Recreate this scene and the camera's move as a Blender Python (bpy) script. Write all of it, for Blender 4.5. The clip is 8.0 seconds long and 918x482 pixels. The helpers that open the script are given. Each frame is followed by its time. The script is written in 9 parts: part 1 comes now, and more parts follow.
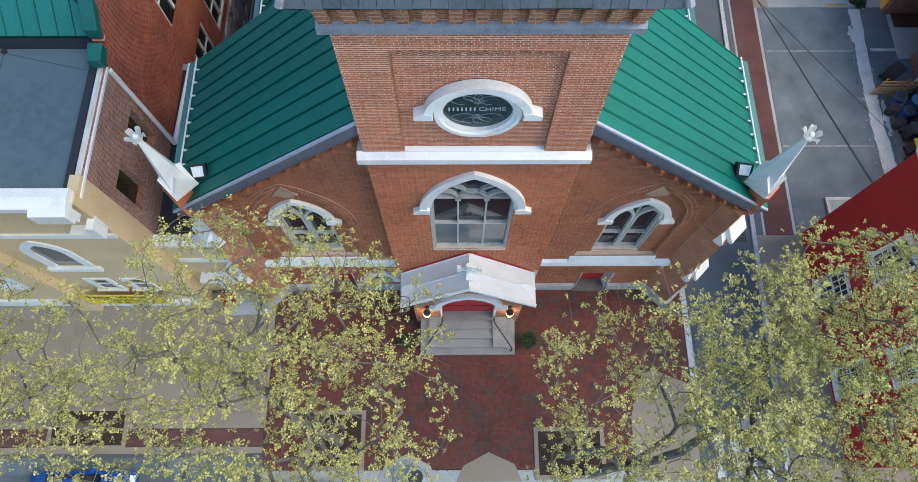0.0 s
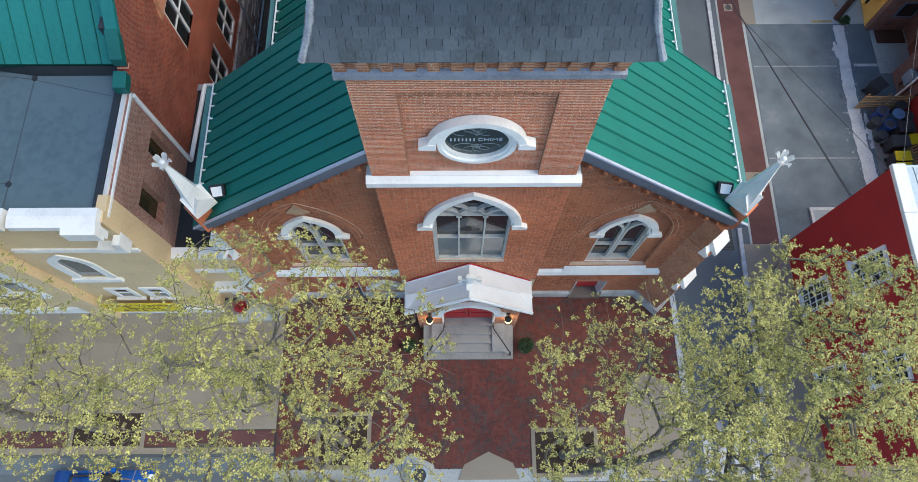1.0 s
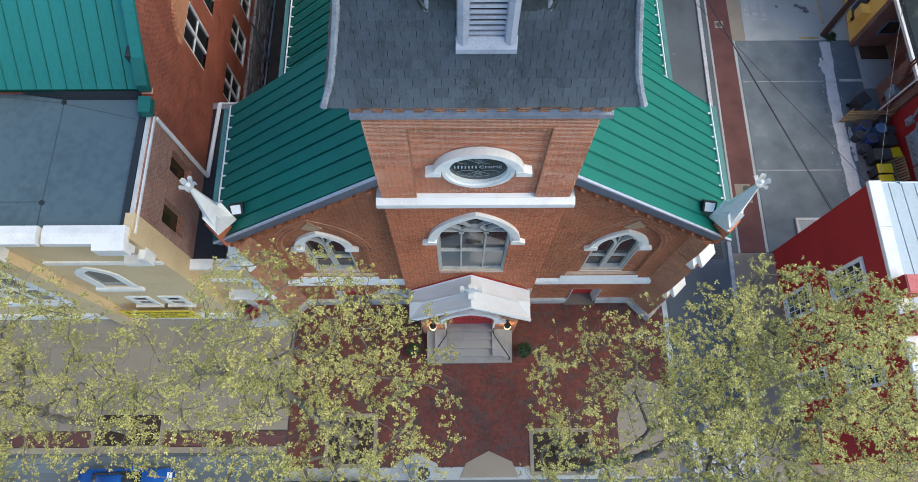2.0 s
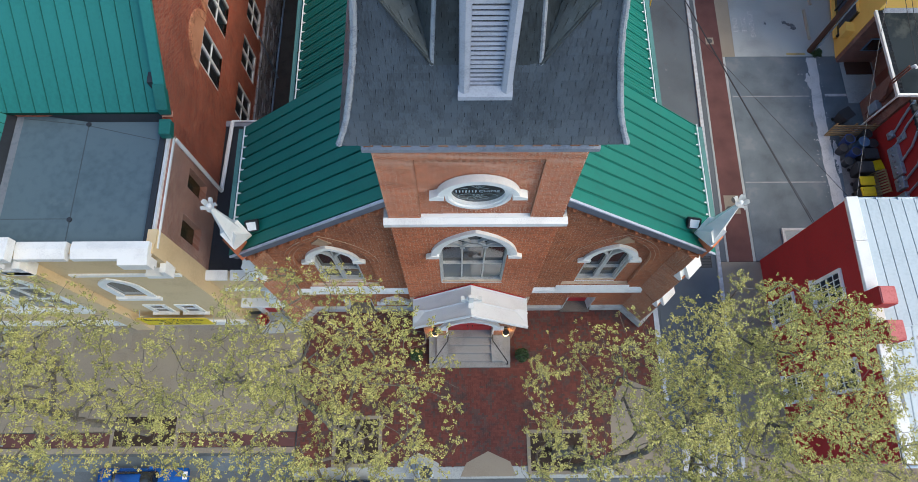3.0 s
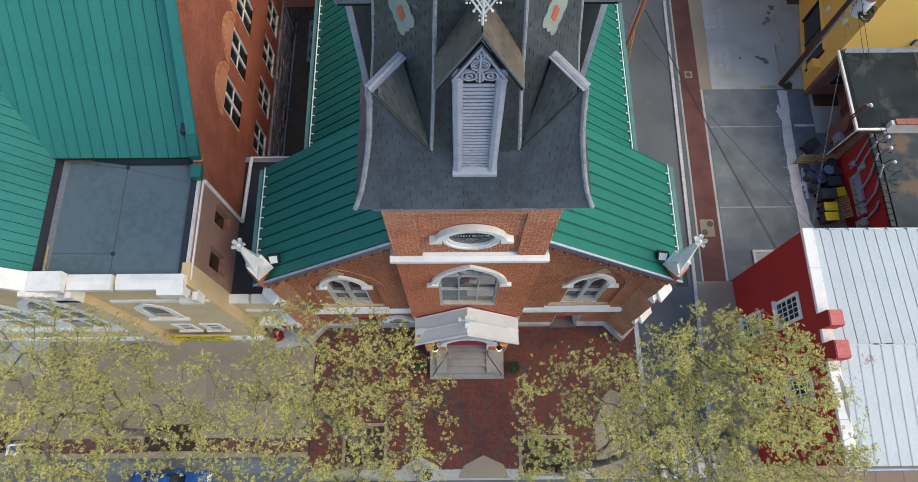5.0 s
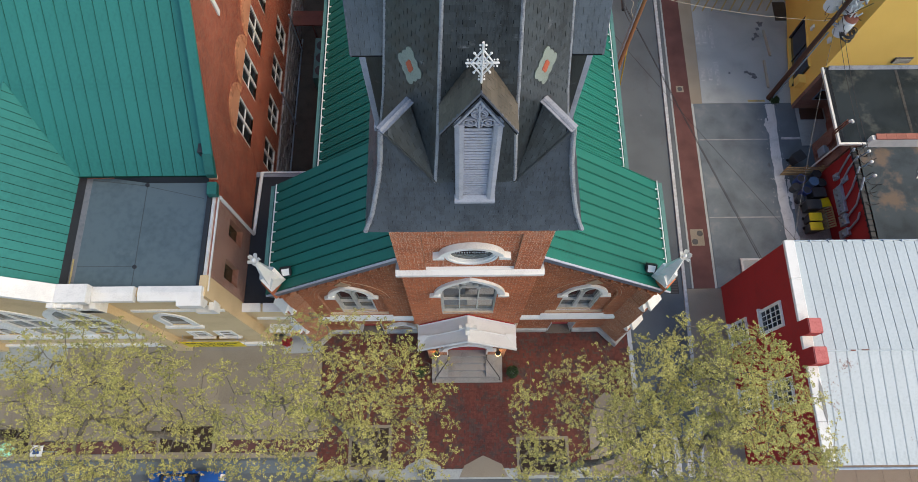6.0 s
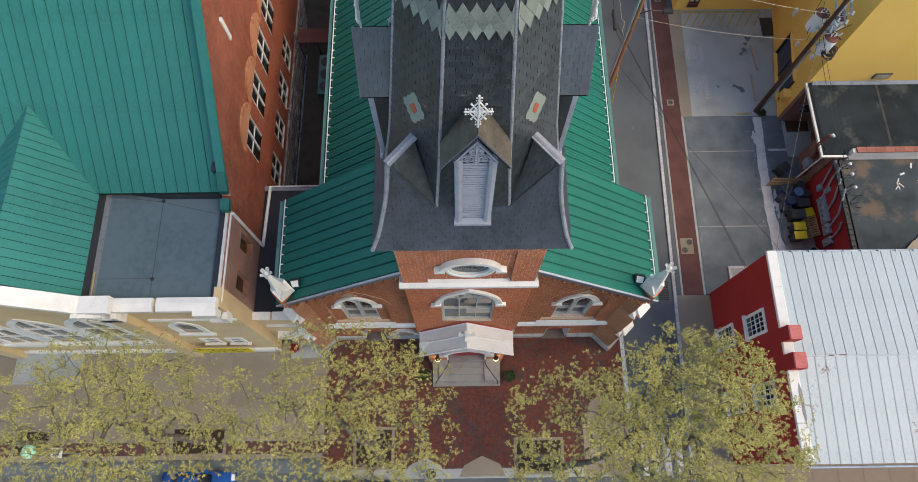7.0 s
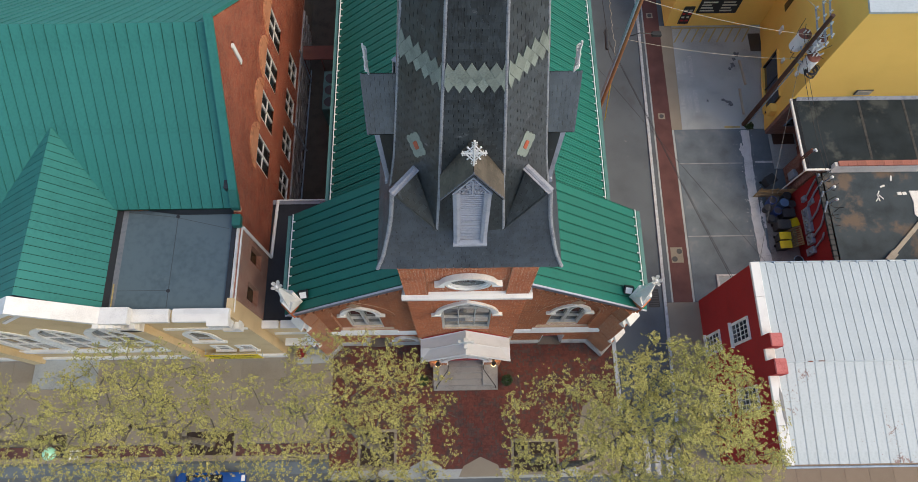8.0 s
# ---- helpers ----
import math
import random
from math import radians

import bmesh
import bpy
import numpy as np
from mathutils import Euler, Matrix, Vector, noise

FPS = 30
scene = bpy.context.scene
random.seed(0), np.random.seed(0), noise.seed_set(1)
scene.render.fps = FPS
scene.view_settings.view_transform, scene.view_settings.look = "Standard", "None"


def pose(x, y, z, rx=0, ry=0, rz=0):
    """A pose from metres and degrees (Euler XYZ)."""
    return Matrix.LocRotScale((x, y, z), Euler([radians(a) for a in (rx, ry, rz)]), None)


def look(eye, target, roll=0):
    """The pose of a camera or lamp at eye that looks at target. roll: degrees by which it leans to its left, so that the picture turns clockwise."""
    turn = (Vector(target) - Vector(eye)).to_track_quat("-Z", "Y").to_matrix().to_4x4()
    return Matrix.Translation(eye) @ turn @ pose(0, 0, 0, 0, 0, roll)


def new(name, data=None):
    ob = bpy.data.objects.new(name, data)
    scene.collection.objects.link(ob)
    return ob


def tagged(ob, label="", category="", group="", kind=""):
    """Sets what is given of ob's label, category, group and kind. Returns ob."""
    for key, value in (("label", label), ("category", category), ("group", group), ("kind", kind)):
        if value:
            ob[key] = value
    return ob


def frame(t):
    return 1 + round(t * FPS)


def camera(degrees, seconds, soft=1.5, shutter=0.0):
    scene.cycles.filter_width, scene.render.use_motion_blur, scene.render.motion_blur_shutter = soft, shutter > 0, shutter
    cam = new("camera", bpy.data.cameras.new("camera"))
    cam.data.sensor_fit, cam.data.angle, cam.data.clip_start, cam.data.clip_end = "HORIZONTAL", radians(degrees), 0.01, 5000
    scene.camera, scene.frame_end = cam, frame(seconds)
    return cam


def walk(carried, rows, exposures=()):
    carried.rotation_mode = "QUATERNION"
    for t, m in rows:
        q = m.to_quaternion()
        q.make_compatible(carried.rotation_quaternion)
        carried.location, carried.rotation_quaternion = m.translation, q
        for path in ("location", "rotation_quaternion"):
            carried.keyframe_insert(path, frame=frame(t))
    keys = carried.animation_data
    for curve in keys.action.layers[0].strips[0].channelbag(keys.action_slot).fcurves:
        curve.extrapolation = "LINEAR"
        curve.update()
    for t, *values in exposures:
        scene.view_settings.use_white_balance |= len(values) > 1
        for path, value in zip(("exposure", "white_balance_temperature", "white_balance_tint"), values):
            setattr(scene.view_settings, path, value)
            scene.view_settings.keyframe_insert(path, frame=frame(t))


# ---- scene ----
cam = camera(70.0, 8.0, soft=0.8)
PATH = [
    (0, (-0.498, -9.083, 29.734), (-0.488, -8.404, 27.853), 0.6),
    (0.5, (-0.497, -9.088, 30.52), (-0.487, -8.412, 28.638), 0.6),
    (1, (-0.521, -9.136, 31.328), (-0.512, -8.458, 29.446), 0.4),
    (1.5, (-0.572, -9.135, 32.166), (-0.563, -8.46, 30.283), 0.4),
    (2.8, (-0.651, -9.125, 34.414), (-0.642, -8.455, 32.53), 0.4),
    (3, (-0.656, -9.109, 34.748), (-0.647, -8.44, 32.863), 0.4),
    (3.5, (-0.66, -9.05, 35.646), (-0.651, -8.384, 33.761), 0.4),
    (4, (-0.644, -9.048, 36.542), (-0.635, -8.382, 34.656), 0.4),
    (4.5, (-0.574, -8.994, 37.479), (-0.565, -8.329, 35.593), 0.3),
    (5, (-0.511, -8.929, 38.415), (-0.503, -8.264, 36.529), 0.2),
    (6.5, (-0.583, -8.913, 41.293), (-0.573, -8.251, 39.406), 0.2),
    (7, (-0.57, -8.917, 42.25), (-0.559, -8.255, 40.363), 0.2),
    (7.5, (-0.524, -8.9, 43.234), (-0.513, -8.24, 41.347), 0.2),
    (8, (-0.516, -8.865, 44.259), (-0.505, -8.204, 42.371), 0.1),
]
walk(cam, [(t, look(eye, target, roll)) for t, eye, target, roll in PATH],
     [(0.0, 1.05, 6150, 3), (1.5, 1.04, 6180, 3), (3.5, 0.93, 6520, 4.5), (5.0, 0.87, 6920, 6), (8.0, 0.76, 7420, 8.5)])

# ---- light ----
SUN_EL, SUN_AZ = 50.0, -12.0          # degrees; azimuth from +x towards +y
world = bpy.data.worlds.new("sky")
scene.world = world
world.use_nodes = True
wn = world.node_tree.nodes
sky = wn.new("ShaderNodeTexSky")
sky.sky_type = 'NISHITA'
sky.sun_disc = False
sky.sun_elevation, sky.sun_rotation = radians(SUN_EL), radians(90 - SUN_AZ)
sky.air_density, sky.dust_density, sky.ozone_density = 1.0, 0.8, 1.0
wn["Background"].inputs["Strength"].default_value = 0.15
world.node_tree.links.new(sky.outputs["Color"], wn["Background"].inputs["Color"])
sun = new("sun", bpy.data.lights.new("sun", 'SUN'))
sun.data.energy, sun.data.angle, sun.data.color = 1.45, radians(40), (1.0, 0.81, 0.58)
SUN_DIR = Vector((math.cos(radians(SUN_EL)) * math.cos(radians(SUN_AZ)), math.cos(radians(SUN_EL)) * math.sin(radians(SUN_AZ)), math.sin(radians(SUN_EL))))
sun.matrix_world = look(SUN_DIR * 100, (0, 0, 0))


# ---- materials ----
def mat(name, a, b=None, rough=0.7, metal=0.0, scale=1.2, fine=18.0, bump=0.15, vary=0.0, island=0.0, stretch=(1, 1, 1), spots=None, spot_scale=2.5, spot_cut=0.62, spec=0.5):
    """Two colours mixed by coarse and fine noise, relief, and a lightness that varies from object to object or piece to piece."""
    m = bpy.data.materials.new(name)
    m.use_nodes = True
    n, l = m.node_tree.nodes, m.node_tree.links
    p = n["Principled BSDF"]
    b = b or tuple(c * 0.7 for c in a)
    co, mp = n.new("ShaderNodeTexCoord"), n.new("ShaderNodeMapping")
    mp.inputs["Scale"].default_value = stretch
    l.new(co.outputs["Object"], mp.inputs["Vector"])
    coarse, grain = n.new("ShaderNodeTexNoise"), n.new("ShaderNodeTexNoise")
    coarse.inputs["Scale"].default_value, coarse.inputs["Detail"].default_value = scale, 6
    grain.inputs["Scale"].default_value, grain.inputs["Detail"].default_value = fine, 5
    for t in (coarse, grain):
        l.new(mp.outputs["Vector"], t.inputs["Vector"])
    add = n.new("ShaderNodeMath")
    add.operation = 'MULTIPLY_ADD'
    l.new(grain.outputs["Fac"], add.inputs[0])
    add.inputs[1].default_value = 0.9
    l.new(coarse.outputs["Fac"], add.inputs[2])
    ramp = n.new("ShaderNodeValToRGB")
    ramp.color_ramp.elements[0].position, ramp.color_ramp.elements[1].position = 0.70, 1.20
    ramp.color_ramp.elements[0].color, ramp.color_ramp.elements[1].color = (*b, 1), (*a, 1)
    l.new(add.outputs[0], ramp.inputs["Fac"])
    colour = ramp.outputs["Color"]
    if spots:
        sp = n.new("ShaderNodeTexNoise")
        sp.inputs["Scale"].default_value, sp.inputs["Detail"].default_value, sp.inputs["Roughness"].default_value = spot_scale, 8, 0.65
        l.new(co.outputs["Object"], sp.inputs["Vector"])
        r2 = n.new("ShaderNodeValToRGB")
        r2.color_ramp.elements[0].position, r2.color_ramp.elements[1].position = spot_cut, spot_cut + 0.1
        l.new(sp.outputs["Fac"], r2.inputs["Fac"])
        mx = n.new("ShaderNodeMixRGB")
        l.new(r2.outputs["Color"], mx.inputs["Fac"])
        l.new(colour, mx.inputs["Color1"])
        mx.inputs["Color2"].default_value = (*spots, 1)
        colour = mx.outputs["Color"]
    if vary or island:
        src = n.new("ShaderNodeNewGeometry").outputs["Random Per Island"] if island else n.new("ShaderNodeObjectInfo").outputs["Random"]
        amount = island or vary
        mr = n.new("ShaderNodeMapRange")
        mr.inputs["To Min"].default_value, mr.inputs["To Max"].default_value = 1 - amount, 1 + amount
        l.new(src, mr.inputs["Value"])
        hs = n.new("ShaderNodeHueSaturation")
        l.new(mr.outputs["Result"], hs.inputs["Value"])
        l.new(colour, hs.inputs["Color"])
        colour = hs.outputs["Color"]
    l.new(colour, p.inputs["Base Color"])
    p.inputs["Metallic"].default_value = metal
    p.inputs["Specular IOR Level"].default_value = spec
    rr = n.new("ShaderNodeMapRange")
    rr.inputs["To Min"].default_value, rr.inputs["To Max"].default_value = max(rough - 0.12, 0.02), min(rough + 0.12, 1)
    l.new(grain.outputs["Fac"], rr.inputs["Value"])
    l.new(rr.outputs["Result"], p.inputs["Roughness"])
    if bump:
        bp = n.new("ShaderNodeBump")
        bp.inputs["Strength"].default_value, bp.inputs["Distance"].default_value = bump, 0.02
        l.new(add.outputs[0], bp.inputs["Height"])
        l.new(bp.outputs["Normal"], p.inputs["Normal"])
    return m


def brick_mat(name, a, b, mortar, width=0.213, row=0.0677, gap=0.011, wash=None):
    """Running-bond bricks on upright walls, along x + y and z."""
    m = bpy.data.materials.new(name)
    m.use_nodes = True
    n, l = m.node_tree.nodes, m.node_tree.links
    p = n["Principled BSDF"]
    co, sx, ad, cx = n.new("ShaderNodeTexCoord"), n.new("ShaderNodeSeparateXYZ"), n.new("ShaderNodeMath"), n.new("ShaderNodeCombineXYZ")
    l.new(co.outputs["Object"], sx.inputs["Vector"])
    l.new(sx.outputs["X"], ad.inputs[0])
    l.new(sx.outputs["Y"], ad.inputs[1])
    l.new(ad.outputs[0], cx.inputs["X"])
    l.new(sx.outputs["Z"], cx.inputs["Y"])
    br = n.new("ShaderNodeTexBrick")
    br.inputs["Scale"].default_value, br.inputs["Brick Width"].default_value, br.inputs["Row Height"].default_value = 1.0, width, row
    br.inputs["Mortar Size"].default_value, br.inputs["Mortar Smooth"].default_value, br.inputs["Bias"].default_value = gap / 2, 0.2, 0.0
    br.inputs["Color1"].default_value, br.inputs["Color2"].default_value, br.inputs["Mortar"].default_value = (*a, 1), (*b, 1), (*mortar, 1)
    l.new(cx.outputs["Vector"], br.inputs["Vector"])
    ns = n.new("ShaderNodeTexNoise")
    ns.inputs["Scale"].default_value, ns.inputs["Detail"].default_value = 0.8, 8
    l.new(co.outputs["Object"], ns.inputs["Vector"])
    mr = n.new("ShaderNodeMapRange")
    mr.inputs["From Min"].default_value, mr.inputs["From Max"].default_value = 0.3, 0.7
    mr.inputs["To Min"].default_value, mr.inputs["To Max"].default_value = 0.75, 1.2
    l.new(ns.outputs["Fac"], mr.inputs["Value"])
    hs = n.new("ShaderNodeHueSaturation")
    l.new(mr.outputs["Result"], hs.inputs["Value"])
    l.new(br.outputs["Color"], hs.inputs["Color"])
    l.new(hs.outputs["Color"], p.inputs["Base Color"])
    p.inputs["Roughness"].default_value = 0.85
    bp = n.new("ShaderNodeBump")
    bp.inputs["Strength"].default_value, bp.inputs["Distance"].default_value, bp.invert = 0.5, 0.01, True
    l.new(br.outputs["Fac"], bp.inputs["Height"])
    l.new(bp.outputs["Normal"], p.inputs["Normal"])
    return m


def glass_mat(name, tint=(0.02, 0.025, 0.03), rough=0.06):
    """Window glass before a dark room."""
    m = bpy.data.materials.new(name)
    m.use_nodes = True
    p = m.node_tree.nodes["Principled BSDF"]
    p.inputs["Base Color"].default_value = (*tint, 1)
    p.inputs["Roughness"].default_value = rough
    p.inputs["IOR"].default_value = 1.52
    p.inputs["Specular IOR Level"].default_value = 0.8
    return m


BRICK = mat("brick", (0.48, 0.153, 0.068), (0.31, 0.090, 0.041), 0.85, scale=0.5, fine=60, bump=0.3, island=0.26)
BRICK_OLD = mat("old brown brick", (0.355, 0.123, 0.055), (0.218, 0.071, 0.034), 0.85, scale=0.5, fine=60, bump=0.3, island=0.28)
BRICK_ONE = mat("brick piece", (0.48, 0.153, 0.068), (0.31, 0.090, 0.041), 0.85, scale=0.5, fine=60, bump=0.3, vary=0.26)
MORTAR = mat("mortar", (0.60, 0.49, 0.37), (0.45, 0.36, 0.27), 0.95, scale=3, fine=80)
BRICK_FAR = brick_mat("church brick wall", (0.41, 0.155, 0.071), (0.24, 0.084, 0.040), (0.52, 0.41, 0.31))
BRICK_HALL = brick_mat("orange-red brick wall", (0.39, 0.076, 0.032), (0.20, 0.034, 0.018), (0.50, 0.29, 0.20), gap=0.012)
BRICK_ANNEX = brick_mat("brown brick wall", (0.40, 0.19, 0.135), (0.25, 0.105, 0.075), (0.52, 0.43, 0.37), gap=0.014)
BRICK_ARCH = mat("orange arch brick", (0.58, 0.27, 0.15), (0.45, 0.18, 0.10), 0.85, fine=40, island=0.25)
BRICK_SHED = brick_mat("dark brown brick wall", (0.27, 0.125, 0.095), (0.17, 0.075, 0.058), (0.33, 0.28, 0.25))
MORTAR_NEW = mat("fresh pale mortar", (0.84, 0.70, 0.55), (0.66, 0.53, 0.40), 0.95, scale=3, fine=80)
BUFF = mat("weathered buff stone", (0.42, 0.29, 0.19), (0.30, 0.20, 0.13), 0.9, scale=3, fine=30, bump=0.2)
MORTAR_DARK = mat("dark mortar", (0.16, 0.14, 0.12), (0.10, 0.09, 0.08), 0.95)
STONE_GREY = mat("grey rubble stone", (0.34, 0.335, 0.34), (0.20, 0.195, 0.20), 0.9, scale=2, fine=18, bump=0.4, vary=0.25)
WHITE = mat("white paint", (0.80, 0.80, 0.78), (0.66, 0.66, 0.65), 0.55, scale=1.5, fine=25, bump=0.08)
WHITE_METAL = mat("white painted sheet metal", (0.72, 0.735, 0.75), (0.65, 0.665, 0.68), 0.5, scale=1.1, fine=14, bump=0.05, stretch=(1, 3, 1))
GREY_METAL = mat("lead-grey flashing", (0.30, 0.32, 0.37), (0.20, 0.215, 0.26), 0.5, metal=0.2, scale=2, fine=20, bump=0.08)
CAP_METAL = mat("pale weathered metal capping", (0.33, 0.35, 0.39), (0.19, 0.20, 0.235), 0.55, metal=0.2, scale=3, fine=20, bump=0.1)
FASCIA = mat("slate-grey painted fascia", (0.115, 0.130, 0.165), (0.080, 0.092, 0.120), 0.55, scale=2, fine=20, bump=0.08)
FRAME_GREY = mat("weathered grey window frame", (0.50, 0.50, 0.48), (0.36, 0.36, 0.35), 0.6, scale=3, fine=30)
GREEN = mat("green standing-seam metal", (0.007, 0.148, 0.111), (0.005, 0.124, 0.093), 0.52, metal=0.0, scale=0.6, fine=6, bump=0.03, vary=0.07, spec=0.3)
# Deck seen between panels, coloured dark for the shade and dirt along the seams.
GREEN_SEAM_SHADE = mat("green roof deck with seam shade and dirt", (0.006, 0.050, 0.036), (0.004, 0.035, 0.025), 0.7, bump=0.03, spec=0.2)
GREEN_HALL = mat("blue-green metal roof", (0.030, 0.205, 0.185), (0.024, 0.172, 0.156), 0.6, scale=0.5, fine=6, bump=0.03, vary=0.05, spec=0.25)
SLATE = mat("slate", (0.035, 0.045, 0.052), (0.013, 0.017, 0.020), 0.36, spec=0.8, scale=1.2, fine=14, bump=0.2, island=0.34, stretch=(2.2, 2.2, 0.2), spots=(0.14, 0.15, 0.165), spot_scale=2.2, spot_cut=0.63)
SLATE_ONE = mat("blue-grey slate piece", (0.060, 0.076, 0.098), (0.030, 0.038, 0.050), 0.34, spec=0.8, scale=1.2, fine=14, bump=0.2, vary=0.15, stretch=(2.2, 2.2, 0.3), spots=(0.14, 0.15, 0.165), spot_scale=2.2, spot_cut=0.64)
SLATE_SKIRT = mat("blue-grey slate", (0.060, 0.076, 0.098), (0.030, 0.038, 0.050), 0.34, spec=0.8, scale=1.2, fine=14, bump=0.2, island=0.15, stretch=(2.2, 2.2, 0.3), spots=(0.14, 0.15, 0.165), spot_scale=2.2, spot_cut=0.64)
# Front dormer slates: tan of the low sun painted into the base colour.
SLATE_SUNLIT = mat("brown slate with warm sunlight in its colour", (0.115, 0.098, 0.078), (0.062, 0.054, 0.045), 0.5, scale=1.2, fine=14, bump=0.2, island=0.2)
# Bed under the slates; also paints the shade behind louvres and dormer tracery.
SLATE_BED_SHADE = mat("slate bed and louvre shade", (0.020, 0.021, 0.024), (0.012, 0.012, 0.014), 0.8, spec=0.2)
SLATE_PALE = mat("pale green slate", (0.235, 0.275, 0.245), (0.165, 0.20, 0.18), 0.6, scale=2, fine=20, island=0.2)
SLATE_RED = mat("red slate", (0.45, 0.10, 0.05), (0.30, 0.07, 0.04), 0.6, island=0.1)
LOUVRE = mat("lavender-grey louvre boards", (0.38, 0.40, 0.47), (0.29, 0.31, 0.37), 0.6, scale=3, fine=25)
IRON = mat("white-painted iron", (0.72, 0.72, 0.72), (0.5, 0.5, 0.5), 0.5)
BLACK = mat("black painted iron", (0.02, 0.02, 0.022), (0.012, 0.012, 0.013), 0.45)
RED_DOOR = mat("red painted wood", (0.42, 0.018, 0.022), (0.32, 0.012, 0.018), 0.5, scale=3, fine=30, stretch=(1, 1, 0.2))
RED_WALL = mat("dark red painted masonry", (0.38, 0.020, 0.022), (0.29, 0.016, 0.018), 0.75, scale=0.5, fine=10, bump=0.25, spots=(0.36, 0.13, 0.09), spot_scale=0.6, spot_cut=0.74)
RED_CHIMNEY = mat("faded red painted chimney", (0.55, 0.16, 0.15), (0.42, 0.09, 0.09), 0.75, scale=2, fine=14)
GLASS = glass_mat("window glass")
GLASS_PALE = glass_mat("storm glazing", (0.10, 0.12, 0.125), 0.05)
SHOP_GLASS = glass_mat("dark blue shop glass", (0.018, 0.018, 0.04), 0.1)
CREAM = mat("tan painted brick", (0.64, 0.49, 0.29), (0.55, 0.41, 0.235), 0.85, scale=0.7, fine=16, bump=0.15)
MEMBRANE = mat("grey roofing membrane", (0.096, 0.142, 0.170), (0.074, 0.113, 0.138), 0.65, spec=0.35, scale=0.35, fine=4, bump=0.04, spots=(0.115, 0.155, 0.178), spot_scale=0.5, spot_cut=0.60)
MEMBRANE_DARK = mat("black roofing membrane", (0.021, 0.025, 0.032), (0.013, 0.016, 0.021), 0.55, scale=0.5, fine=5, bump=0.05)
MEMBRANE_WORN = mat("worn black tar roof", (0.030, 0.042, 0.052), (0.015, 0.022, 0.028), 0.9, scale=0.6, fine=30, bump=0.2, spec=0.15, spots=(0.070, 0.082, 0.085), spot_scale=0.45, spot_cut=0.55)
MEMBRANE_RUST = mat("stained tar roof", (0.056, 0.076, 0.090), (0.030, 0.042, 0.051), 0.85, scale=0.8, fine=30, bump=0.2, spec=0.3, spots=(0.15, 0.115, 0.090), spot_scale=0.4, spot_cut=0.53)
MEMBRANE_WEAR = mat("pale worn tar seam", (0.075, 0.077, 0.08), (0.03, 0.032, 0.035), 0.9, scale=0.8, fine=9, spec=0.2)
ASPHALT = mat("asphalt", (0.112, 0.134, 0.152), (0.076, 0.092, 0.107), 0.85, scale=0.35, fine=40, bump=0.25, spots=(0.085, 0.09, 0.10), spot_scale=0.25, spot_cut=0.6)
ASPHALT_LOT = mat("blue-black parking asphalt", (0.135, 0.168, 0.194), (0.076, 0.098, 0.117), 0.75, scale=0.7, fine=60, bump=0.2, spots=(0.175, 0.20, 0.218), spot_scale=0.7, spot_cut=0.56)
CONCRETE = mat("concrete paving", (0.285, 0.250, 0.198), (0.225, 0.194, 0.150), 0.9, scale=0.5, fine=25, bump=0.15, vary=0.05)
CONCRETE_LOT = mat("grey concrete", (0.385, 0.42, 0.425), (0.25, 0.275, 0.28), 0.85, scale=0.45, fine=20, bump=0.12, spots=(0.10, 0.10, 0.105), spot_scale=0.35, spot_cut=0.70)
CONCRETE_GREY = mat("grey concrete step", (0.29, 0.29, 0.285), (0.185, 0.185, 0.185), 0.9, scale=1.2, fine=25, bump=0.2)
KERB = mat("pale granite kerb", (0.52, 0.55, 0.58), (0.38, 0.40, 0.425), 0.85, scale=2, fine=30, vary=0.1)
PLINTH = mat("weathered plinth stone", (0.40, 0.40, 0.39), (0.27, 0.265, 0.255), 0.85, scale=2, fine=30)
PAVER = mat("red brick paver", (0.138, 0.041, 0.031), (0.088, 0.028, 0.023), 0.85, scale=0.7, fine=50, bump=0.25, island=0.18, spots=(0.070, 0.046, 0.044), spot_scale=1.1, spot_cut=0.53)
PAVER_DARK = mat("dark brick paver", (0.090, 0.052, 0.047), (0.064, 0.037, 0.036), 0.85, scale=0.7, fine=50, bump=0.25, island=0.15)
PAVER_BED = mat("paver joint", (0.12, 0.05, 0.04), (0.08, 0.035, 0.03), 0.95)
STRIP_RED = brick_mat("red paver walk", (0.160, 0.050, 0.047), (0.118, 0.037, 0.036), (0.115, 0.048, 0.045), 0.2, 0.1, 0.006)
SOIL = mat("dark mulch", (0.045, 0.028, 0.020), (0.022, 0.014, 0.011), 0.95, scale=4, fine=40, bump=0.8)
LINE = mat("worn white road paint", (0.55, 0.55, 0.55), (0.30, 0.31, 0.33), 0.8, scale=3, fine=20, spots=(0.12, 0.125, 0.13), spot_scale=5, spot_cut=0.60)
LINE_FAINT = mat("faded white road paint", (0.30, 0.31, 0.32), (0.20, 0.21, 0.22), 0.8, scale=3, fine=20, spots=(0.12, 0.125, 0.13), spot_scale=5, spot_cut=0.55)
YELLOW_LINE = mat("faded yellow road paint", (0.42, 0.33, 0.14), (0.28, 0.24, 0.14), 0.8, scale=3, fine=20, spots=(0.18, 0.18, 0.17), spot_scale=4, spot_cut=0.58)
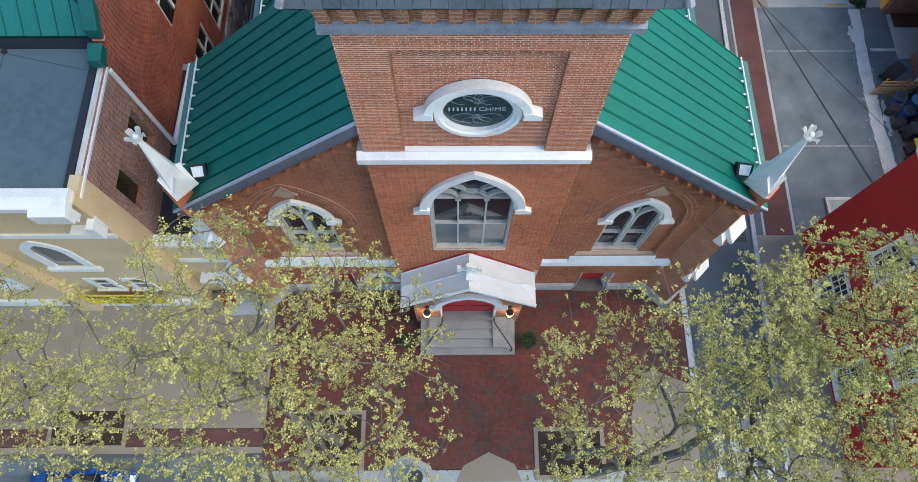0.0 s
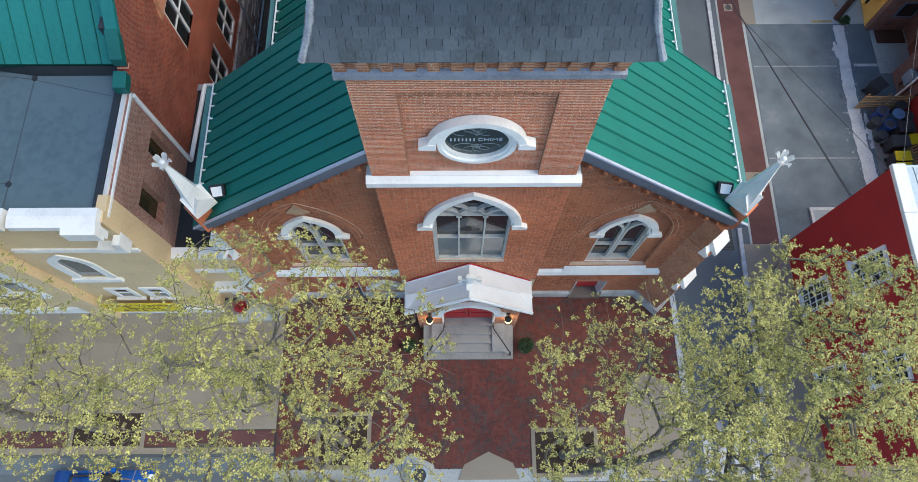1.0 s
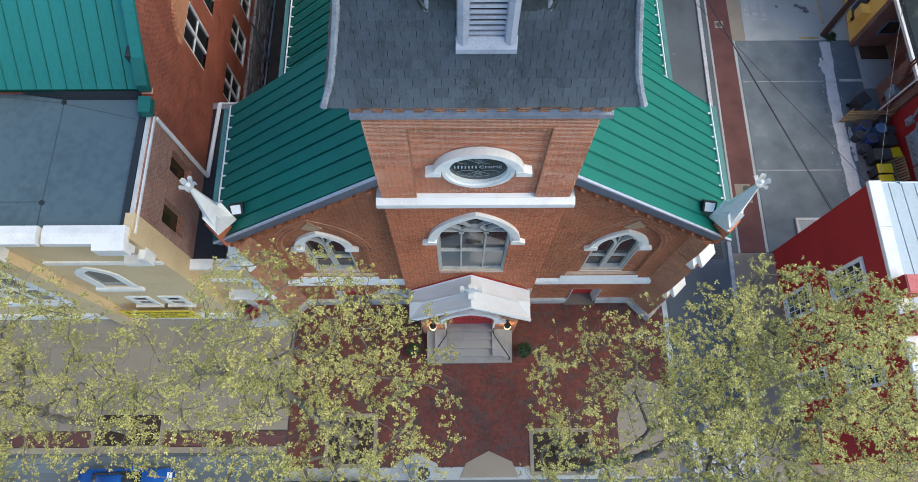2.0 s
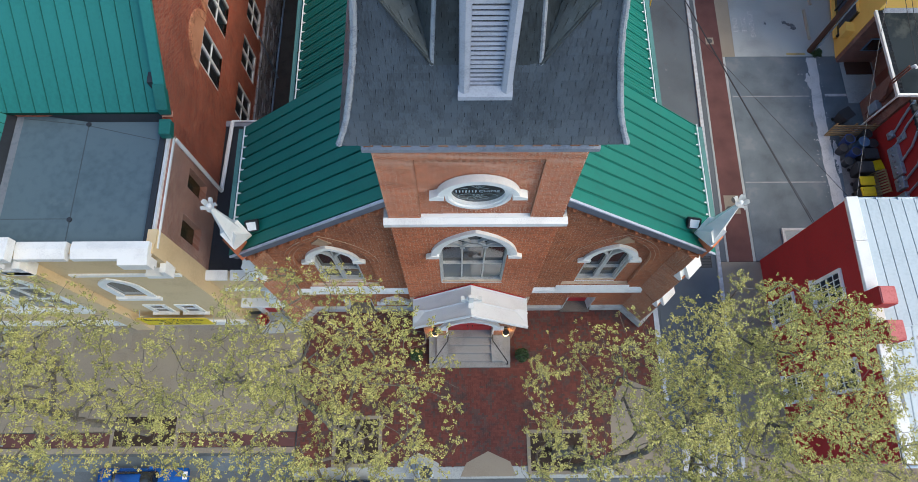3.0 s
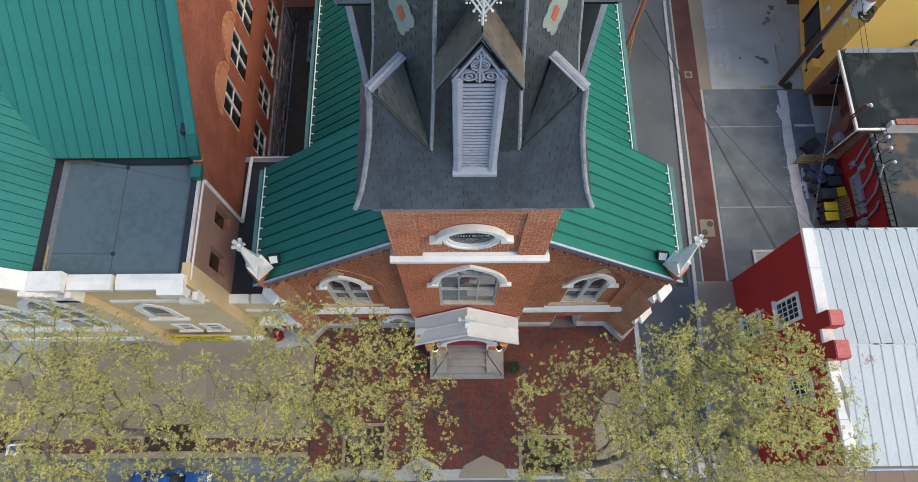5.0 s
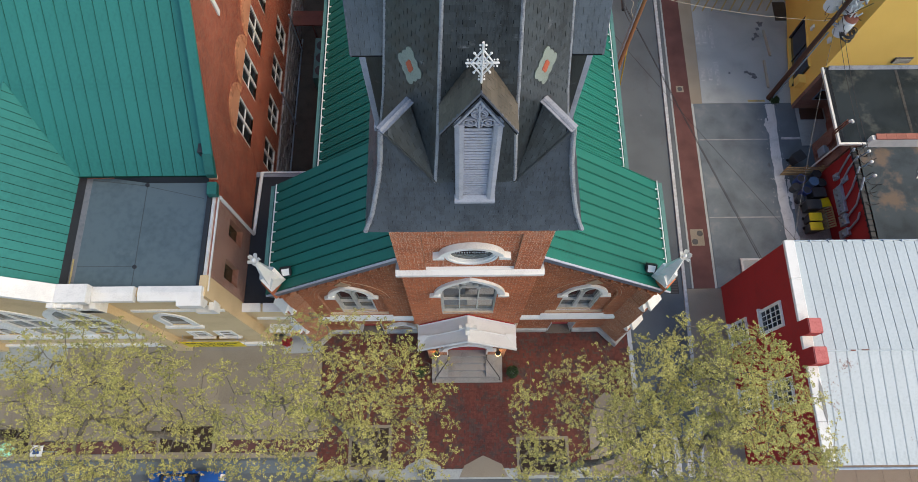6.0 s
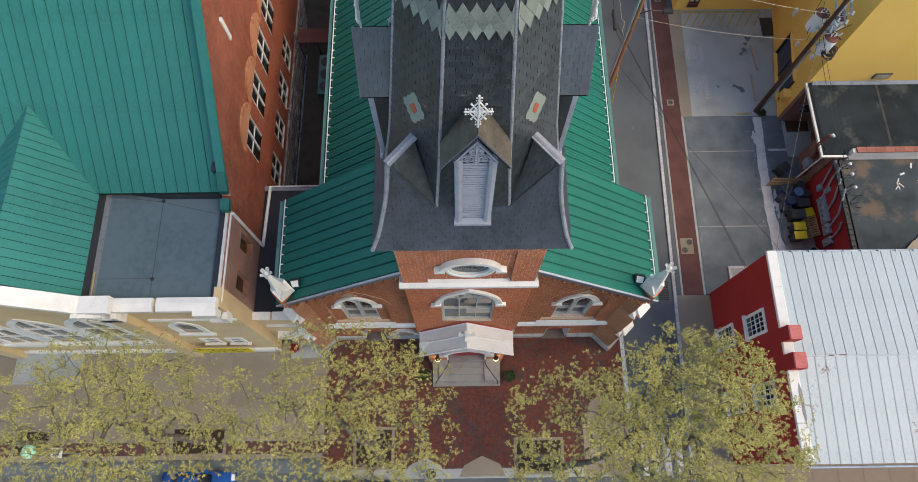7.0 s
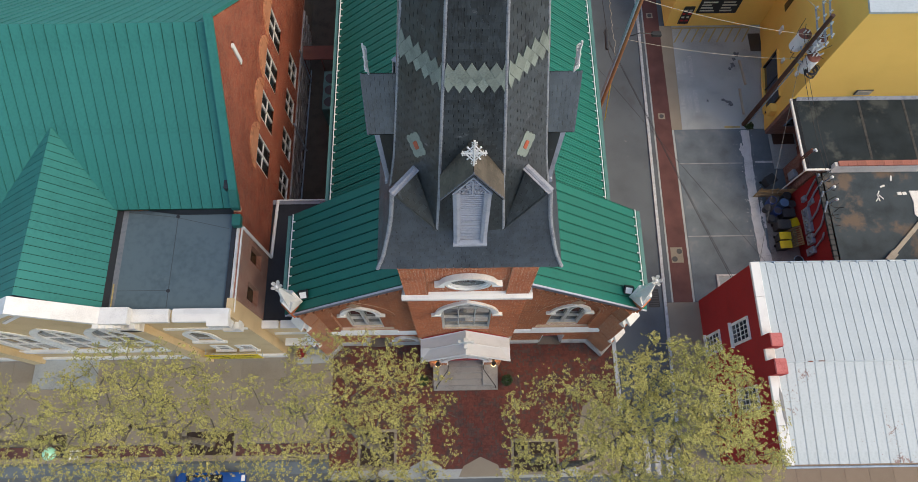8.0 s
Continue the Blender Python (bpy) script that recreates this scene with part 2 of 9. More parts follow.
PATCH = mat("pale concrete patch", (0.62, 0.62, 0.62), (0.44, 0.445, 0.45), 0.9, scale=1.5, fine=12, bump=0.3)
YELLOW = mat("golden yellow stucco", (0.96, 0.60, 0.145), (0.91, 0.565, 0.13), 0.8, scale=0.5, fine=14, bump=0.12)


def coated_roof(name, amount, eave):
    """White roof coating: soft grey wash, and flecks where it has come off, in clusters and more of them near the eave."""
    m = mat(name, (0.450, 0.520, 0.555), (0.385, 0.455, 0.49), 0.55, scale=0.8, fine=7, bump=0.05, vary=0.035)
    n, l = m.node_tree.nodes, m.node_tree.links
    p = n["Principled BSDF"]
    plain = p.inputs["Base Color"].links[0].from_socket
    geo, co, sx = n.new("ShaderNodeNewGeometry"), n.new("ShaderNodeTexCoord"), n.new("ShaderNodeSeparateXYZ")
    l.new(co.outputs["Object"], sx.inputs["Vector"])
    near = n.new("ShaderNodeMapRange")
    near.inputs["From Min"].default_value, near.inputs["From Max"].default_value = 2.4, 0.3
    near.inputs["To Min"].default_value, near.inputs["To Max"].default_value = 0.0, eave
    l.new(sx.outputs["Y"], near.inputs["Value"])
    big, small = n.new("ShaderNodeTexNoise"), n.new("ShaderNodeTexNoise")
    big.inputs["Scale"].default_value, big.inputs["Detail"].default_value = 0.55, 3
    small.inputs["Scale"].default_value, small.inputs["Detail"].default_value, small.inputs["Roughness"].default_value = 7.0, 8, 0.7
    for t in (big, small):
        l.new(geo.outputs["Position"], t.inputs["Vector"])
    add, tot = n.new("ShaderNodeMath"), n.new("ShaderNodeMath")
    l.new(big.outputs["Fac"], add.inputs[0])
    l.new(small.outputs["Fac"], add.inputs[1])
    l.new(add.outputs[0], tot.inputs[0])
    l.new(near.outputs["Result"], tot.inputs[1])
    ramp = n.new("ShaderNodeValToRGB")
    ramp.color_ramp.elements[0].position, ramp.color_ramp.elements[1].position = amount, amount + 0.05
    half = n.new("ShaderNodeMath")
    half.operation = 'MULTIPLY'
    half.inputs[1].default_value = 0.5
    l.new(tot.outputs[0], half.inputs[0])
    l.new(half.outputs[0], ramp.inputs["Fac"])
    mx = n.new("ShaderNodeMixRGB")
    l.new(ramp.outputs["Color"], mx.inputs["Fac"])
    l.new(plain, mx.inputs["Color1"])
    mx.inputs["Color2"].default_value = (0.24, 0.17, 0.165, 1)
    l.new(mx.outputs["Color"], p.inputs["Base Color"])
    return m


WHITE_ROOF = coated_roof("white coated metal roof", 0.665, 0.03)
WHITE_ROOF_WORN = coated_roof("worn white coated metal roof", 0.618, 0.10)
RIB_GREY = mat("grey roof seam", (0.30, 0.31, 0.32), (0.18, 0.185, 0.19), 0.7, scale=2, fine=14)
WOOD = mat("weathered pallet wood", (0.40, 0.27, 0.13), (0.25, 0.16, 0.08), 0.85, scale=2, fine=30, vary=0.15)
WOOD_PALE = mat("pale weathered timber", (0.42, 0.38, 0.31), (0.30, 0.27, 0.22), 0.85, scale=2, fine=30)
WOOD_POLE = mat("brown utility pole wood", (0.085, 0.040, 0.026), (0.045, 0.022, 0.015), 0.8, scale=3, fine=30, stretch=(4, 4, 0.3))
PLASTIC_YELLOW = mat("yellow plastic", (0.70, 0.52, 0.01), (0.60, 0.43, 0.01), 0.4, scale=3, fine=20, bump=0.05)
PLASTIC_BLACK = mat("black plastic", (0.042, 0.044, 0.048), (0.028, 0.030, 0.033), 0.45)
PLASTIC_BLUE = mat("blue plastic", (0.04, 0.085, 0.30), (0.03, 0.06, 0.22), 0.4)
PLASTIC_PALE = mat("pale blue plastic", (0.12, 0.22, 0.36), (0.09, 0.17, 0.29), 0.4)
STEEL = mat("galvanised steel", (0.36, 0.45, 0.54), (0.26, 0.33, 0.40), 0.45, metal=0.4, scale=3, fine=20)
TRANSFORMER = mat("pale grey enamel", (0.82, 0.84, 0.84), (0.70, 0.73, 0.74), 0.4)
RUST = mat("rusty brown metal", (0.20, 0.07, 0.05), (0.13, 0.05, 0.035), 0.75)
GUTTER_HALL = mat("green gutter metal", (0.012, 0.135, 0.113), (0.009, 0.112, 0.094), 0.5, scale=1.5, fine=10, bump=0.03)
GUTTER_GREEN = mat("sea-green gutter", (0.09, 0.23, 0.205), (0.06, 0.16, 0.145), 0.5)
IRON_LID = mat("dark cast iron", (0.075, 0.075, 0.075), (0.045, 0.045, 0.046), 0.7)
CABLE = mat("dark cable", (0.03, 0.03, 0.035), None, 0.6)
CABLE_GREY = mat("grey twisted cable", (0.16, 0.15, 0.14), (0.05, 0.05, 0.05), 0.6, fine=14)
CABLE_PALE = mat("pale cable", (0.42, 0.38, 0.30), None, 0.6)
BARK = mat("grey-brown mottled bark", (0.17, 0.15, 0.12), (0.065, 0.056, 0.044), 0.9, scale=3, fine=25, bump=0.4)
LEAF = mat("spring leaf", (0.435, 0.402, 0.132), (0.202, 0.218, 0.062), 0.6, scale=0.7, fine=9, bump=0, island=0.5, spec=0.3)
LEAF_DARK = mat("shrub leaf", (0.035, 0.075, 0.022), (0.02, 0.045, 0.014), 0.6, bump=0, island=0.4)
CAR_BLUE = mat("bright blue car paint", (0.012, 0.10, 0.42), (0.010, 0.085, 0.36), 0.2, bump=0)
TYRE = mat("black rubber", (0.02, 0.02, 0.02), None, 0.8)
BANNER = mat("yellow vinyl banner", (0.75, 0.58, 0.02), (0.68, 0.50, 0.02), 0.5, bump=0.02)
SIGN_BLACK = mat("black sign panel", (0.02, 0.02, 0.018), None, 0.4, bump=0)
SIGN_PALE = mat("pale lettering", (0.62, 0.62, 0.50), None, 0.5, bump=0)
SIGN_GREEN = mat("pale green lamp glass", (0.42, 0.90, 0.66), (0.36, 0.82, 0.58), 0.25)
SIGN_BLUE = mat("blue sign", (0.02, 0.08, 0.32), None, 0.4, bump=0)
COPING_TILE = mat("dull red clay coping", (0.36, 0.14, 0.11), (0.26, 0.10, 0.08), 0.8, vary=0.15)
LAMP_GLASS = bpy.data.materials.new("lit lantern glass")
LAMP_GLASS.use_nodes = True
LAMP_GLASS.node_tree.nodes["Principled BSDF"].inputs["Emission Color"].default_value = (1.0, 0.62, 0.22, 1)
LAMP_GLASS.node_tree.nodes["Principled BSDF"].inputs["Emission Strength"].default_value = 2.2


# ---- building helpers ----
def box(bm, x0, x1, y0, y1, z0, z1, m=None):
    r = bmesh.ops.create_cube(bm, size=1.0)
    t = Matrix.Translation(((x0 + x1) / 2, (y0 + y1) / 2, (z0 + z1) / 2)) @ Matrix.Diagonal((abs(x1 - x0), abs(y1 - y0), abs(z1 - z0), 1))
    bmesh.ops.transform(bm, matrix=(m @ t) if m else t, verts=r["verts"])
    return r["verts"]


def cyl(bm, r0, r1, z0, z1, seg=12, m=None):
    r = bmesh.ops.create_cone(bm, cap_ends=True, segments=seg, radius1=r0, radius2=max(r1, 1e-4), depth=z1 - z0)
    t = Matrix.Translation((0, 0, (z0 + z1) / 2))
    bmesh.ops.transform(bm, matrix=(m @ t) if m else t, verts=r["verts"])


def rod(bm, a, b, r, r2=None, seg=8):
    a, b = Vector(a), Vector(b)
    d = b - a
    cyl(bm, r, r if r2 is None else r2, 0, d.length, seg, Matrix.Translation(a) @ d.to_track_quat('Z', 'Y').to_matrix().to_4x4())


def sweep(bm, pts, rad, seg=8):
    """One bent tube through the points."""
    prev, first = None, None
    for i, p in enumerate(pts):
        p = Vector(p)
        t = (Vector(pts[min(i + 1, len(pts) - 1)]) - Vector(pts[max(i - 1, 0)])).normalized()
        o = t.cross(Vector((0, 0, 1))) if abs(t.z) < 0.95 else t.cross(Vector((0, 1, 0)))
        o.normalize()
        q = t.cross(o)
        r = rad[i] if isinstance(rad, (list, tuple)) else rad
        row = [bm.verts.new(p + (o * math.cos(2 * math.pi * j / seg) + q * math.sin(2 * math.pi * j / seg)) * r) for j in range(seg)]
        if prev:
            for j in range(seg):
                bm.faces.new((prev[j], prev[(j + 1) % seg], row[(j + 1) % seg], row[j]))
        else:
            first = row
        prev = row
    bm.faces.new(first)
    bm.faces.new(prev[::-1])
    bmesh.ops.recalc_face_normals(bm, faces=bm.faces[:])


def prism(bm, poly, a0, a1, axis="y", m=None):
    """A polygon of (u, v) pushed from a0 to a1 along an axis: y gives (u, a, v), x gives (a, u, v), z gives (u, v, a)."""
    put = {"y": lambda u, v, a: (u, a, v), "x": lambda u, v, a: (a, u, v), "z": lambda u, v, a: (u, v, a)}[axis]
    rows = [[bm.verts.new((m @ Vector(put(u, v, a))) if m else put(u, v, a)) for u, v in poly] for a in (a0, a1)]
    n = len(poly)
    fs = [bm.faces.new(rows[0][::-1]), bm.faces.new(rows[1])]
    fs += [bm.faces.new((rows[0][i], rows[0][(i + 1) % n], rows[1][(i + 1) % n], rows[1][i])) for i in range(n)]
    bmesh.ops.recalc_face_normals(bm, faces=fs)


def slab(bm, pts, thick, up=(0, 0, 1)):
    """A polygon in space made thick downwards."""
    d = Vector(up) * thick
    top = [bm.verts.new(Vector(p)) for p in pts]
    low = [bm.verts.new(Vector(p) - d) for p in pts]
    n = len(pts)
    fs = [bm.faces.new(top), bm.faces.new(low[::-1])]
    fs += [bm.faces.new((top[i], low[i], low[(i + 1) % n], top[(i + 1) % n])) for i in range(n)]
    bmesh.ops.recalc_face_normals(bm, faces=fs)


def finish(name, bm, material, smooth=False):
    me = bpy.data.meshes.new(name)
    bm.to_mesh(me)
    bm.free()
    for mm in (material if isinstance(material, (list, tuple)) else [material]):
        me.materials.append(mm)
    if smooth:
        me.polygons.foreach_set("use_smooth", [True] * len(me.polygons))
    return me


def thing(name, label, category, group="", kind="", at=(0, 0, 0)):
    ob = new(name)
    ob.location = at
    ob.empty_display_size = 0.2
    return tagged(ob, label, category, group, kind)


def part(name, bm, material, parent, label="", smooth=False, kind=""):
    """Links a bmesh as one mesh object under a thing or a part; its points are in world metres unless the thing stands elsewhere."""
    ob = new(name, finish(name, bm, material, smooth))
    ob.parent = parent
    return tagged(ob, label, "", "", kind)


def single(name, bm, material, label, category, group="", kind="", smooth=False, at=None):
    ob = new(name, finish(name, bm, material, smooth))
    if at:
        ob.location = at
    return tagged(ob, label, category, group, kind)


def piece(name, me, parent, m):
    ob = new(name, me)
    ob.parent = parent
    ob.matrix_basis = m
    return ob


def bulk(name, verts, faces, material, parent=None, kind="stuff", label="", mats=None):
    me = bpy.data.meshes.new(name)
    me.from_pydata(verts, [], faces)
    for mm in (material if isinstance(material, (list, tuple)) else [material]):
        me.materials.append(mm)
    if mats is not None:
        me.polygons.foreach_set("material_index", mats)
    ob = new(name, me)
    ob.parent = parent
    return tagged(ob, label, "", "", kind)


def arch_w(z, h, s, a):
    """Half the width of a pointed arch at height z: half-width h, springing s, apex a."""
    if z <= s:
        return h
    if z >= a:
        return 0.0
    r = (h * h + (a - s) ** 2) / (2 * h)
    return max(0.0, math.sqrt(max(0, r * r - (z - s) ** 2)) - (r - h))


def arch_line(cx, h, s, a, foot=None, n=12):
    """The outline of a pointed arch from its left foot over the apex to its right foot, as (x, z)."""
    zs = [s + (a - s) * math.sin(math.pi / 2 * i / n) for i in range(n + 1)]
    left = [(cx - arch_w(z, h, s, a), z) for z in zs]
    pts = left + [(2 * cx - x, z) for x, z in reversed(left[:-1])]
    if foot is not None:
        pts = [(cx - h, foot)] + pts + [(cx + h, foot)]
    return pts


def ring(bm, inner, outer, y0, y1, put=None, closed=False):
    """A band between two outlines of as many points, from y0 to y1."""
    put = put or (lambda x, y, z: (x, y, z))
    n = len(inner)
    v = [[bm.verts.new(put(x, y, z)) for x, z in line] for y in (y0, y1) for line in (inner, outer)]
    fs = []
    for i in range(n if closed else n - 1):
        j = (i + 1) % n
        fs += [bm.faces.new((v[0][i], v[0][j], v[1][j], v[1][i])), bm.faces.new((v[2][i], v[3][i], v[3][j], v[2][j])),
               bm.faces.new((v[1][i], v[1][j], v[3][j], v[3][i])), bm.faces.new((v[0][i], v[2][i], v[2][j], v[0][j]))]
    if not closed:
        fs += [bm.faces.new((v[0][0], v[1][0], v[3][0], v[2][0])), bm.faces.new((v[0][-1], v[2][-1], v[3][-1], v[1][-1]))]
    bmesh.ops.recalc_face_normals(bm, faces=fs)


def minus(spans, cuts):
    for c0, c1 in cuts:
        out = []
        for a, b in spans:
            if c1 <= a or c0 >= b:
                out.append((a, b))
            else:
                if c0 > a:
                    out.append((a, c0))
                if c1 < b:
                    out.append((c1, b))
        spans = out
    return spans


def wall_layers(bm, z0, z1, step, spans, y0, y1, put=None):
    """A wall with real openings: layers of boxes where spans(z) says there is wall."""
    n = max(1, round((z1 - z0) / step))
    for i in range(n):
        a, b = z0 + (z1 - z0) * i / n, z0 + (z1 - z0) * (i + 1) / n
        for u0, u1 in spans((a + b) / 2):
            if u1 - u0 > 0.01:
                if put:
                    prism(bm, [(u0, a), (u1, a), (u1, b), (u0, b)], y0, y1, put)
                else:
                    box(bm, u0, u1, y0, y1, a, b)


def lay_bricks(z0, z1, spans, y, proud=0.006, width=0.213, row=0.0677, gap=0.014, seed=1, bed=0.014):
    """Bricks of a wall that faces -y, stretchers and headers in turn in every course: their corners."""
    rng = random.Random(seed)
    boxes = []
    k = 0
    z = z0
    pair = width * 1.5
    while z + row <= z1 + 1e-6:
        shift = rng.uniform(-0.035, 0.0)
        for u0, u1 in spans(z + row / 2):
            x = math.floor(u0 / pair) * pair - (pair / 2 if k % 2 else 0) + shift
            while x < u1:
                for lo, hi in ((x, x + width), (x + width, x + pair)):
                    a, b = max(lo + gap * rng.uniform(0.25, 0.6), u0), min(hi - gap * rng.uniform(0.25, 0.6), u1)
                    if b - a > 0.03:
                        d = proud + rng.uniform(-0.002, 0.002)
                        boxes.append((a, b, y - d, y + 0.004, z + bed / 2, z + row - bed / 2))
                x += pair
        z += row
        k += 1
    return boxes


def brick_mesh(boxes):
    verts, faces = [], []
    for a, b, c, d, e, f in boxes:
        i = len(verts)
        verts += [(a, c, e), (b, c, e), (b, c, f), (a, c, f), (a, d, e), (b, d, e), (b, d, f), (a, d, f)]
        faces += [(i, i + 1, i + 2, i + 3), (i + 3, i + 2, i + 6, i + 7), (i, i + 4, i + 5, i + 1), (i, i + 3, i + 7, i + 4), (i + 1, i + 5, i + 6, i + 2)]
    return verts, faces


def writing(text, size, material, m, parent, name="lettering", label="", depth=0.004, align='CENTER'):
    cu = bpy.data.curves.new(name, 'FONT')
    cu.body, cu.size, cu.extrude, cu.align_x, cu.align_y = text, size, depth, align, 'CENTER'
    tmp = new("tmp", cu)
    bpy.context.view_layer.update()
    me = bpy.data.meshes.new_from_object(tmp.evaluated_get(bpy.context.evaluated_depsgraph_get()))
    bpy.data.objects.remove(tmp)
    me.materials.clear()
    me.materials.append(material)
    ob = new(name, me)
    ob.parent = parent
    ob.matrix_basis = m
    return tagged(ob, label)


def roof_panels(parent, origin, along, up, count, width, length, material, rib=0.03, name="roof_panel", gap=0.05, pencils=0):
    """Standing-seam panels side by side along the eave, each with its rib; along and up are unit vectors."""
    along, up = Vector(along).normalized(), Vector(up).normalized()
    n = along.cross(up).normalized()
    if n.z < 0:
        origin, along, n = Vector(origin) + along * (count * width), -along, -n
    bm = bmesh.new()
    small = [p for i in range(pencils) for c in [(width - gap) * (i + 1) / (pencils + 1)] for p in ((c - 0.02, 0), (c, 0.02), (c + 0.02, 0))]
    prism(bm, [(0, 0), *small, (width - gap - 0.025, 0), (width - gap - 0.025, rib), (width - gap, rib), (width - gap, -0.03), (0, -0.03)], 0, length, "y")
    me = finish(name, bm, material)
    basis = Matrix((along, up, n)).transposed().to_4x4()
    for i in range(count):
        piece(name, me, parent, Matrix.Translation(Vector(origin) + along * (i * width)) @ basis)


# ---- ground ----
def patch(name, pts, z, thick, material, label, category="", parent=None):
    bm = bmesh.new()
    slab(bm, [(x, y, z) for x, y in pts], thick)
    ob = single(name, bm, material, label, category, "", "structure")
    ob.parent = parent
    return ob


gb = bmesh.new()
bmesh.ops.create_grid(gb, x_segments=20, y_segments=20, size=1500, matrix=Matrix.Translation((0, 0, -0.12)))
single("ground", gb, ASPHALT, "grey asphalt ground around the church", "ground", "", "structure")
patch("road", [(10.55, -9.3), (13.62, -9.3), (14.9, 45), (8.6, 45), (8.4, 5), (10.4, -0.2)], -0.1, 0.1, ASPHALT, "dark grey asphalt alley beside the church", "road")
patch("road", [(-60, -30), (60, -30), (60, -9.4), (-60, -9.4)], -0.1, 0.1, ASPHALT, "grey asphalt street before the church", "road")

plaza = patch("pavement", [(-8.8, -8.75), (10.0, -8.75), (10.0, -0.6), (-8.8, -0.6)], -0.012, 0.2, PAVER_BED, "red brick plaza laid in herringbone before the church", "pavement")


def pavers():
    """Herringbone, two by one, over the plaza but for the tree pits and the concrete corner."""
    w, g = 0.105, 0.006
    rng = random.Random(4)
    verts, faces, mats = [], [], []

    def free(x, y):
        if x < -8.75 or x > 9.95 or y < -8.7 or y > -0.62:
            return False
        if 2.75 < x < 5.95 and y < -6.95 or -7.0 < x < -4.45 and y < -6.25:
            return False
        if -2.2 < x < 2.3 and y > -3.8:
            return False
        if x > 7.2 and y < -4.4 - (x - 7.2) * 0.25 + 1.2 * max(0, 8.6 - x):
            return False
        if abs(x - 0.9) < 1.4 and y < -7.95 - abs(x - 0.9) * 0.45:
            return False
        if abs(x + 2.6) < 1.2 and y < -8.0:
            return False
        return True
    n = int(20 / w)
    for i in range(-n, n):
        for j in range(0, n):
            k = (i - j) % 4
            if k == 0:
                a, b, c, d = i, i + 2, j, j + 1
            elif k == 2:
                a, b, c, d = i, i + 1, j - 1, j + 1
            else:
                continue
            x0, x1, y0, y1 = a * w + g / 2, b * w - g / 2, -8.8 + c * w + g / 2, -8.8 + d * w - g / 2
            cx, cy = (x0 + x1) / 2, (y0 + y1) / 2
            if not free(cx, cy):
                continue
            t = noise.noise((cx * 0.9, cy * 0.9, 3.0)) + 0.5 * noise.noise((cx * 2.7, cy * 2.7, 7.0))
            dark = rng.random() < (0.62 if t > 0.22 else 0.10)
            z = rng.uniform(-0.002, 0.003)
            q = len(verts)
            verts += [(x0, y0, z), (x1, y0, z), (x1, y1, z), (x0, y1, z), (x0 - 0.002, y0 - 0.002, -0.014), (x1 + 0.002, y0 - 0.002, -0.014), (x1 + 0.002, y1 + 0.002, -0.014), (x0 - 0.002, y1 + 0.002, -0.014)]
            faces += [(q, q + 1, q + 2, q + 3), (q, q + 4, q + 5, q + 1), (q + 1, q + 5, q + 6, q + 2), (q + 2, q + 6, q + 7, q + 3), (q + 3, q + 7, q + 4, q)]
            mats += [1 if dark else 0] * 5
    bulk("paver", verts, faces, [PAVER, PAVER_DARK], plaza, "stuff", "", mats)


# concrete walk before the tan hall, in large slabs with open joints
walk_left = patch("pavement", [(-60, -7.0), (-8.85, -7.0), (-8.85, -0.9), (-60, -0.9)], -0.02, 0.2, CONCRETE, "tan-grey concrete walk in large slabs", "pavement")
bm = bmesh.new()
slab(bm, [(0.008, 0.008, 0.02), (3.04, 0.008, 0.02), (3.04, 2.0, 0.02), (0.008, 2.0, 0.02)], 0.03)
SLAB = finish("paving_slab", bm, CONCRETE)
for i in range(12):
    for j in range(3):
        piece("paving_slab", SLAB, walk_left, Matrix.Translation((-8.85 - 3.05 * (i + 1), -7.0 + 2.03 * j, -0.02)))
patch("pavement", [(-60, -7.75), (-8.9, -7.75), (-8.9, -7.05), (-60, -7.05)], 0.0, 0.15, STRIP_RED, "red brick furnishing strip by the street kerb", "pavement")
patch("pavement", [(-60, -8.9), (-2.0, -8.9), (-2.0, -8.2), (-60, -8.2)], -0.05, 0.1, ASPHALT_LOT, "grey concrete gutter along the street", "pavement")
patch("kerb", [(-60, -8.05), (-8.9, -8.05), (-8.9, -7.78), (-60, -7.78)], 0.02, 0.2, CONCRETE, "pale stone street kerb", "kerb")
patch("pavement", [(7.2, -9.25), (10.0, -9.25), (10.0, -5.2), (9.2, -4.9), (8.3, -4.5), (7.7, -5.0), (7.2, -6.6)], 0.004, 0.1, CONCRETE, "tan concrete ramp at the street corner", "pavement")
patch("pavement", [(-0.5, -9.25), (2.3, -9.25), (2.0, -8.55), (0.9, -8.05), (-0.2, -8.6)], 0.004, 0.1, CONCRETE, "tan concrete ramp in the brick plaza", "pavement")
patch("pavement", [(-3.8, -9.25), (-1.4, -9.25), (-1.6, -8.6), (-2.6, -8.1), (-3.6, -8.6)], 0.004, 0.1, CONCRETE_LOT, "grey concrete pad in the brick plaza", "pavement")
patch("pavement", [(-8.8, -9.35), (10.0, -9.35), (10.0, -8.78), (-8.8, -8.78)], -0.02, 0.1, CONCRETE_LOT, "grey concrete edge of the plaza", "pavement")
patch("kerb", [(10.02, -5.6), (10.32, -5.6), (10.24, -0.35), (10.0, -0.35)], 0.03, 0.2, KERB, "white stone kerb between plaza and alley", "kerb")

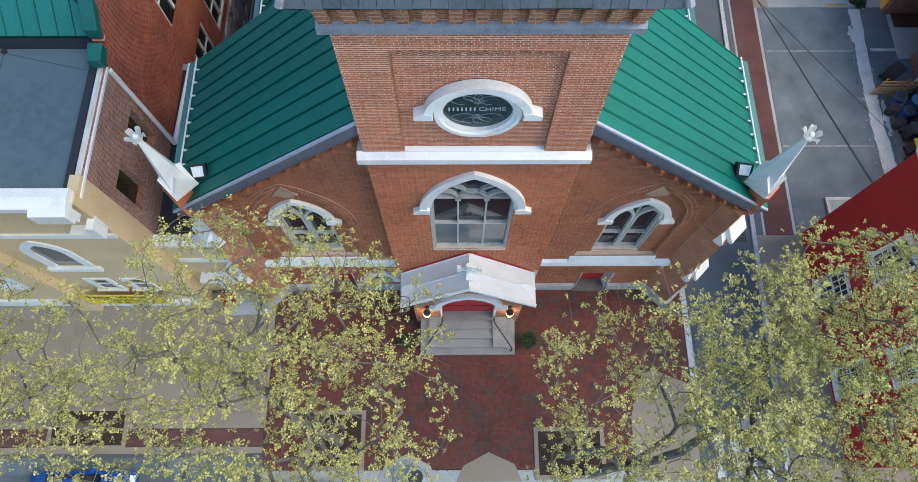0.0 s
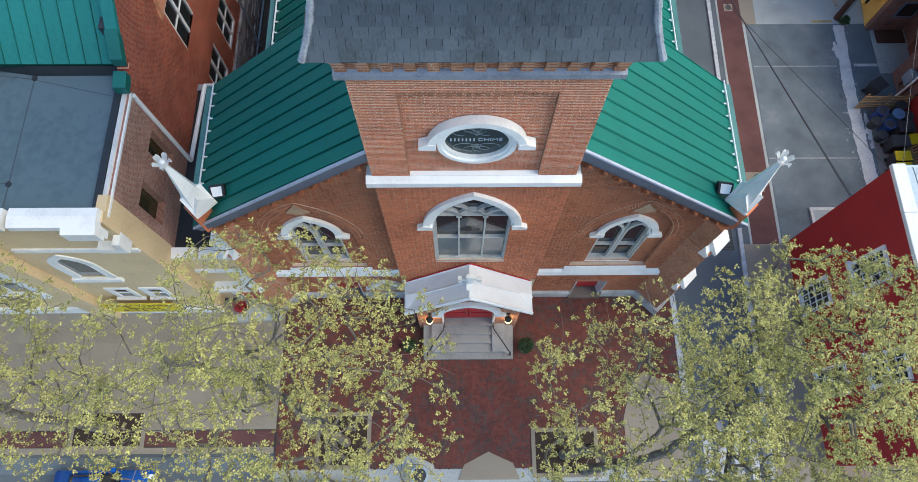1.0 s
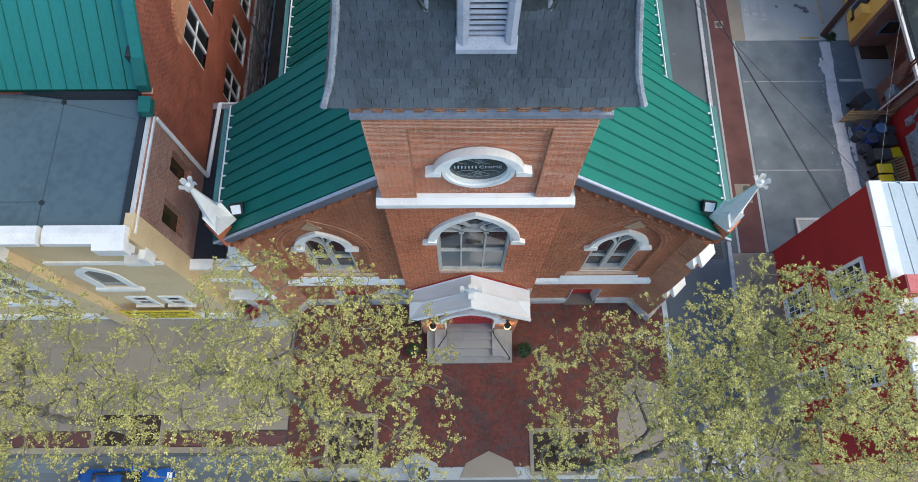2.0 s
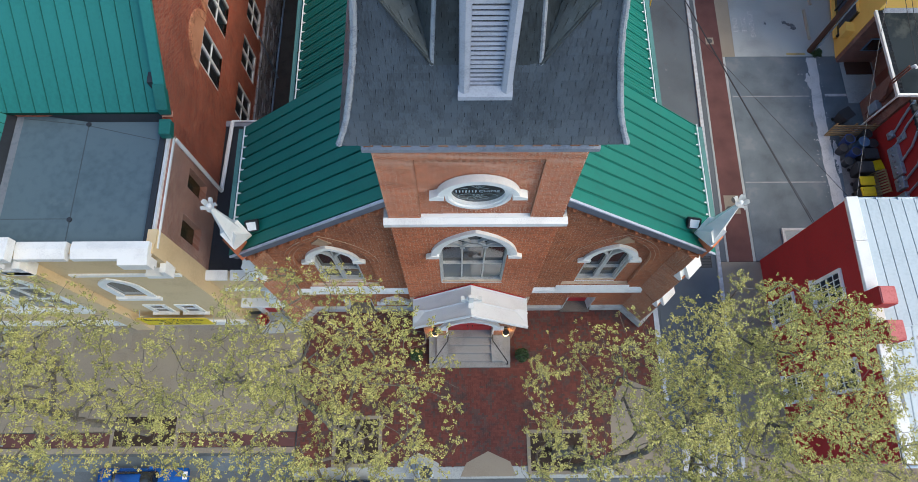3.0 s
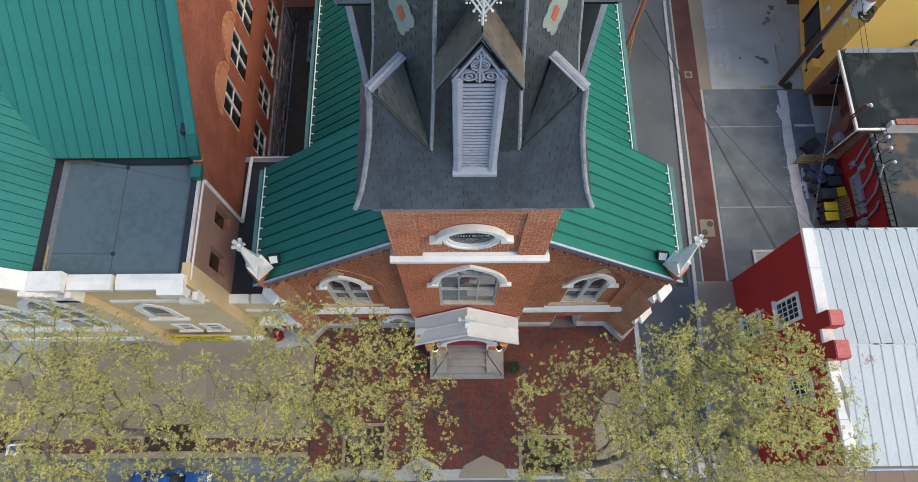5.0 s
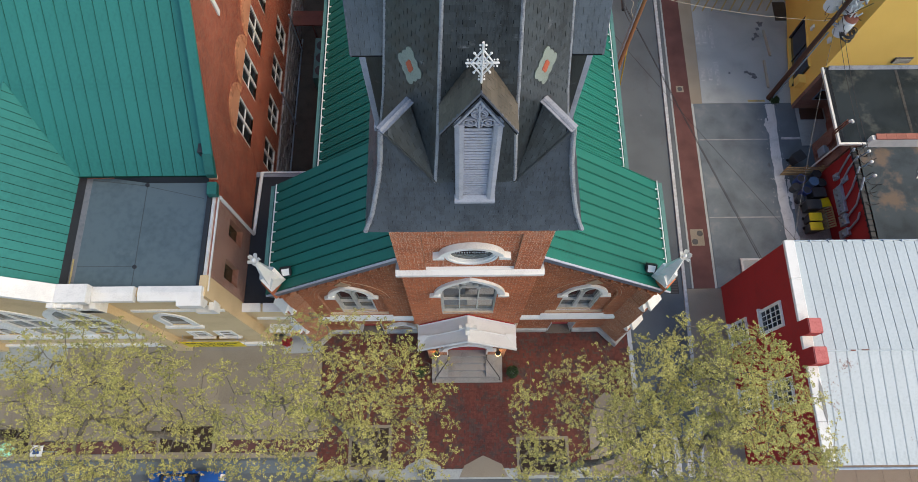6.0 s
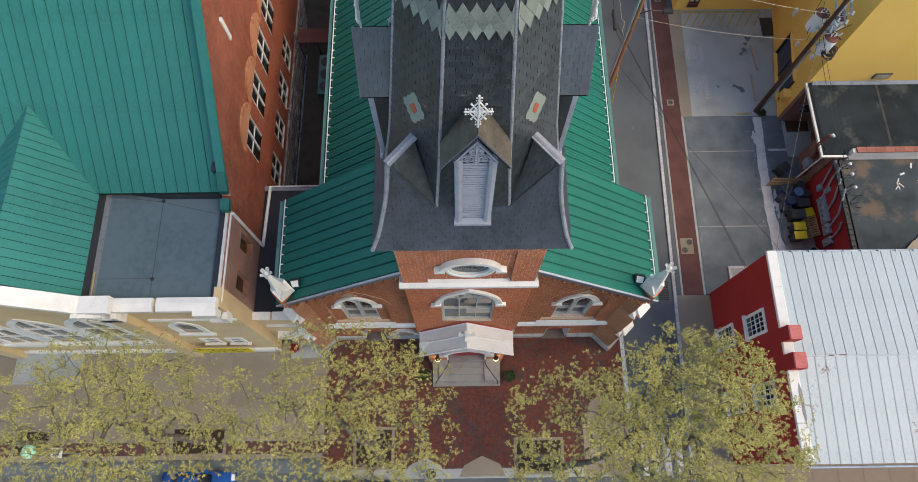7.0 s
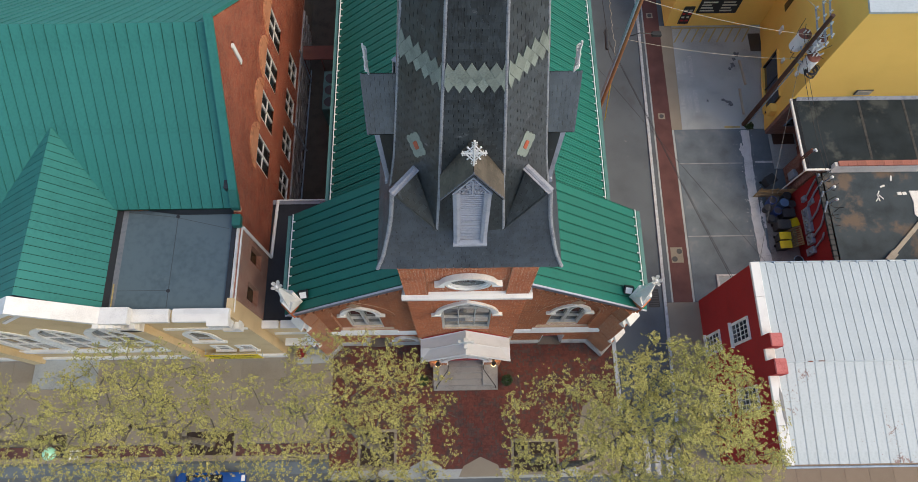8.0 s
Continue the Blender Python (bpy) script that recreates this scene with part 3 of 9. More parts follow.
# right side of the alley: kerb stones, red strip, walk
def kerb_x(y):
    return 13.83 + 0.0235 * (y - 0.15)


def red_left(y):
    return 14.49 + 0.0185 * (y - 2)


def red_right(y):
    return 15.90 + 0.0125 * (y - 2)


def band(y0, y1, left, right):
    return [(left(y0), y0), (right(y0), y0), (right(y1), y1), (left(y1), y1)]


kerb = patch("kerb", band(-9.3, 45, kerb_x, lambda y: kerb_x(y) + 0.21), 0.0, 0.2, KERB, "white granite kerb stones along the alley", "kerb")
bm = bmesh.new()
box(bm, 0, 0.2, 0.006, 0.29, -0.1, 0.012)
STONE = finish("kerb_stone", bm, KERB)
for i in range(120):
    y = -9.2 + 0.3 * i
    piece("kerb_stone", STONE, kerb, Matrix.Translation((kerb_x(y) + 0.004, y, 0.0)) @ Matrix.Rotation(radians(-1.35), 4, 'Z'))
patch("pavement", band(-9.3, 1.9, lambda y: kerb_x(y) + 0.22, lambda y: 16.3), 0.0, 0.15, CONCRETE, "tan concrete walk beside the red house", "pavement")
patch("pavement", band(1.92, 45, lambda y: kerb_x(y) + 0.22, lambda y: red_left(y) - 0.07), -0.006, 0.15, ASPHALT, "grey asphalt strip beside the red walk", "pavement")
patch("pavement", band(1.92, 45, lambda y: red_left(y) - 0.06, lambda y: red_left(y) + 0.05), 0.003, 0.15, CONCRETE_LOT, "pale concrete border of the red walk", "pavement")
patch("pavement", band(1.92, 45, lambda y: red_left(y) + 0.055, red_right), 0.0, 0.15, STRIP_RED, "red brick paver walk along the alley", "pavement")
patch("pavement", band(1.92, 15.34, red_right, lambda y: red_right(y) + 0.15), 0.003, 0.15, CONCRETE_LOT, "pale concrete border of the red walk", "pavement")
patch("pavement", band(15.34, 24.8, red_right, lambda y: 16.86 + 0.033 * (y - 15.4)), 0.004, 0.15, CONCRETE, "pale concrete border of the loading yard", "pavement")
patch("parking_lot", [(16.08, 1.95), (26, 1.95), (26, 15.35), (16.24, 15.35)], -0.01, 0.2, ASPHALT_LOT, "blue-black asphalt parking lot", "parking lot")
patch("parking_lot", [(16.87, 15.36), (26, 15.36), (26, 26), (17.22, 26)], -0.004, 0.2, CONCRETE_LOT, "grey concrete loading yard", "parking lot")


STAINS = ((22.0, 22.04, 0.3), (21.75, 21.6, 0.18), (21.53, 20.99, 0.28), (21.3, 20.7, 0.14), (20.85, 17.57, 0.3), (20.6, 17.75, 0.16), (20.32, 17.91, 0.2), (19.14, 17.84, 0.12), (12.5, 14.9, 0.16), (13.18, 15.28, 0.1), (12.47, 14.5, 0.12), (12.52, 13.2, 0.1), (20.75, 10.5, 0.22))
OIL = mat("oil-stained paving", (0.10, 0.112, 0.128), (0.18, 0.20, 0.225), 0.8, scale=2.5, fine=12)


def marking(name, pts, material, label, z=0.0):
    bm = bmesh.new()
    slab(bm, [(x, y, z) for x, y in pts], 0.004)
    return single(name, bm, material, label, "road marking", "", "structure")


def ragged(name, line, seed, amount, label, z, fade=0.0):
    """A ragged strip along (x, y, width) stations, with crumbs of the same stuff scattered beside it."""
    rng = random.Random(seed)
    rows = []
    for (xa, ya, wa), (xb, yb, wb) in zip(line, line[1:]):
        n = max(2, int(abs(yb - ya) / 0.07))
        for i in range(n):
            f = i / n
            x, y, w = xa + (xb - xa) * f, ya + (yb - ya) * f, wa + (wb - wa) * f
            l = amount * (noise.noise((y * 1.3, seed, 0)) + 0.7 * noise.noise((y * 5.1, seed, 3)))
            r = amount * (noise.noise((y * 1.1, seed, 7)) + 0.7 * noise.noise((y * 4.7, seed, 9)))
            rows.append(((x - w / 2 - l + rng.uniform(-0.02, 0.02), y, z), (x + w / 2 + r + rng.uniform(-0.02, 0.02), y, z)))
    verts = [p for row in rows for p in row]
    faces = [(2 * i, 2 * i + 1, 2 * i + 3, 2 * i + 2) if line[0][1] < line[-1][1] else (2 * i + 2, 2 * i + 3, 2 * i + 1, 2 * i) for i in range(len(rows) - 1)]
    for _ in range(int(len(rows) * (0.35 + 0.6 * fade))):
        (xl, y, _), (xr, _, _) = rng.choice(rows)
        x = (xl - abs(rng.gauss(0, 0.12 + 0.25 * fade))) if rng.random() < 0.5 else (xr + abs(rng.gauss(0, 0.14 + 0.3 * fade)))
        r, k = rng.uniform(0.008, 0.032), len(verts)
        verts += [(x + r * math.cos(a) * rng.uniform(0.6, 1.4), y + r * math.sin(a) * rng.uniform(0.6, 1.6), z) for a in (0, 1.05, 2.1, 3.14, 4.2, 5.2)]
        faces.append(tuple(range(k, k + 6)))
    me = bpy.data.meshes.new(name)
    me.from_pydata(verts, [], faces)
    me.materials.append(PATCH)
    return tagged(new(name, me), label, "road marking", "", "structure")


ragged("road_marking", ((21.62, 4.4, 1.1), (21.4, 5.8, 0.75), (21.32, 7.8, 0.66), (21.36, 9.66, 0.66), (21.38, 11.56, 0.66), (21.53, 13.5, 0.58), (21.6, 15.34, 0.62)), 2, 0.075, "rough pale concrete trench patch across the lot", -0.004, 0.4)
ragged("road_marking", ((21.95, 7.3, 0.1), (21.95, 8.3, 0.5), (21.85, 9.5, 0.1)), 5, 0.2, "spilled pale concrete beside the trench patch", -0.002, 1.0)
ragged("road_marking", ((21.2, 13.0, 0.1), (21.12, 13.6, 0.4), (21.2, 14.2, 0.1)), 6, 0.09, "spilled pale concrete beside the trench patch", -0.002, 1.0)
marking("road_marking", [(16.3, 12.45), (21.0, 12.45), (21.0, 12.53), (16.3, 12.53)], LINE_FAINT, "faded white parking bay line", -0.003)
marking("road_marking", [(21.95, 12.47), (23.4, 12.47), (23.4, 12.65), (21.95, 12.65)], LINE, "white parking bay line", -0.003)
marking("road_marking", [(16.2, 6.7), (20.9, 6.7), (20.9, 6.78), (16.2, 6.78)], LINE_FAINT, "faded white parking bay line", -0.003)
marking("road_marking", [(20.1, 15.45), (21.3, 15.45), (21.3, 15.62), (20.1, 15.62)], YELLOW_LINE, "faded yellow bay line", 0.004)
for i in range(9):
    x = 17.15 + 0.68 * i
    marking("road_marking", [(x, 23.2), (x + 0.13, 23.2), (x + 0.91, 24.5), (x + 0.78, 24.5)], YELLOW_LINE, "faded yellow hatching before the wall", 0.003)
marking("road_marking", [(17.2, 24.5), (23.4, 24.5), (23.4, 24.65), (17.2, 24.65)], YELLOW_LINE, "faded yellow line before the wall", 0.004)
for x in (10.72, 11.42, 12.12, 12.84):
    marking("road_marking", [(x, -9.35), (x + 0.36, -9.35), (x + 0.4, -7.15), (x + 0.04, -7.15)], LINE, "worn white crossing stripe across the alley mouth", -0.094)
for b in (20.95, 17.8):
    sign = thing("painted_words", "faded white words painted on the yard", "road marking", "", "structure")
    for k, word in enumerate(("LOADING", "ZONE", "ONLY")):
        writing(word, 0.44, LINE, pose(18.25 - 0.515 * k, b - 0.05 * k, 0.004, 0, 0, -90), sign, "word", "", 0.002)


YARD_DIRT = mat("dusty trodden concrete", (0.30, 0.275, 0.25), (0.15, 0.135, 0.125), 0.9, scale=1.1, fine=22, bump=0.3, spots=(0.10, 0.075, 0.06), spot_scale=1.2, spot_cut=0.56)
patch("pavement", [(21.95, 2.05), (23.98, 2.05), (23.98, 9.84), (22.3, 9.84), (22.0, 8.2), (21.9, 6.0)], 0.006, 0.1, YARD_DIRT, "dusty concrete ground of the bin yard", "pavement")


def stain(x, y, r, seed, z):
    """A dark oil stain with an uneven outline."""
    rng = random.Random(seed)
    pts = []
    for k in range(22):
        a = 2 * math.pi * k / 22
        q = r * (0.65 + 0.5 * noise.noise((math.cos(a) * 1.6 + seed, math.sin(a) * 1.6, seed * 0.7)) + rng.uniform(-0.08, 0.08))
        pts.append((x + q * math.cos(a), y + q * 1.2 * math.sin(a)))
    marking("oil_stain", pts, OIL, "dark oil stain on the paving", z)


for i, (x, y, r) in enumerate(STAINS):
    stain(x, y, r, 3 + i, 0.003 if x > 15 else -0.094)
for x0, y0, x1, y1 in ((22.13, 21.43, 22.29, 19.23), (21.76, 18.82, 21.73, 16.59)):
    bm = bmesh.new()
    prism(bm, [(-0.09, 0.0), (0.09, 0.0), (0.06, 0.13), (-0.06, 0.13)], 0, math.hypot(x1 - x0, y1 - y0), "y")
    ob = single("wheel_stop", bm, WOOD_PALE, "weathered timber wheel stop", "wheel stop", "wheel stops")
    ob.matrix_basis = Matrix.Translation((x1, y1, 0)) @ Matrix.Rotation(math.atan2(-(x0 - x1), y0 - y1), 4, 'Z')
# zebra crossing over the alley's mouth
for i in range(5):
    x = 10.75 + 0.68 * i
    marking("road_marking", [(x, -9.0), (x + 0.36, -9.0), (x + 0.36, -6.5), (x, -6.5)], LINE_FAINT, "white bar of a worn zebra crossing", -0.095)
marking("road_marking", [(12.05, -5.6), (12.2, -5.6), (12.2, -9), (12.05, -9)], LINE_FAINT, "faded line on the alley", -0.096)

# covers
for x, y, w in ((15.42, 16.53, 0.5), (15.51, 25.83, 0.5)):
    cover = thing("manhole_cover", "round iron cover in a square concrete collar", "manhole cover", "covers")
    bm = bmesh.new()
    box(bm, x - w / 2, x + w / 2, y - w / 2, y + w / 2, -0.05, 0.008)
    part("collar", bm, CONCRETE, cover, "pale concrete collar")
    bm = bmesh.new()
    cyl(bm, w * 0.34, w * 0.34, 0, 0.016, 18, Matrix.Translation((x, y, 0)))
    part("lid", bm, IRON_LID, cover, "dark grey iron lid")
cover = thing("manhole_cover", "pale rectangular utility box lid with two round lids", "manhole cover", "covers")
bm = bmesh.new()
box(bm, 14.78, 15.64, 4.78, 5.92, -0.05, 0.008)
part("collar", bm, CONCRETE, cover, "pale concrete collar")
for x, y in ((15.02, 5.05), (15.4, 5.62)):
    bm = bmesh.new()
    cyl(bm, 0.2, 0.2, 0, 0.016, 18, Matrix.Translation((x, y, 0)))
    part("lid", bm, IRON_LID, cover, "dark grey iron lid")
grate = thing("drain_grate", "dark iron storm drain grate in the alley gutter", "drain")
bm = bmesh.new()
box(bm, 12.85, 13.6, 1.6, 2.9, -0.12, -0.092)
part("pit", bm, BLACK, grate)
for i in range(7):
    bm = bmesh.new()
    box(bm, 12.9, 13.55, 1.66 + 0.17 * i, 1.73 + 0.17 * i, -0.1, -0.085)
    part("bar", bm, IRON_LID, grate)


def tree_pit(x0, x1, y0, y1):
    ob = thing("tree_pit", "square tree pit of dark mulch with a pale stone edge", "tree pit", "tree pits")
    bm = bmesh.new()
    r = bmesh.ops.create_grid(bm, x_segments=14, y_segments=14, size=0.5)
    for v in r["verts"]:
        v.co = ((x0 + x1) / 2 + v.co.x * (x1 - x0), (y0 + y1) / 2 + v.co.y * (y1 - y0), 0.012 + 0.05 * noise.noise((v.co.x * 7 + x0, v.co.y * 7, 0)) * (1 - 4 * v.co.x ** 2) * (1 - 4 * v.co.y ** 2))
    part("soil", bm, SOIL, ob, "dark brown mulch", True)
    for a, b, c, d in ((x0 - 0.18, x1 + 0.18, y1, y1 + 0.18), (x0 - 0.18, x1 + 0.18, y0 - 0.18, y0), (x0 - 0.18, x0, y0, y1), (x1, x1 + 0.18, y0, y1)):
        bm = bmesh.new()
        box(bm, a, b, c, d, -0.05, 0.035)
        part("edging", bm, CONCRETE, ob, "tan stone edging")


tree_pit(3.05, 5.75, -9.0, -7.2)
tree_pit(-6.8, -4.65, -8.6, -6.45)
tree_pit(-18.1, -15.0, -7.7, -6.25)
tree_pit(-27.8, -25.8, -7.7, -6.3)


# ---- church: body, walls and roofs ----
HT = 2.9                              # half the tower's width
FY, TY = -0.68, -1.08                 # the front wall's and the tower's faces
RIDGE, SLOPE = 18.25, 0.84
WX, W_SILL, W_SPRING, W_APEX, W_HALF = 5.86, 5.0, 8.25, 9.95, 0.95
EX, EH = 5.72, 0.68                    # the side entrances
church = thing("church", "red brick church with green metal roofs and a central tower", "church")


def roof_z(x):
    return RIDGE - SLOPE * abs(x)


def front_cuts(side):
    def cuts(z):
        c = []
        if W_SILL < z < W_APEX:
            w = arch_w(z, W_HALF, W_SPRING, W_APEX)
            c.append((side * WX - w, side * WX + w))
        if z < 2.35:
            c.append((side * EX - EH, side * EX + EH))
        if side < 0 and 0.9 < z < 2.45:
            w = arch_w(z, 0.55, 1.6, 2.4)
            c.append((-3.78 - w, -3.78 + w))
        return c
    return cuts


def front_spans(side, recess):
    cuts = front_cuts(side)

    def spans(z):
        hi = min(9.0, (RIDGE - 0.5 - z) / SLOPE)
        lo = 2.9
        if hi <= lo:
            return []
        s = [(lo, hi)] if side > 0 else [(-hi, -lo)]
        s = minus(s, cuts(z))
        if recess and 4.75 < z < 11.3:
            w = arch_w(z, 1.6, 8.3, 11.25)
            s = minus(s, [(side * WX - w, side * WX + w)])
        return s
    return spans


def recess_spans(side):
    cuts = front_cuts(side)

    def spans(z):
        if not 4.75 < z < 11.25:
            return []
        w = arch_w(z, 1.6, 8.3, 11.25)
        return minus([(side * WX - w, side * WX + w)], cuts(z))
    return spans


front = {}
for side in (-1, 1):
    bm = bmesh.new()
    wall_layers(bm, 0, 16.0, 0.1354, front_spans(side, True), FY + 0.006, FY + 0.16)
    wall_layers(bm, 0, 16.0, 0.1354, front_spans(side, False), FY + 0.16, FY + 0.5)
    front[side] = part("front_wall", bm, MORTAR, church, "red brick front wall with pale joints")
bm = bmesh.new()
for side in (-1, 1):
    box(bm, side * 8.95, side * 9.25, FY, 4.6, 0, 10.1)
    box(bm, side * 7.2, side * 7.55, 4.6, 32, 0, 10.0)
    box(bm, side * 7.2, side * 9.2, 4.4, 4.7, 0, 10.1)
box(bm, -7.4, 7.4, 31.7, 32, 0, 10)
part("side_wall", bm, BRICK_FAR, church)

# roofs: front block and nave
half, y0, y1 = 9.62, -1.0, 4.75
run = math.hypot(1, SLOPE)
for side in (-1, 1):
    bm = bmesh.new()
    z_e = roof_z(half)
    slab(bm, [(side * HT, y0, roof_z(HT) - 0.04), (side * half, y0, z_e - 0.04), (side * half, y1, z_e - 0.04), (side * HT, y1, roof_z(HT) - 0.04)], 0.14)
    deck = part("roof", bm, GREEN_SEAM_SHADE, church, "green standing-seam metal roof")
    roof_panels(deck, (side * half, y0 + 0.02, z_e), (0, 1, 0), (-side, 0, SLOPE), 11, 0.52, (half - HT) * run, GREEN, 0.034, "roof_panel", 0.056)
    # verge: pale edge, grey sloping fascia below it
    up = Vector((-side, 0, SLOPE)).normalized()
    dn = Vector((side * SLOPE, 0, 1)).normalized()
    for nm, ya, yb, d0, d1, mt, lb in (("verge_trim", -1.055, -0.97, 0.03, -0.035, LOUVRE, "pale grey metal edge trim"), ("fascia", -1.03, -0.78, -0.06, -0.34, FASCIA, "slate-grey sloping fascia"), ("fascia_board", -0.95, -0.68, -0.34, -0.52, FASCIA, "slate-grey lower fascia")):
        bm = bmesh.new()
        a, b = Vector((side * 2.85, 0, roof_z(2.85))), Vector((side * 9.55, 0, roof_z(9.55)))
        q = [a + dn * d0, b + dn * d0, b + dn * d1, a + dn * d1]
        prism(bm, [(v.x, v.z) for v in q], ya, yb, "y")
        part(nm, bm, mt, church, lb)
nave_c, nave_h, nave_e = 0.22, 7.88, 10.0
for side in (-1, 1):
    bm = bmesh.new()
    zr = nave_e + SLOPE * nave_h
    slab(bm, [(nave_c, 4.5, zr - 0.04), (nave_c + side * nave_h, 4.5, nave_e - 0.04), (nave_c + side * nave_h, 32.2, nave_e - 0.04), (nave_c, 32.2, zr - 0.04)], 0.14)
    deck = part("roof", bm, GREEN_SEAM_SHADE, church, "green standing-seam metal nave roof")
    roof_panels(deck, (nave_c + side * nave_h, 4.55, nave_e), (0, 1, 0), (-side, 0, SLOPE), 55, 0.5, nave_h * run, GREEN, 0.034, "roof_panel", 0.056, 2)
# gutters, with white snow-guard rails and their clips
bm = bmesh.new()
box(bm, -0.02, 0.16, -0.03, 0.03, 0.0, 0.07)
box(bm, -0.02, 0.02, -0.03, 0.03, 0.0, 0.11)
CLIP = finish("snow_guard_clip", bm, WHITE)
for side, xe, ze, ya, yb, step in ((-1, -half, roof_z(half), -0.2, 4.7, 0.52), (1, half, roof_z(half), -0.2, 4.7, 0.52), (-1, nave_c - nave_h, nave_e, 4.8, 32, 0.5), (1, nave_c + nave_h, nave_e, 4.8, 32, 0.5)):
    bm = bmesh.new()
    prism(bm, [(side * 0.02 + xe, ze - 0.02), (side * 0.2 + xe, ze - 0.02), (side * 0.2 + xe, ze - 0.06), (side * 0.16 + xe, ze - 0.14), (side * 0.02 + xe, ze - 0.14)], ya, yb, "y")
    part("gutter", bm, GUTTER_GREEN, church, "sea-green metal gutter")
    bm = bmesh.new()
    x = xe - side * 0.12
    rod(bm, (x, ya, ze + 0.21), (x, yb, ze + 0.21), 0.032)
    rail = part("snow_guard_rail", bm, WHITE, church, "white snow-guard rail")
    y = ya + 0.3
    while y < yb:
        piece("snow_guard_clip", CLIP, rail, Matrix.Translation((x, y, ze + 0.14)) @ Matrix.Diagonal((-side, 1, 1, 1)))
        y += step

# plinth, sill band, corbels under the gable
for side in (-1, 1):
    for a, b in ((2.9, 4.94), (6.5, 8.2)):
        bm = bmesh.new()
        prism(bm, [(FY - 0.12, 0), (FY + 0.02, 0), (FY + 0.02, 0.68), (FY - 0.12, 0.58)], side * a, side * b, "x")
        part("plinth", bm, PLINTH, church, "pale stone plinth")
    bm = bmesh.new()
    prism(bm, [(FY - 0.16, 3.78), (FY + 0.02, 3.78), (FY + 0.02, 4.28), (FY - 0.12, 4.1)], side * 2.9, side * 8.35, "x")
    prism(bm, [(FY - 0.12, 4.1), (FY + 0.3, 4.1), (FY + 0.3, 4.85), (FY - 0.03, 4.62)], side * 4.1, side * 7.6, "x")
    part("sill_band", bm, WHITE, church, "white painted stone band")
    for i in range(12):
        x = 3.25 + 0.52 * i
        bm = bmesh.new()
        for k in range(3):
            zt = roof_z(x) - 0.70 - 0.19 * k
            prism(bm, [(side * (x - 0.06), zt - 0.17 + 0.05), (side * (x + 0.06), zt - 0.17 - 0.05), (side * (x + 0.06), zt - 0.05), (side * (x - 0.06), zt + 0.05)], FY - 0.36 + 0.1 * k, FY + 0.01, "y")
        part("corbel", bm, BRICK_OLD, church)


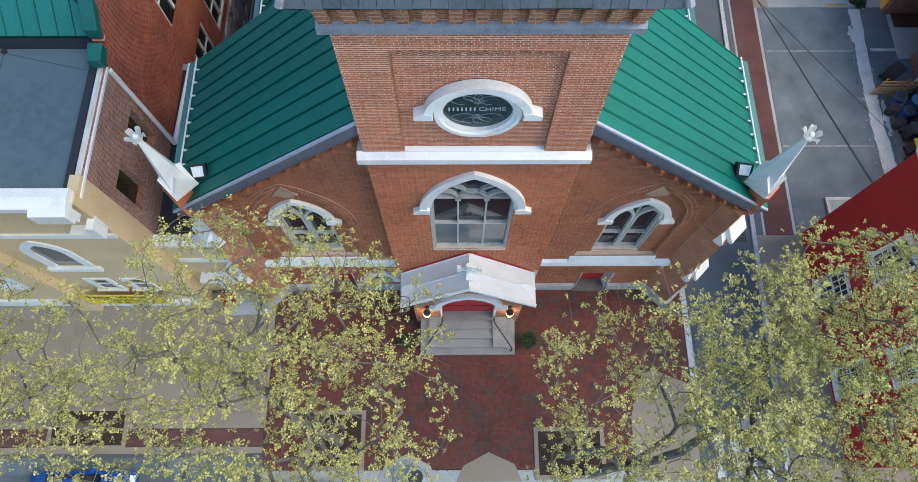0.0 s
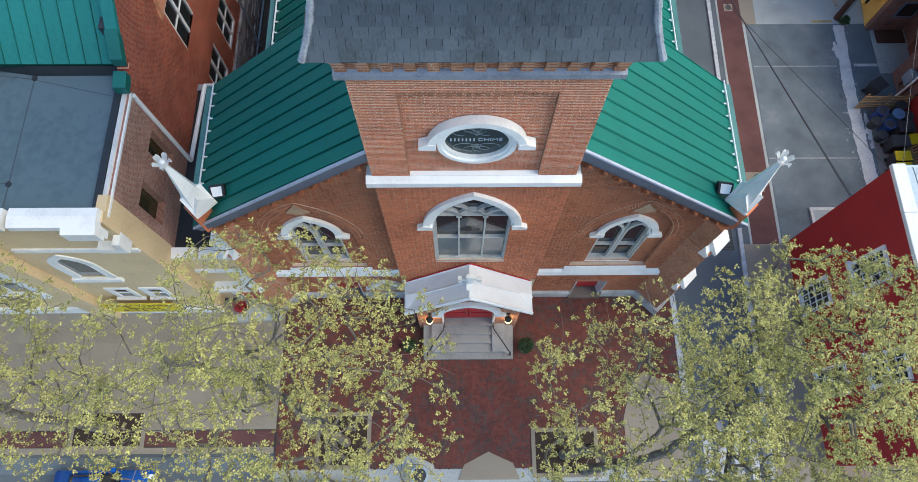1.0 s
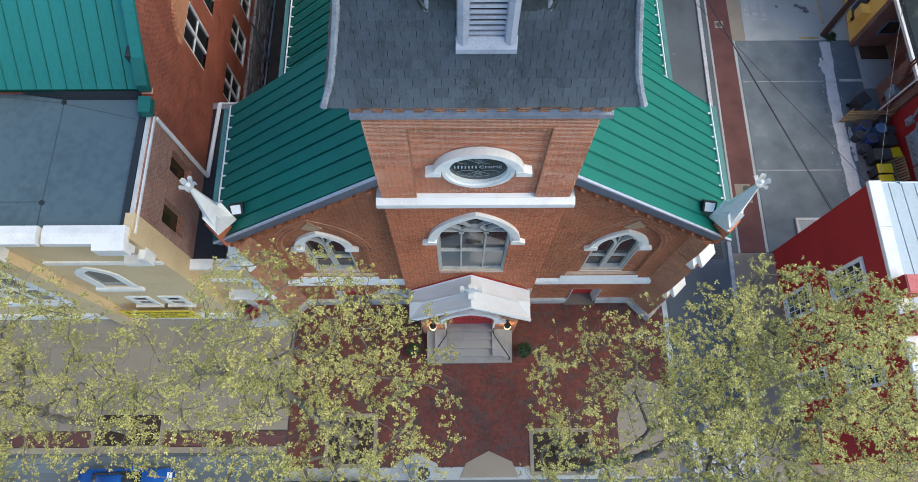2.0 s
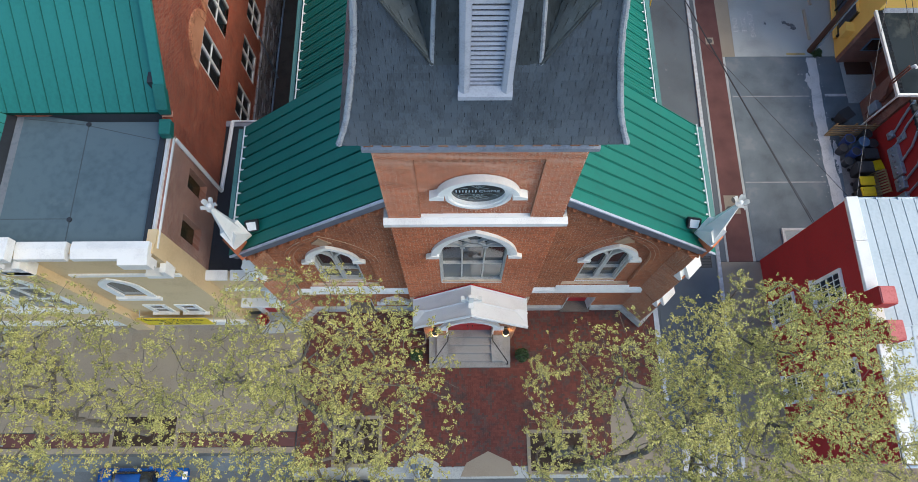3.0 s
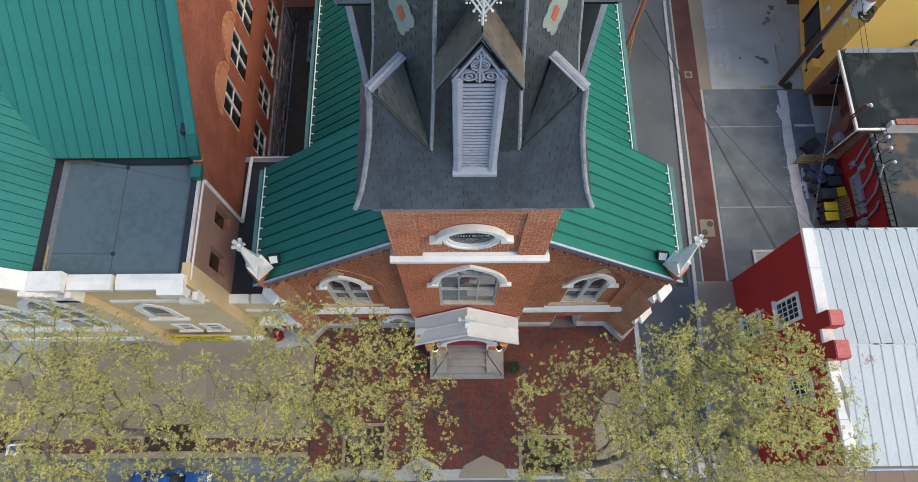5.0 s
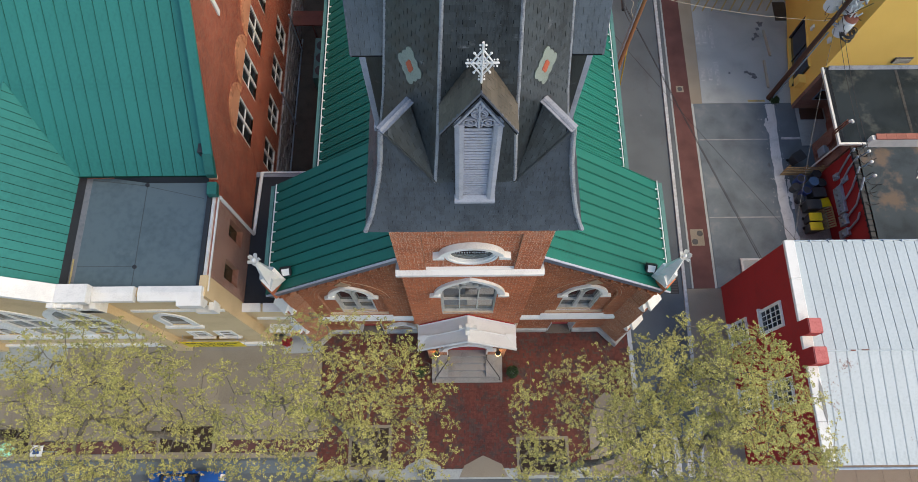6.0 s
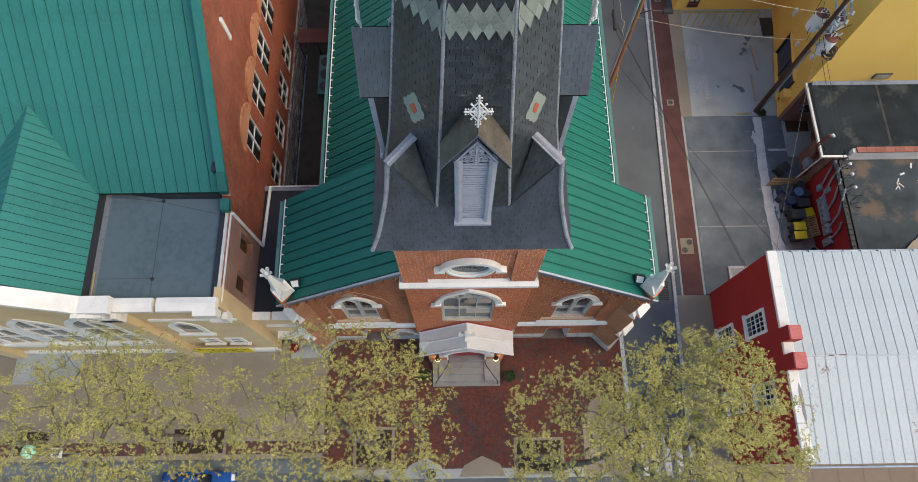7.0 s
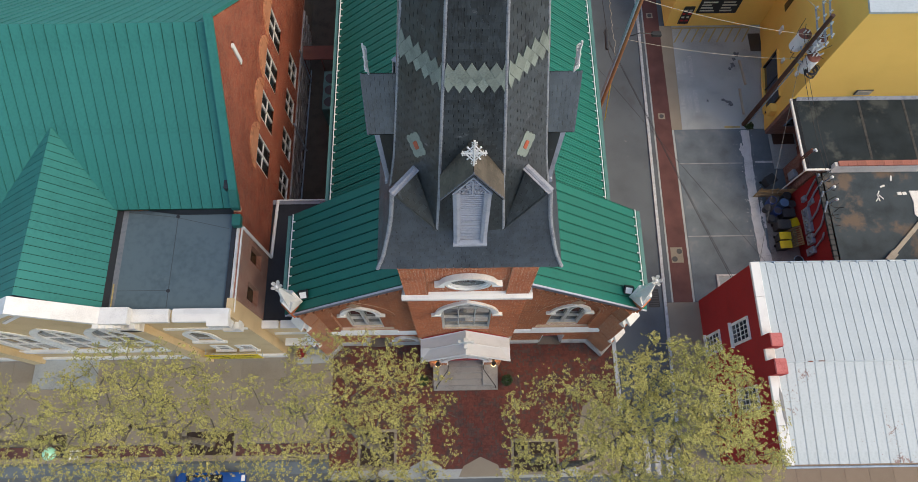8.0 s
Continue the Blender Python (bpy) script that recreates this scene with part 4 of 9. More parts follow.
def pointed_window(parent, cx, y, h, sill, spring, apex, hood_h, hood_apex, foot, lights, bars, tracery=True):
    """A pointed window in a wall that faces -y: glazing, frame, mullions, tracery, sill and hood mould."""
    win = new("window")
    win.parent = parent
    tagged(win, "pointed church window with white hood mould and grey frame")
    line = arch_line(cx, h + 0.03, spring, apex + 0.03, sill)
    bm = bmesh.new()
    fs = bm.faces.new([bm.verts.new((x, y + 0.26, z)) for x, z in line])
    part("pane", bm, GLASS, win)
    bm = bmesh.new()
    ring(bm, arch_line(cx, h - 0.11, spring, apex - 0.14, sill + 0.1), arch_line(cx, h + 0.07, spring, apex + 0.08, sill), y + 0.1, y + 0.32)
    box(bm, cx - h, cx + h, y + 0.08, y + 0.3, sill - 0.04, sill + 0.12)
    ring(bm, arch_line(cx, h - 0.05, spring, apex - 0.06, sill), arch_line(cx, h + 0.02, spring, apex + 0.02, sill), y + 0.012, y + 0.1)
    part("frame", bm, FRAME_GREY, win, "weathered grey frame")
    n = lights
    for i in range(1, n):
        bm = bmesh.new()
        x = cx - h + 2 * h * i / n
        top = spring + 0.1 if tracery else apex - 0.3
        box(bm, x - 0.03, x + 0.03, y + 0.14, y + 0.28, sill, top)
        part("mullion", bm, FRAME_GREY, win)
    for z in bars:
        bm = bmesh.new()
        w = arch_w(z, h, spring, apex)
        box(bm, cx - w, cx + w, y + 0.13, y + 0.28, z - 0.032, z + 0.032)
        part("transom", bm, FRAME_GREY, win)
    if tracery:
        bm = bmesh.new()

        def loop(x, z, r, t=0.055, petals=0):
            a = [2 * math.pi * k / 28 for k in range(28)]
            rr = [r * (1 + (0.16 * math.cos(petals * q) if petals else 0)) for q in a]
            ring(bm, [(x + (q2 - t) * math.cos(q), z + (q2 - t) * math.sin(q)) for q, q2 in zip(a, rr)], [(x + q2 * math.cos(q), z + q2 * math.sin(q)) for q, q2 in zip(a, rr)], y + 0.13, y + 0.27, None, True)
        rise = apex - spring
        loop(cx, spring + rise * 0.52, rise * 0.33, 0.07, 4)
        for i in range(n):
            x = cx - h + 2 * h * (i + 0.5) / n
            w = h / n
            zz = spring - 0.02
            ring(bm, arch_line(x, w - 0.09, zz, zz + w * 0.75, zz - 0.25, 6), arch_line(x, w, zz, zz + w * 0.95, zz - 0.25, 6), y + 0.13, y + 0.27)
        part("tracery", bm, FRAME_GREY, win, "grey carved tracery")
    bm = bmesh.new()
    ring(bm, arch_line(cx, hood_h - 0.24, foot, hood_apex - 0.29), arch_line(cx, hood_h, foot, hood_apex), y - 0.13, y + 0.12)
    ring(bm, arch_line(cx, hood_h - 0.36, foot, hood_apex - 0.46), arch_line(cx, hood_h - 0.26, foot, hood_apex - 0.3), y - 0.05, y + 0.2)
    for s in (-1, 1):
        prism(bm, [(cx + s * (hood_h - 0.32), foot - 0.16), (cx + s * (hood_h + 0.2), foot - 0.16), (cx + s * (hood_h + 0.2), foot), (cx + s * (hood_h - 0.02), foot + 0.16), (cx + s * (hood_h - 0.32), foot + 0.1)], y - 0.17, y + 0.1, "y")
    part("hood_mould", bm, WHITE, win, "white painted hood mould")
    bm = bmesh.new()
    prism(bm, [(y - 0.02, sill - 0.12), (y + 0.3, sill - 0.12), (y + 0.3, sill + 0.02), (y - 0.02, sill - 0.06)], cx - h, cx + h, "x")
    part("sill", bm, WHITE if lights == 2 else FRAME_GREY, win)
    return win


for side in (-1, 1):
    win = pointed_window(church, side * WX, FY + 0.16, W_HALF, W_SILL, W_SPRING, W_APEX, 1.15, 10.13, 8.3, 2, (6.55,), False)
    # two lancet heads of pale wood
    bm = bmesh.new()
    for s in (-1, 1):
        x = side * WX + s * 0.46
        ring(bm, arch_line(x, 0.36, 8.1, 8.82, 5.1, 8), arch_line(x, 0.45, 8.1, 9.0, 5.0, 8), FY + 0.246, FY + 0.4)
    part("lancet_frame", bm, FRAME_GREY, win, "pale grey lancet frames")
    # brick relieving arch round the recess, keystone
    bm = bmesh.new()
    ring(bm, arch_line(side * WX, 1.6, 8.3, 11.25), arch_line(side * WX, 1.95, 8.3, 11.62), FY - 0.012, FY + 0.02)
    part("brick_arch", bm, MORTAR, church)
    verts, faces = [], []
    for h0, a0, h1, a1 in ((1.61, 11.26, 1.77, 11.43), (1.785, 11.45, 1.94, 11.61)):
        inner, outer = arch_line(side * WX, h0, 8.3, a0, None, 30), arch_line(side * WX, h1, 8.3, a1, None, 30)
        for q in range(60):
            i = len(verts)
            for yy in (FY - 0.018, FY - 0.008):
                for line, f in ((inner, 0.06), (inner, 0.94), (outer, 0.94), (outer, 0.06)):
                    (xa, za), (xb, zb) = line[q], line[q + 1]
                    verts.append((xa + (xb - xa) * f, yy, za + (zb - za) * f))
            faces += [(i, i + 1, i + 2, i + 3), (i, i + 4, i + 5, i + 1), (i + 1, i + 5, i + 6, i + 2), (i + 2, i + 6, i + 7, i + 3), (i + 3, i + 7, i + 4, i)]
    bulk("arch_bricks", verts, faces, BRICK_OLD, church, "stuff")
    bm = bmesh.new()
    ring(bm, arch_line(side * WX, 1.585, 8.3, 11.235, 4.86), arch_line(side * WX, 1.606, 8.3, 11.262, 4.86), FY - 0.003, FY + 0.158)
    part("recess_lining", bm, BRICK_FAR, church)
    bm = bmesh.new()
    prism(bm, [(side * WX - 0.4, 10.85), (side * WX, 10.65), (side * WX + 0.4, 10.85), (side * WX, 11.5)], FY - 0.05, FY + 0.1, "y")
    part("keystone", bm, BUFF, church, "weathered buff keystone")
    # side entrance below the window
    door = new("entrance")
    door.parent = church
    tagged(door, "recessed side entrance with red door and pale stone jambs")
    bm = bmesh.new()
    box(bm, side * EX - EH, side * EX + EH, FY + 0.36, FY + 0.44, 0, 2.35)
    part("door", bm, RED_DOOR, door, "red painted wooden door")
    for s in (-1, 1):
        bm = bmesh.new()
        prism(bm, [(side * EX + s * EH, FY - 0.06), (side * EX + s * (EH + 0.035), FY - 0.06), (side * EX + s * EH, FY + 0.36), (side * EX + s * (EH - 0.1), FY + 0.36)], 0, 2.3, "z")
        part("jamb", bm, KERB, door, "pale stone jamb")
    bm = bmesh.new()
    box(bm, side * EX - EH - 0.1, side * EX + EH + 0.1, FY - 0.2, FY + 0.36, 0, 0.17)
    part("step", bm, MORTAR_DARK, door, "dark grey stone step")
    bm = bmesh.new()
    box(bm, side * EX - EH - 0.12, side * EX + EH + 0.12, FY - 0.004, FY + 0.3, 2.3, 2.46)
    part("lintel", bm, BRICK_FAR, door)
win = new("window")
win.parent = church
tagged(win, "small low arched window with white surround")
bm = bmesh.new()
bm.faces.new([bm.verts.new((x, FY + 0.2, z)) for x, z in arch_line(-3.78, 0.55, 1.6, 2.4, 0.9)])
part("pane", bm, GLASS_PALE, win)
bm = bmesh.new()
ring(bm, arch_line(-3.78, 0.42, 1.6, 2.25, 1.0), arch_line(-3.78, 0.55, 1.6, 2.42, 0.9), FY + 0.05, FY + 0.25)
part("frame", bm, WHITE, win)
bm = bmesh.new()
ring(bm, arch_line(-3.78, 0.58, 1.65, 2.42), arch_line(-3.78, 0.82, 1.65, 2.75), FY - 0.16, FY + 0.06)
for s in (-1, 1):
    box(bm, -3.78 + s * 0.56, -3.78 + s * 0.98, FY - 0.16, FY + 0.05, 1.5, 1.68)
part("hood_mould", bm, WHITE, win)


# corner buttresses, set diagonally, with white weathered caps, and the pinnacles above them
def buttress(side):
    turn = Matrix.Translation((side * 8.72, FY + 0.35, 0)) @ Matrix.Rotation(radians(45 * side), 4, 'Z')
    ob = new("buttress")
    ob.parent = church
    tagged(ob, "diagonal brick buttress with white caps")
    bm = bmesh.new()
    box(bm, -0.62, 0.62, -1.12, 0.5, 0.6, 4.0)
    box(bm, -0.6, 0.6, -0.92, 0.5, 4.0, 8.1)
    box(bm, -0.58, 0.58, -0.62, 0.3, 8.1, 10.05)
    part("shaft", bm, BRICK_FAR, ob).matrix_local = turn
    bm = bmesh.new()
    prism(bm, [(-1.3, 0), (0.5, 0), (0.5, 0.66), (-1.24, 0.66), (-1.3, 0.52)], -0.74, 0.74, "x", turn)
    part("plinth", bm, PLINTH, ob, "pale stone plinth")
    for z, d0, d1 in ((4.0, -1.3, -0.9), (8.1, -1.1, -0.6)):
        bm = bmesh.new()
        prism(bm, [(d0, z - 0.12), (d0, z + 0.02), (d1, z + 0.75), (d1 + 0.05, z + 0.75), (d1 + 0.05, z - 0.12)], -0.42, 0.42, "x", turn)
        prism(bm, [(d0 + 0.25, z - 0.3), (d0 + 0.2, z - 0.1), (d1, z + 0.45), (d1 + 0.05, z - 0.3)], -0.66, 0.66, "x", turn)
        part("cap", bm, WHITE, ob, "white painted sloping cap")


def pinnacle(side):
    turn = Matrix.Translation((side * 9.02, -0.5, 0)) @ Matrix.Rotation(radians(45), 4, 'Z')
    ob = new("pinnacle")
    ob.parent = church
    tagged(ob, "white metal pinnacle with a leafy finial on a brick base")
    bm = bmesh.new()
    box(bm, -0.31, 0.31, -0.31, 0.31, 10.0, 11.25, Matrix.Translation((side * 0.1, -0.16, 0)) @ turn)
    part("base", bm, BRICK, ob)
    bm = bmesh.new()
    box(bm, -0.42, 0.42, -0.42, 0.42, 11.25, 11.36, turn)
    cyl(bm, 0.56, 0.42, 11.36, 11.75, 4, turn @ Matrix.Rotation(radians(45), 4, 'Z'))
    cyl(bm, 0.42, 0.07, 11.75, 14.1, 4, turn @ Matrix.Rotation(radians(45), 4, 'Z'))
    for k in range(4):
        m = turn @ Matrix.Rotation(math.pi / 2 * k, 4, 'Z')
        prism(bm, [(-0.36, 11.36), (0.36, 11.36), (0.36, 11.55), (0, 12.15), (-0.36, 11.55)], -0.41, -0.2, "y", m)
    part("spirelet", bm, WHITE, ob)
    bm = bmesh.new()
    for k in range(5):
        m = Matrix.Translation((side * 9.02, -0.5, 14.2)) @ Matrix.Rotation(2 * math.pi * k / 5, 4, 'Z') @ Matrix.Diagonal((0.72, 0.72, 1.1, 1))
        rows = [[bm.verts.new(m @ Vector((r, w * side_, z))) for side_ in (-1, 0, 1)] for r, w, z in ((0.05, 0.04, -0.1), (0.17, 0.12, -0.02), (0.28, 0.13, 0.10), (0.37, 0.08, 0.13), (0.41, 0.02, 0.05))]
        for row in rows:
            row[1].co.z -= 0.035
        faces = [bm.faces.new((a[i], a[i + 1], b[i + 1], b[i])) for a, b in zip(rows, rows[1:]) for i in range(2)]
        bmesh.ops.solidify(bm, geom=faces, thickness=0.03)
    bmesh.ops.create_uvsphere(bm, u_segments=10, v_segments=6, radius=0.08, matrix=Matrix.Translation((side * 9.02, -0.5, 14.25)))
    cyl(bm, 0.1, 0.15, 14.02, 14.12, 10, Matrix.Translation((side * 9.02, -0.5, 0)))
    part("finial", bm, WHITE, ob, "white metal leaf finial")


for side in (-1, 1):
    buttress(side)
    pinnacle(side)
    lamp = thing("floodlight", "black floodlight with a pale lens on the roof edge", "floodlight", "roof floodlights")
    c = Vector((side * 8.38, -0.2, 11.5))
    turn = Matrix.Translation(c) @ Matrix.Rotation(radians(-8 * side), 4, 'Z') @ Matrix.Rotation(radians(35), 4, 'X')
    bm = bmesh.new()
    prism(bm, [(-0.23, -0.2), (0.23, -0.2), (0.25, 0.22), (-0.25, 0.22)], -0.14, 0.12, "z", turn)
    bmesh.ops.bevel(bm, geom=bm.edges[:], offset=0.02, segments=2, affect='EDGES')
    part("housing", bm, BLACK, lamp)
    bm = bmesh.new()
    prism(bm, [(-0.155, -0.15), (0.155, -0.15), (0.175, 0.17), (-0.175, 0.17)], 0.121, 0.135, "z", turn)
    part("lens", bm, TRANSFORMER, lamp, "pale ribbed lens")
    bm = bmesh.new()
    rod(bm, c, (side * 8.75, -0.45, 11.3), 0.035)
    rod(bm, c, (side * 8.38, -0.2, 11.15), 0.03)
    part("bracket", bm, BLACK, lamp)


# ---- tower ----
tower = thing("church_tower", "square red brick tower with round and pointed windows", "tower")
AY = 1.75
T_HALF, T_SILL, T_SPRING, T_APEX = 1.34, 6.72, 11.15, 12.95
RW_Z, RW_R = 16.32, 0.95


def tower_cuts(z):
    c = []
    if T_SILL < z < T_APEX:
        w = arch_w(z, T_HALF, T_SPRING, T_APEX)
        c.append((-w, w))
    if abs(z - RW_Z) < RW_R:
        w = math.sqrt(RW_R ** 2 - (z - RW_Z) ** 2)
        c.append((-w, w))
    if z < 3.9:
        c.append((-1.25, 1.25))
    return c


def tower_spans(z):
    s = [(-HT, HT)]
    if 14.4 < z < 18.72:
        s = minus(s, [(-1.83, 1.83)])
    return minus(s, tower_cuts(z))


def tower_panel(z):
    return minus([(-1.83, 1.83)], tower_cuts(z)) if 14.5 < z < 18.72 else []


bm = bmesh.new()
wall_layers(bm, 0, 14.3723, 0.1354, tower_spans, TY + 0.006, TY + 0.13)
wall_layers(bm, 0, 14.3723, 0.1354, lambda z: minus([(-HT, HT)], tower_cuts(z)), TY + 0.13, TY + 0.5)
tower_wall = part("front_wall", bm, MORTAR, tower, "red brick tower face with pale joints")
bm = bmesh.new()
wall_layers(bm, 14.3723, 20.4, 0.0677, tower_spans, TY + 0.006, TY + 0.13)
wall_layers(bm, 14.3723, 20.4, 0.0677, lambda z: minus([(-HT, HT)], tower_cuts(z)), TY + 0.13, TY + 0.5)
belfry_wall = part("front_wall", bm, MORTAR_NEW, tower, "orange brick belfry face with fresh pale joints")
bm = bmesh.new()
for s in (-1, 1):
    box(bm, s * (HT - 0.45), s * HT, TY + 0.5, AY + HT, 0, 20.4)
box(bm, -HT, HT, AY + HT - 0.4, AY + HT, 0, 20.4)
part("side_wall", bm, BRICK_FAR, tower)
# band below the belfry stage
bm = bmesh.new()
prism(bm, [(TY - 0.2, 14.09), (TY + 0.02, 14.09), (TY + 0.02, 14.44), (TY - 0.2, 14.34)], -3.08, 3.08, "x")
part("band", bm, WHITE, tower, "white painted stone band")
for s in (-1, 1):
    bm = bmesh.new()
    prism(bm, [(s * (HT + 0.18), 14.09), (s * (HT - 0.02), 14.09), (s * (HT - 0.02), 14.44), (s * (HT + 0.18), 14.34)], TY + 0.02, 3.5, "y")
    part("band", bm, WHITE, tower)
bm = bmesh.new()
prism(bm, [(TY - 0.02, 14.36), (TY + 0.3, 14.36), (TY + 0.3, 14.56), (TY + 0.0, 14.47)], -1.83, 1.83, "x")
part("panel_sill", bm, WHITE, tower, "white painted panel sill")
for s in (-1, 1):
    bm = bmesh.new()
    box(bm, s * 1.812, s * 1.834, TY - 0.001, TY + 0.128, 14.5, 18.72)
    part("panel_reveal", bm, BRICK_FAR, tower)
for i in range(17):
    bm = bmesh.new()
    x = -1.74 + 0.2175 * i
    box(bm, x - 0.055, x + 0.055, TY + 0.02, TY + 0.14, 18.52, 18.72)
    part("dentil", bm, BRICK_FAR, tower)
bm = bmesh.new()
prism(bm, [(TY - 0.14, 19.42), (TY + 0.02, 19.42), (TY + 0.02, 19.68), (TY - 0.14, 19.58)], -3.1, 3.1, "x")
part("ledge", bm, GREY_METAL, tower, "slate-grey metal ledge")
for s in (-1, 1):
    bm = bmesh.new()
    prism(bm, [(s * 3.1, 19.42), (s * 2.88, 19.42), (s * 2.88, 19.68), (s * 3.1, 19.58)], TY + 0.02, 4.6, "y")
    part("ledge", bm, GREY_METAL, tower)
bm = bmesh.new()
box(bm, -HT - 0.05, HT + 0.05, TY - 0.015, TY + 0.01, 19.6, 20.7)
part("frieze", bm, BRICK_FAR, tower)
for i in range(13):
    x = -2.9 + 5.8 * i / 12
    bm = bmesh.new()
    for k in range(5):
        box(bm, x - 0.125, x + 0.125, TY - 0.12 - 0.075 * k, TY - 0.012, 19.68 + 0.2 * k + 0.012, 19.68 + 0.2 * (k + 1))
    part("corbel", bm, BRICK_FAR, tower)
pointed_window(tower, 0.03, TY, T_HALF, T_SILL, T_SPRING, T_APEX, 1.66, 13.3, 10.65, 3, (8.95, 11.1), True)
bm = bmesh.new()
box(bm, -1.2, 1.25, TY + 0.2, TY + 0.24, T_SILL + 0.1, 8.9)
part("storm_pane", bm, GLASS_PALE, tower, "pale reflecting lower storm panes")

# round window with its lettering; the family name is shown as bars
rw = new("round_window")
rw.parent = tower
tagged(rw, "round leaded window with white surround and lettering")


def circle(r, n=40, a0=0.0, a1=2 * math.pi, closed=True):
    m = n if closed else n + 1
    return [(0.03 + r * math.cos(a0 + (a1 - a0) * k / n), RW_Z + r * math.sin(a0 + (a1 - a0) * k / n)) for k in range(m)]


bm = bmesh.new()
bm.faces.new([bm.verts.new((x, TY + 0.13, z)) for x, z in circle(0.92)])
STAINED = mat("dark leaded stained glass", (0.020, 0.045, 0.050), (0.006, 0.010, 0.016), 0.12, scale=5, fine=24, bump=0.15, spots=(0.05, 0.09, 0.08), spot_scale=9, spot_cut=0.58, spec=0.7)
part("pane", bm, STAINED, rw, "dark leaded stained glass")
bm = bmesh.new()
ring(bm, circle(0.83), circle(0.97), TY + 0.02, TY + 0.2, None, True)
ring(bm, circle(0.92), circle(1.03), TY - 0.05, TY + 0.15, None, True)
part("surround", bm, WHITE, rw, "white painted surround")
bm = bmesh.new()
ring(bm, circle(1.07, 28, 0, math.pi, False), circle(1.28, 28, 0, math.pi, False), TY - 0.15, TY + 0.1)
for s in (-1, 1):
    prism(bm, [(0.03 + s * 1.05, RW_Z - 0.04), (0.03 + s * 1.5, RW_Z - 0.04), (0.03 + s * 1.5, RW_Z + 0.13), (0.03 + s * 1.26, RW_Z + 0.24), (0.03 + s * 1.07, RW_Z + 0.2)], TY - 0.17, TY + 0.1, "y")
part("hood_mould", bm, WHITE, rw, "white painted hood mould")
stand = Matrix.Rotation(radians(90), 4, 'X')
LETTER = mat("pale glass lettering", (0.46, 0.50, 0.56), (0.36, 0.40, 0.46), 0.4, bump=0)
writing("CHIME", 0.22, LETTER, Matrix.Translation((0.37, TY + 0.122, RW_Z)) @ stand, rw, "lettering", "pale lettering")
for i in range(7):
    bm = bmesh.new()
    x = -0.64 + 0.1 * i
    box(bm, x - 0.02, x + 0.02, TY + 0.118, TY + 0.128, RW_Z - 0.072, RW_Z + 0.072)
    part("letter_bar", bm, LETTER, rw)
LEAD = mat("pale lead lines", (0.20, 0.23, 0.24), None, 0.5, bump=0)
for s in (-1, 1):
    bm = bmesh.new()
    for r0, cz, cxx in ((0.3, 0.38, 0.32), (0.22, 0.52, 0.12), (0.3, -0.38, 0.32), (0.22, -0.5, 0.12)):
        pts = [(0.03 + s * cxx + r0 * math.cos(a), RW_Z + cz + r0 * 0.6 * math.sin(a)) for a in [k * math.pi / 8 for k in range(13)]]
        for p, q in zip(pts, pts[1:]):
            rod(bm, (p[0], TY + 0.125, p[1]), (q[0], TY + 0.125, q[1]), 0.009, None, 5)
    part("leading", bm, LEAD, rw, kind="stuff")
for s in (-1, 1):
    bm = bmesh.new()
    for k in range(5):
        a = radians(90 + (k - 2) * 26)
        rod(bm, (0.03, TY + 0.125, RW_Z + s * 0.22), (0.03 + 0.3 * math.cos(a), TY + 0.125, RW_Z + s * (0.22 + 0.32 * math.sin(a))), 0.012, 0.004, 5)
    part("leading", bm, LEAD, rw, kind="stuff")


# ---- spire ----
spire = thing("church_spire", "dark slate octagonal spire on a flared square skirt with louvred dormers", "spire")
PROFILE = [(3.42, 20.75), (3.27, 21.1), (3.13, 21.5), (3.0, 22.05), (2.88, 22.6), (2.78, 23.06), (2.62, 24.0), (2.5, 25.0), (2.45, 25.5)]
APEX_Z, TAPER = 47.0, 0.112
OCT0 = (1.13, 23.0)                  # where the octagon's front edges meet the skirt


def skirt(z):
    for (a, za), (b, zb) in zip(PROFILE, PROFILE[1:]):
        if z <= zb:
            return a + (b - a) * (z - za) / (zb - za)
    return PROFILE[-1][0]


def octa(z):
    return TAPER * (APEX_Z - z) + 0.042 * max(0.0, 25.2 - z)


OCT_S = math.tan(math.pi / 8)


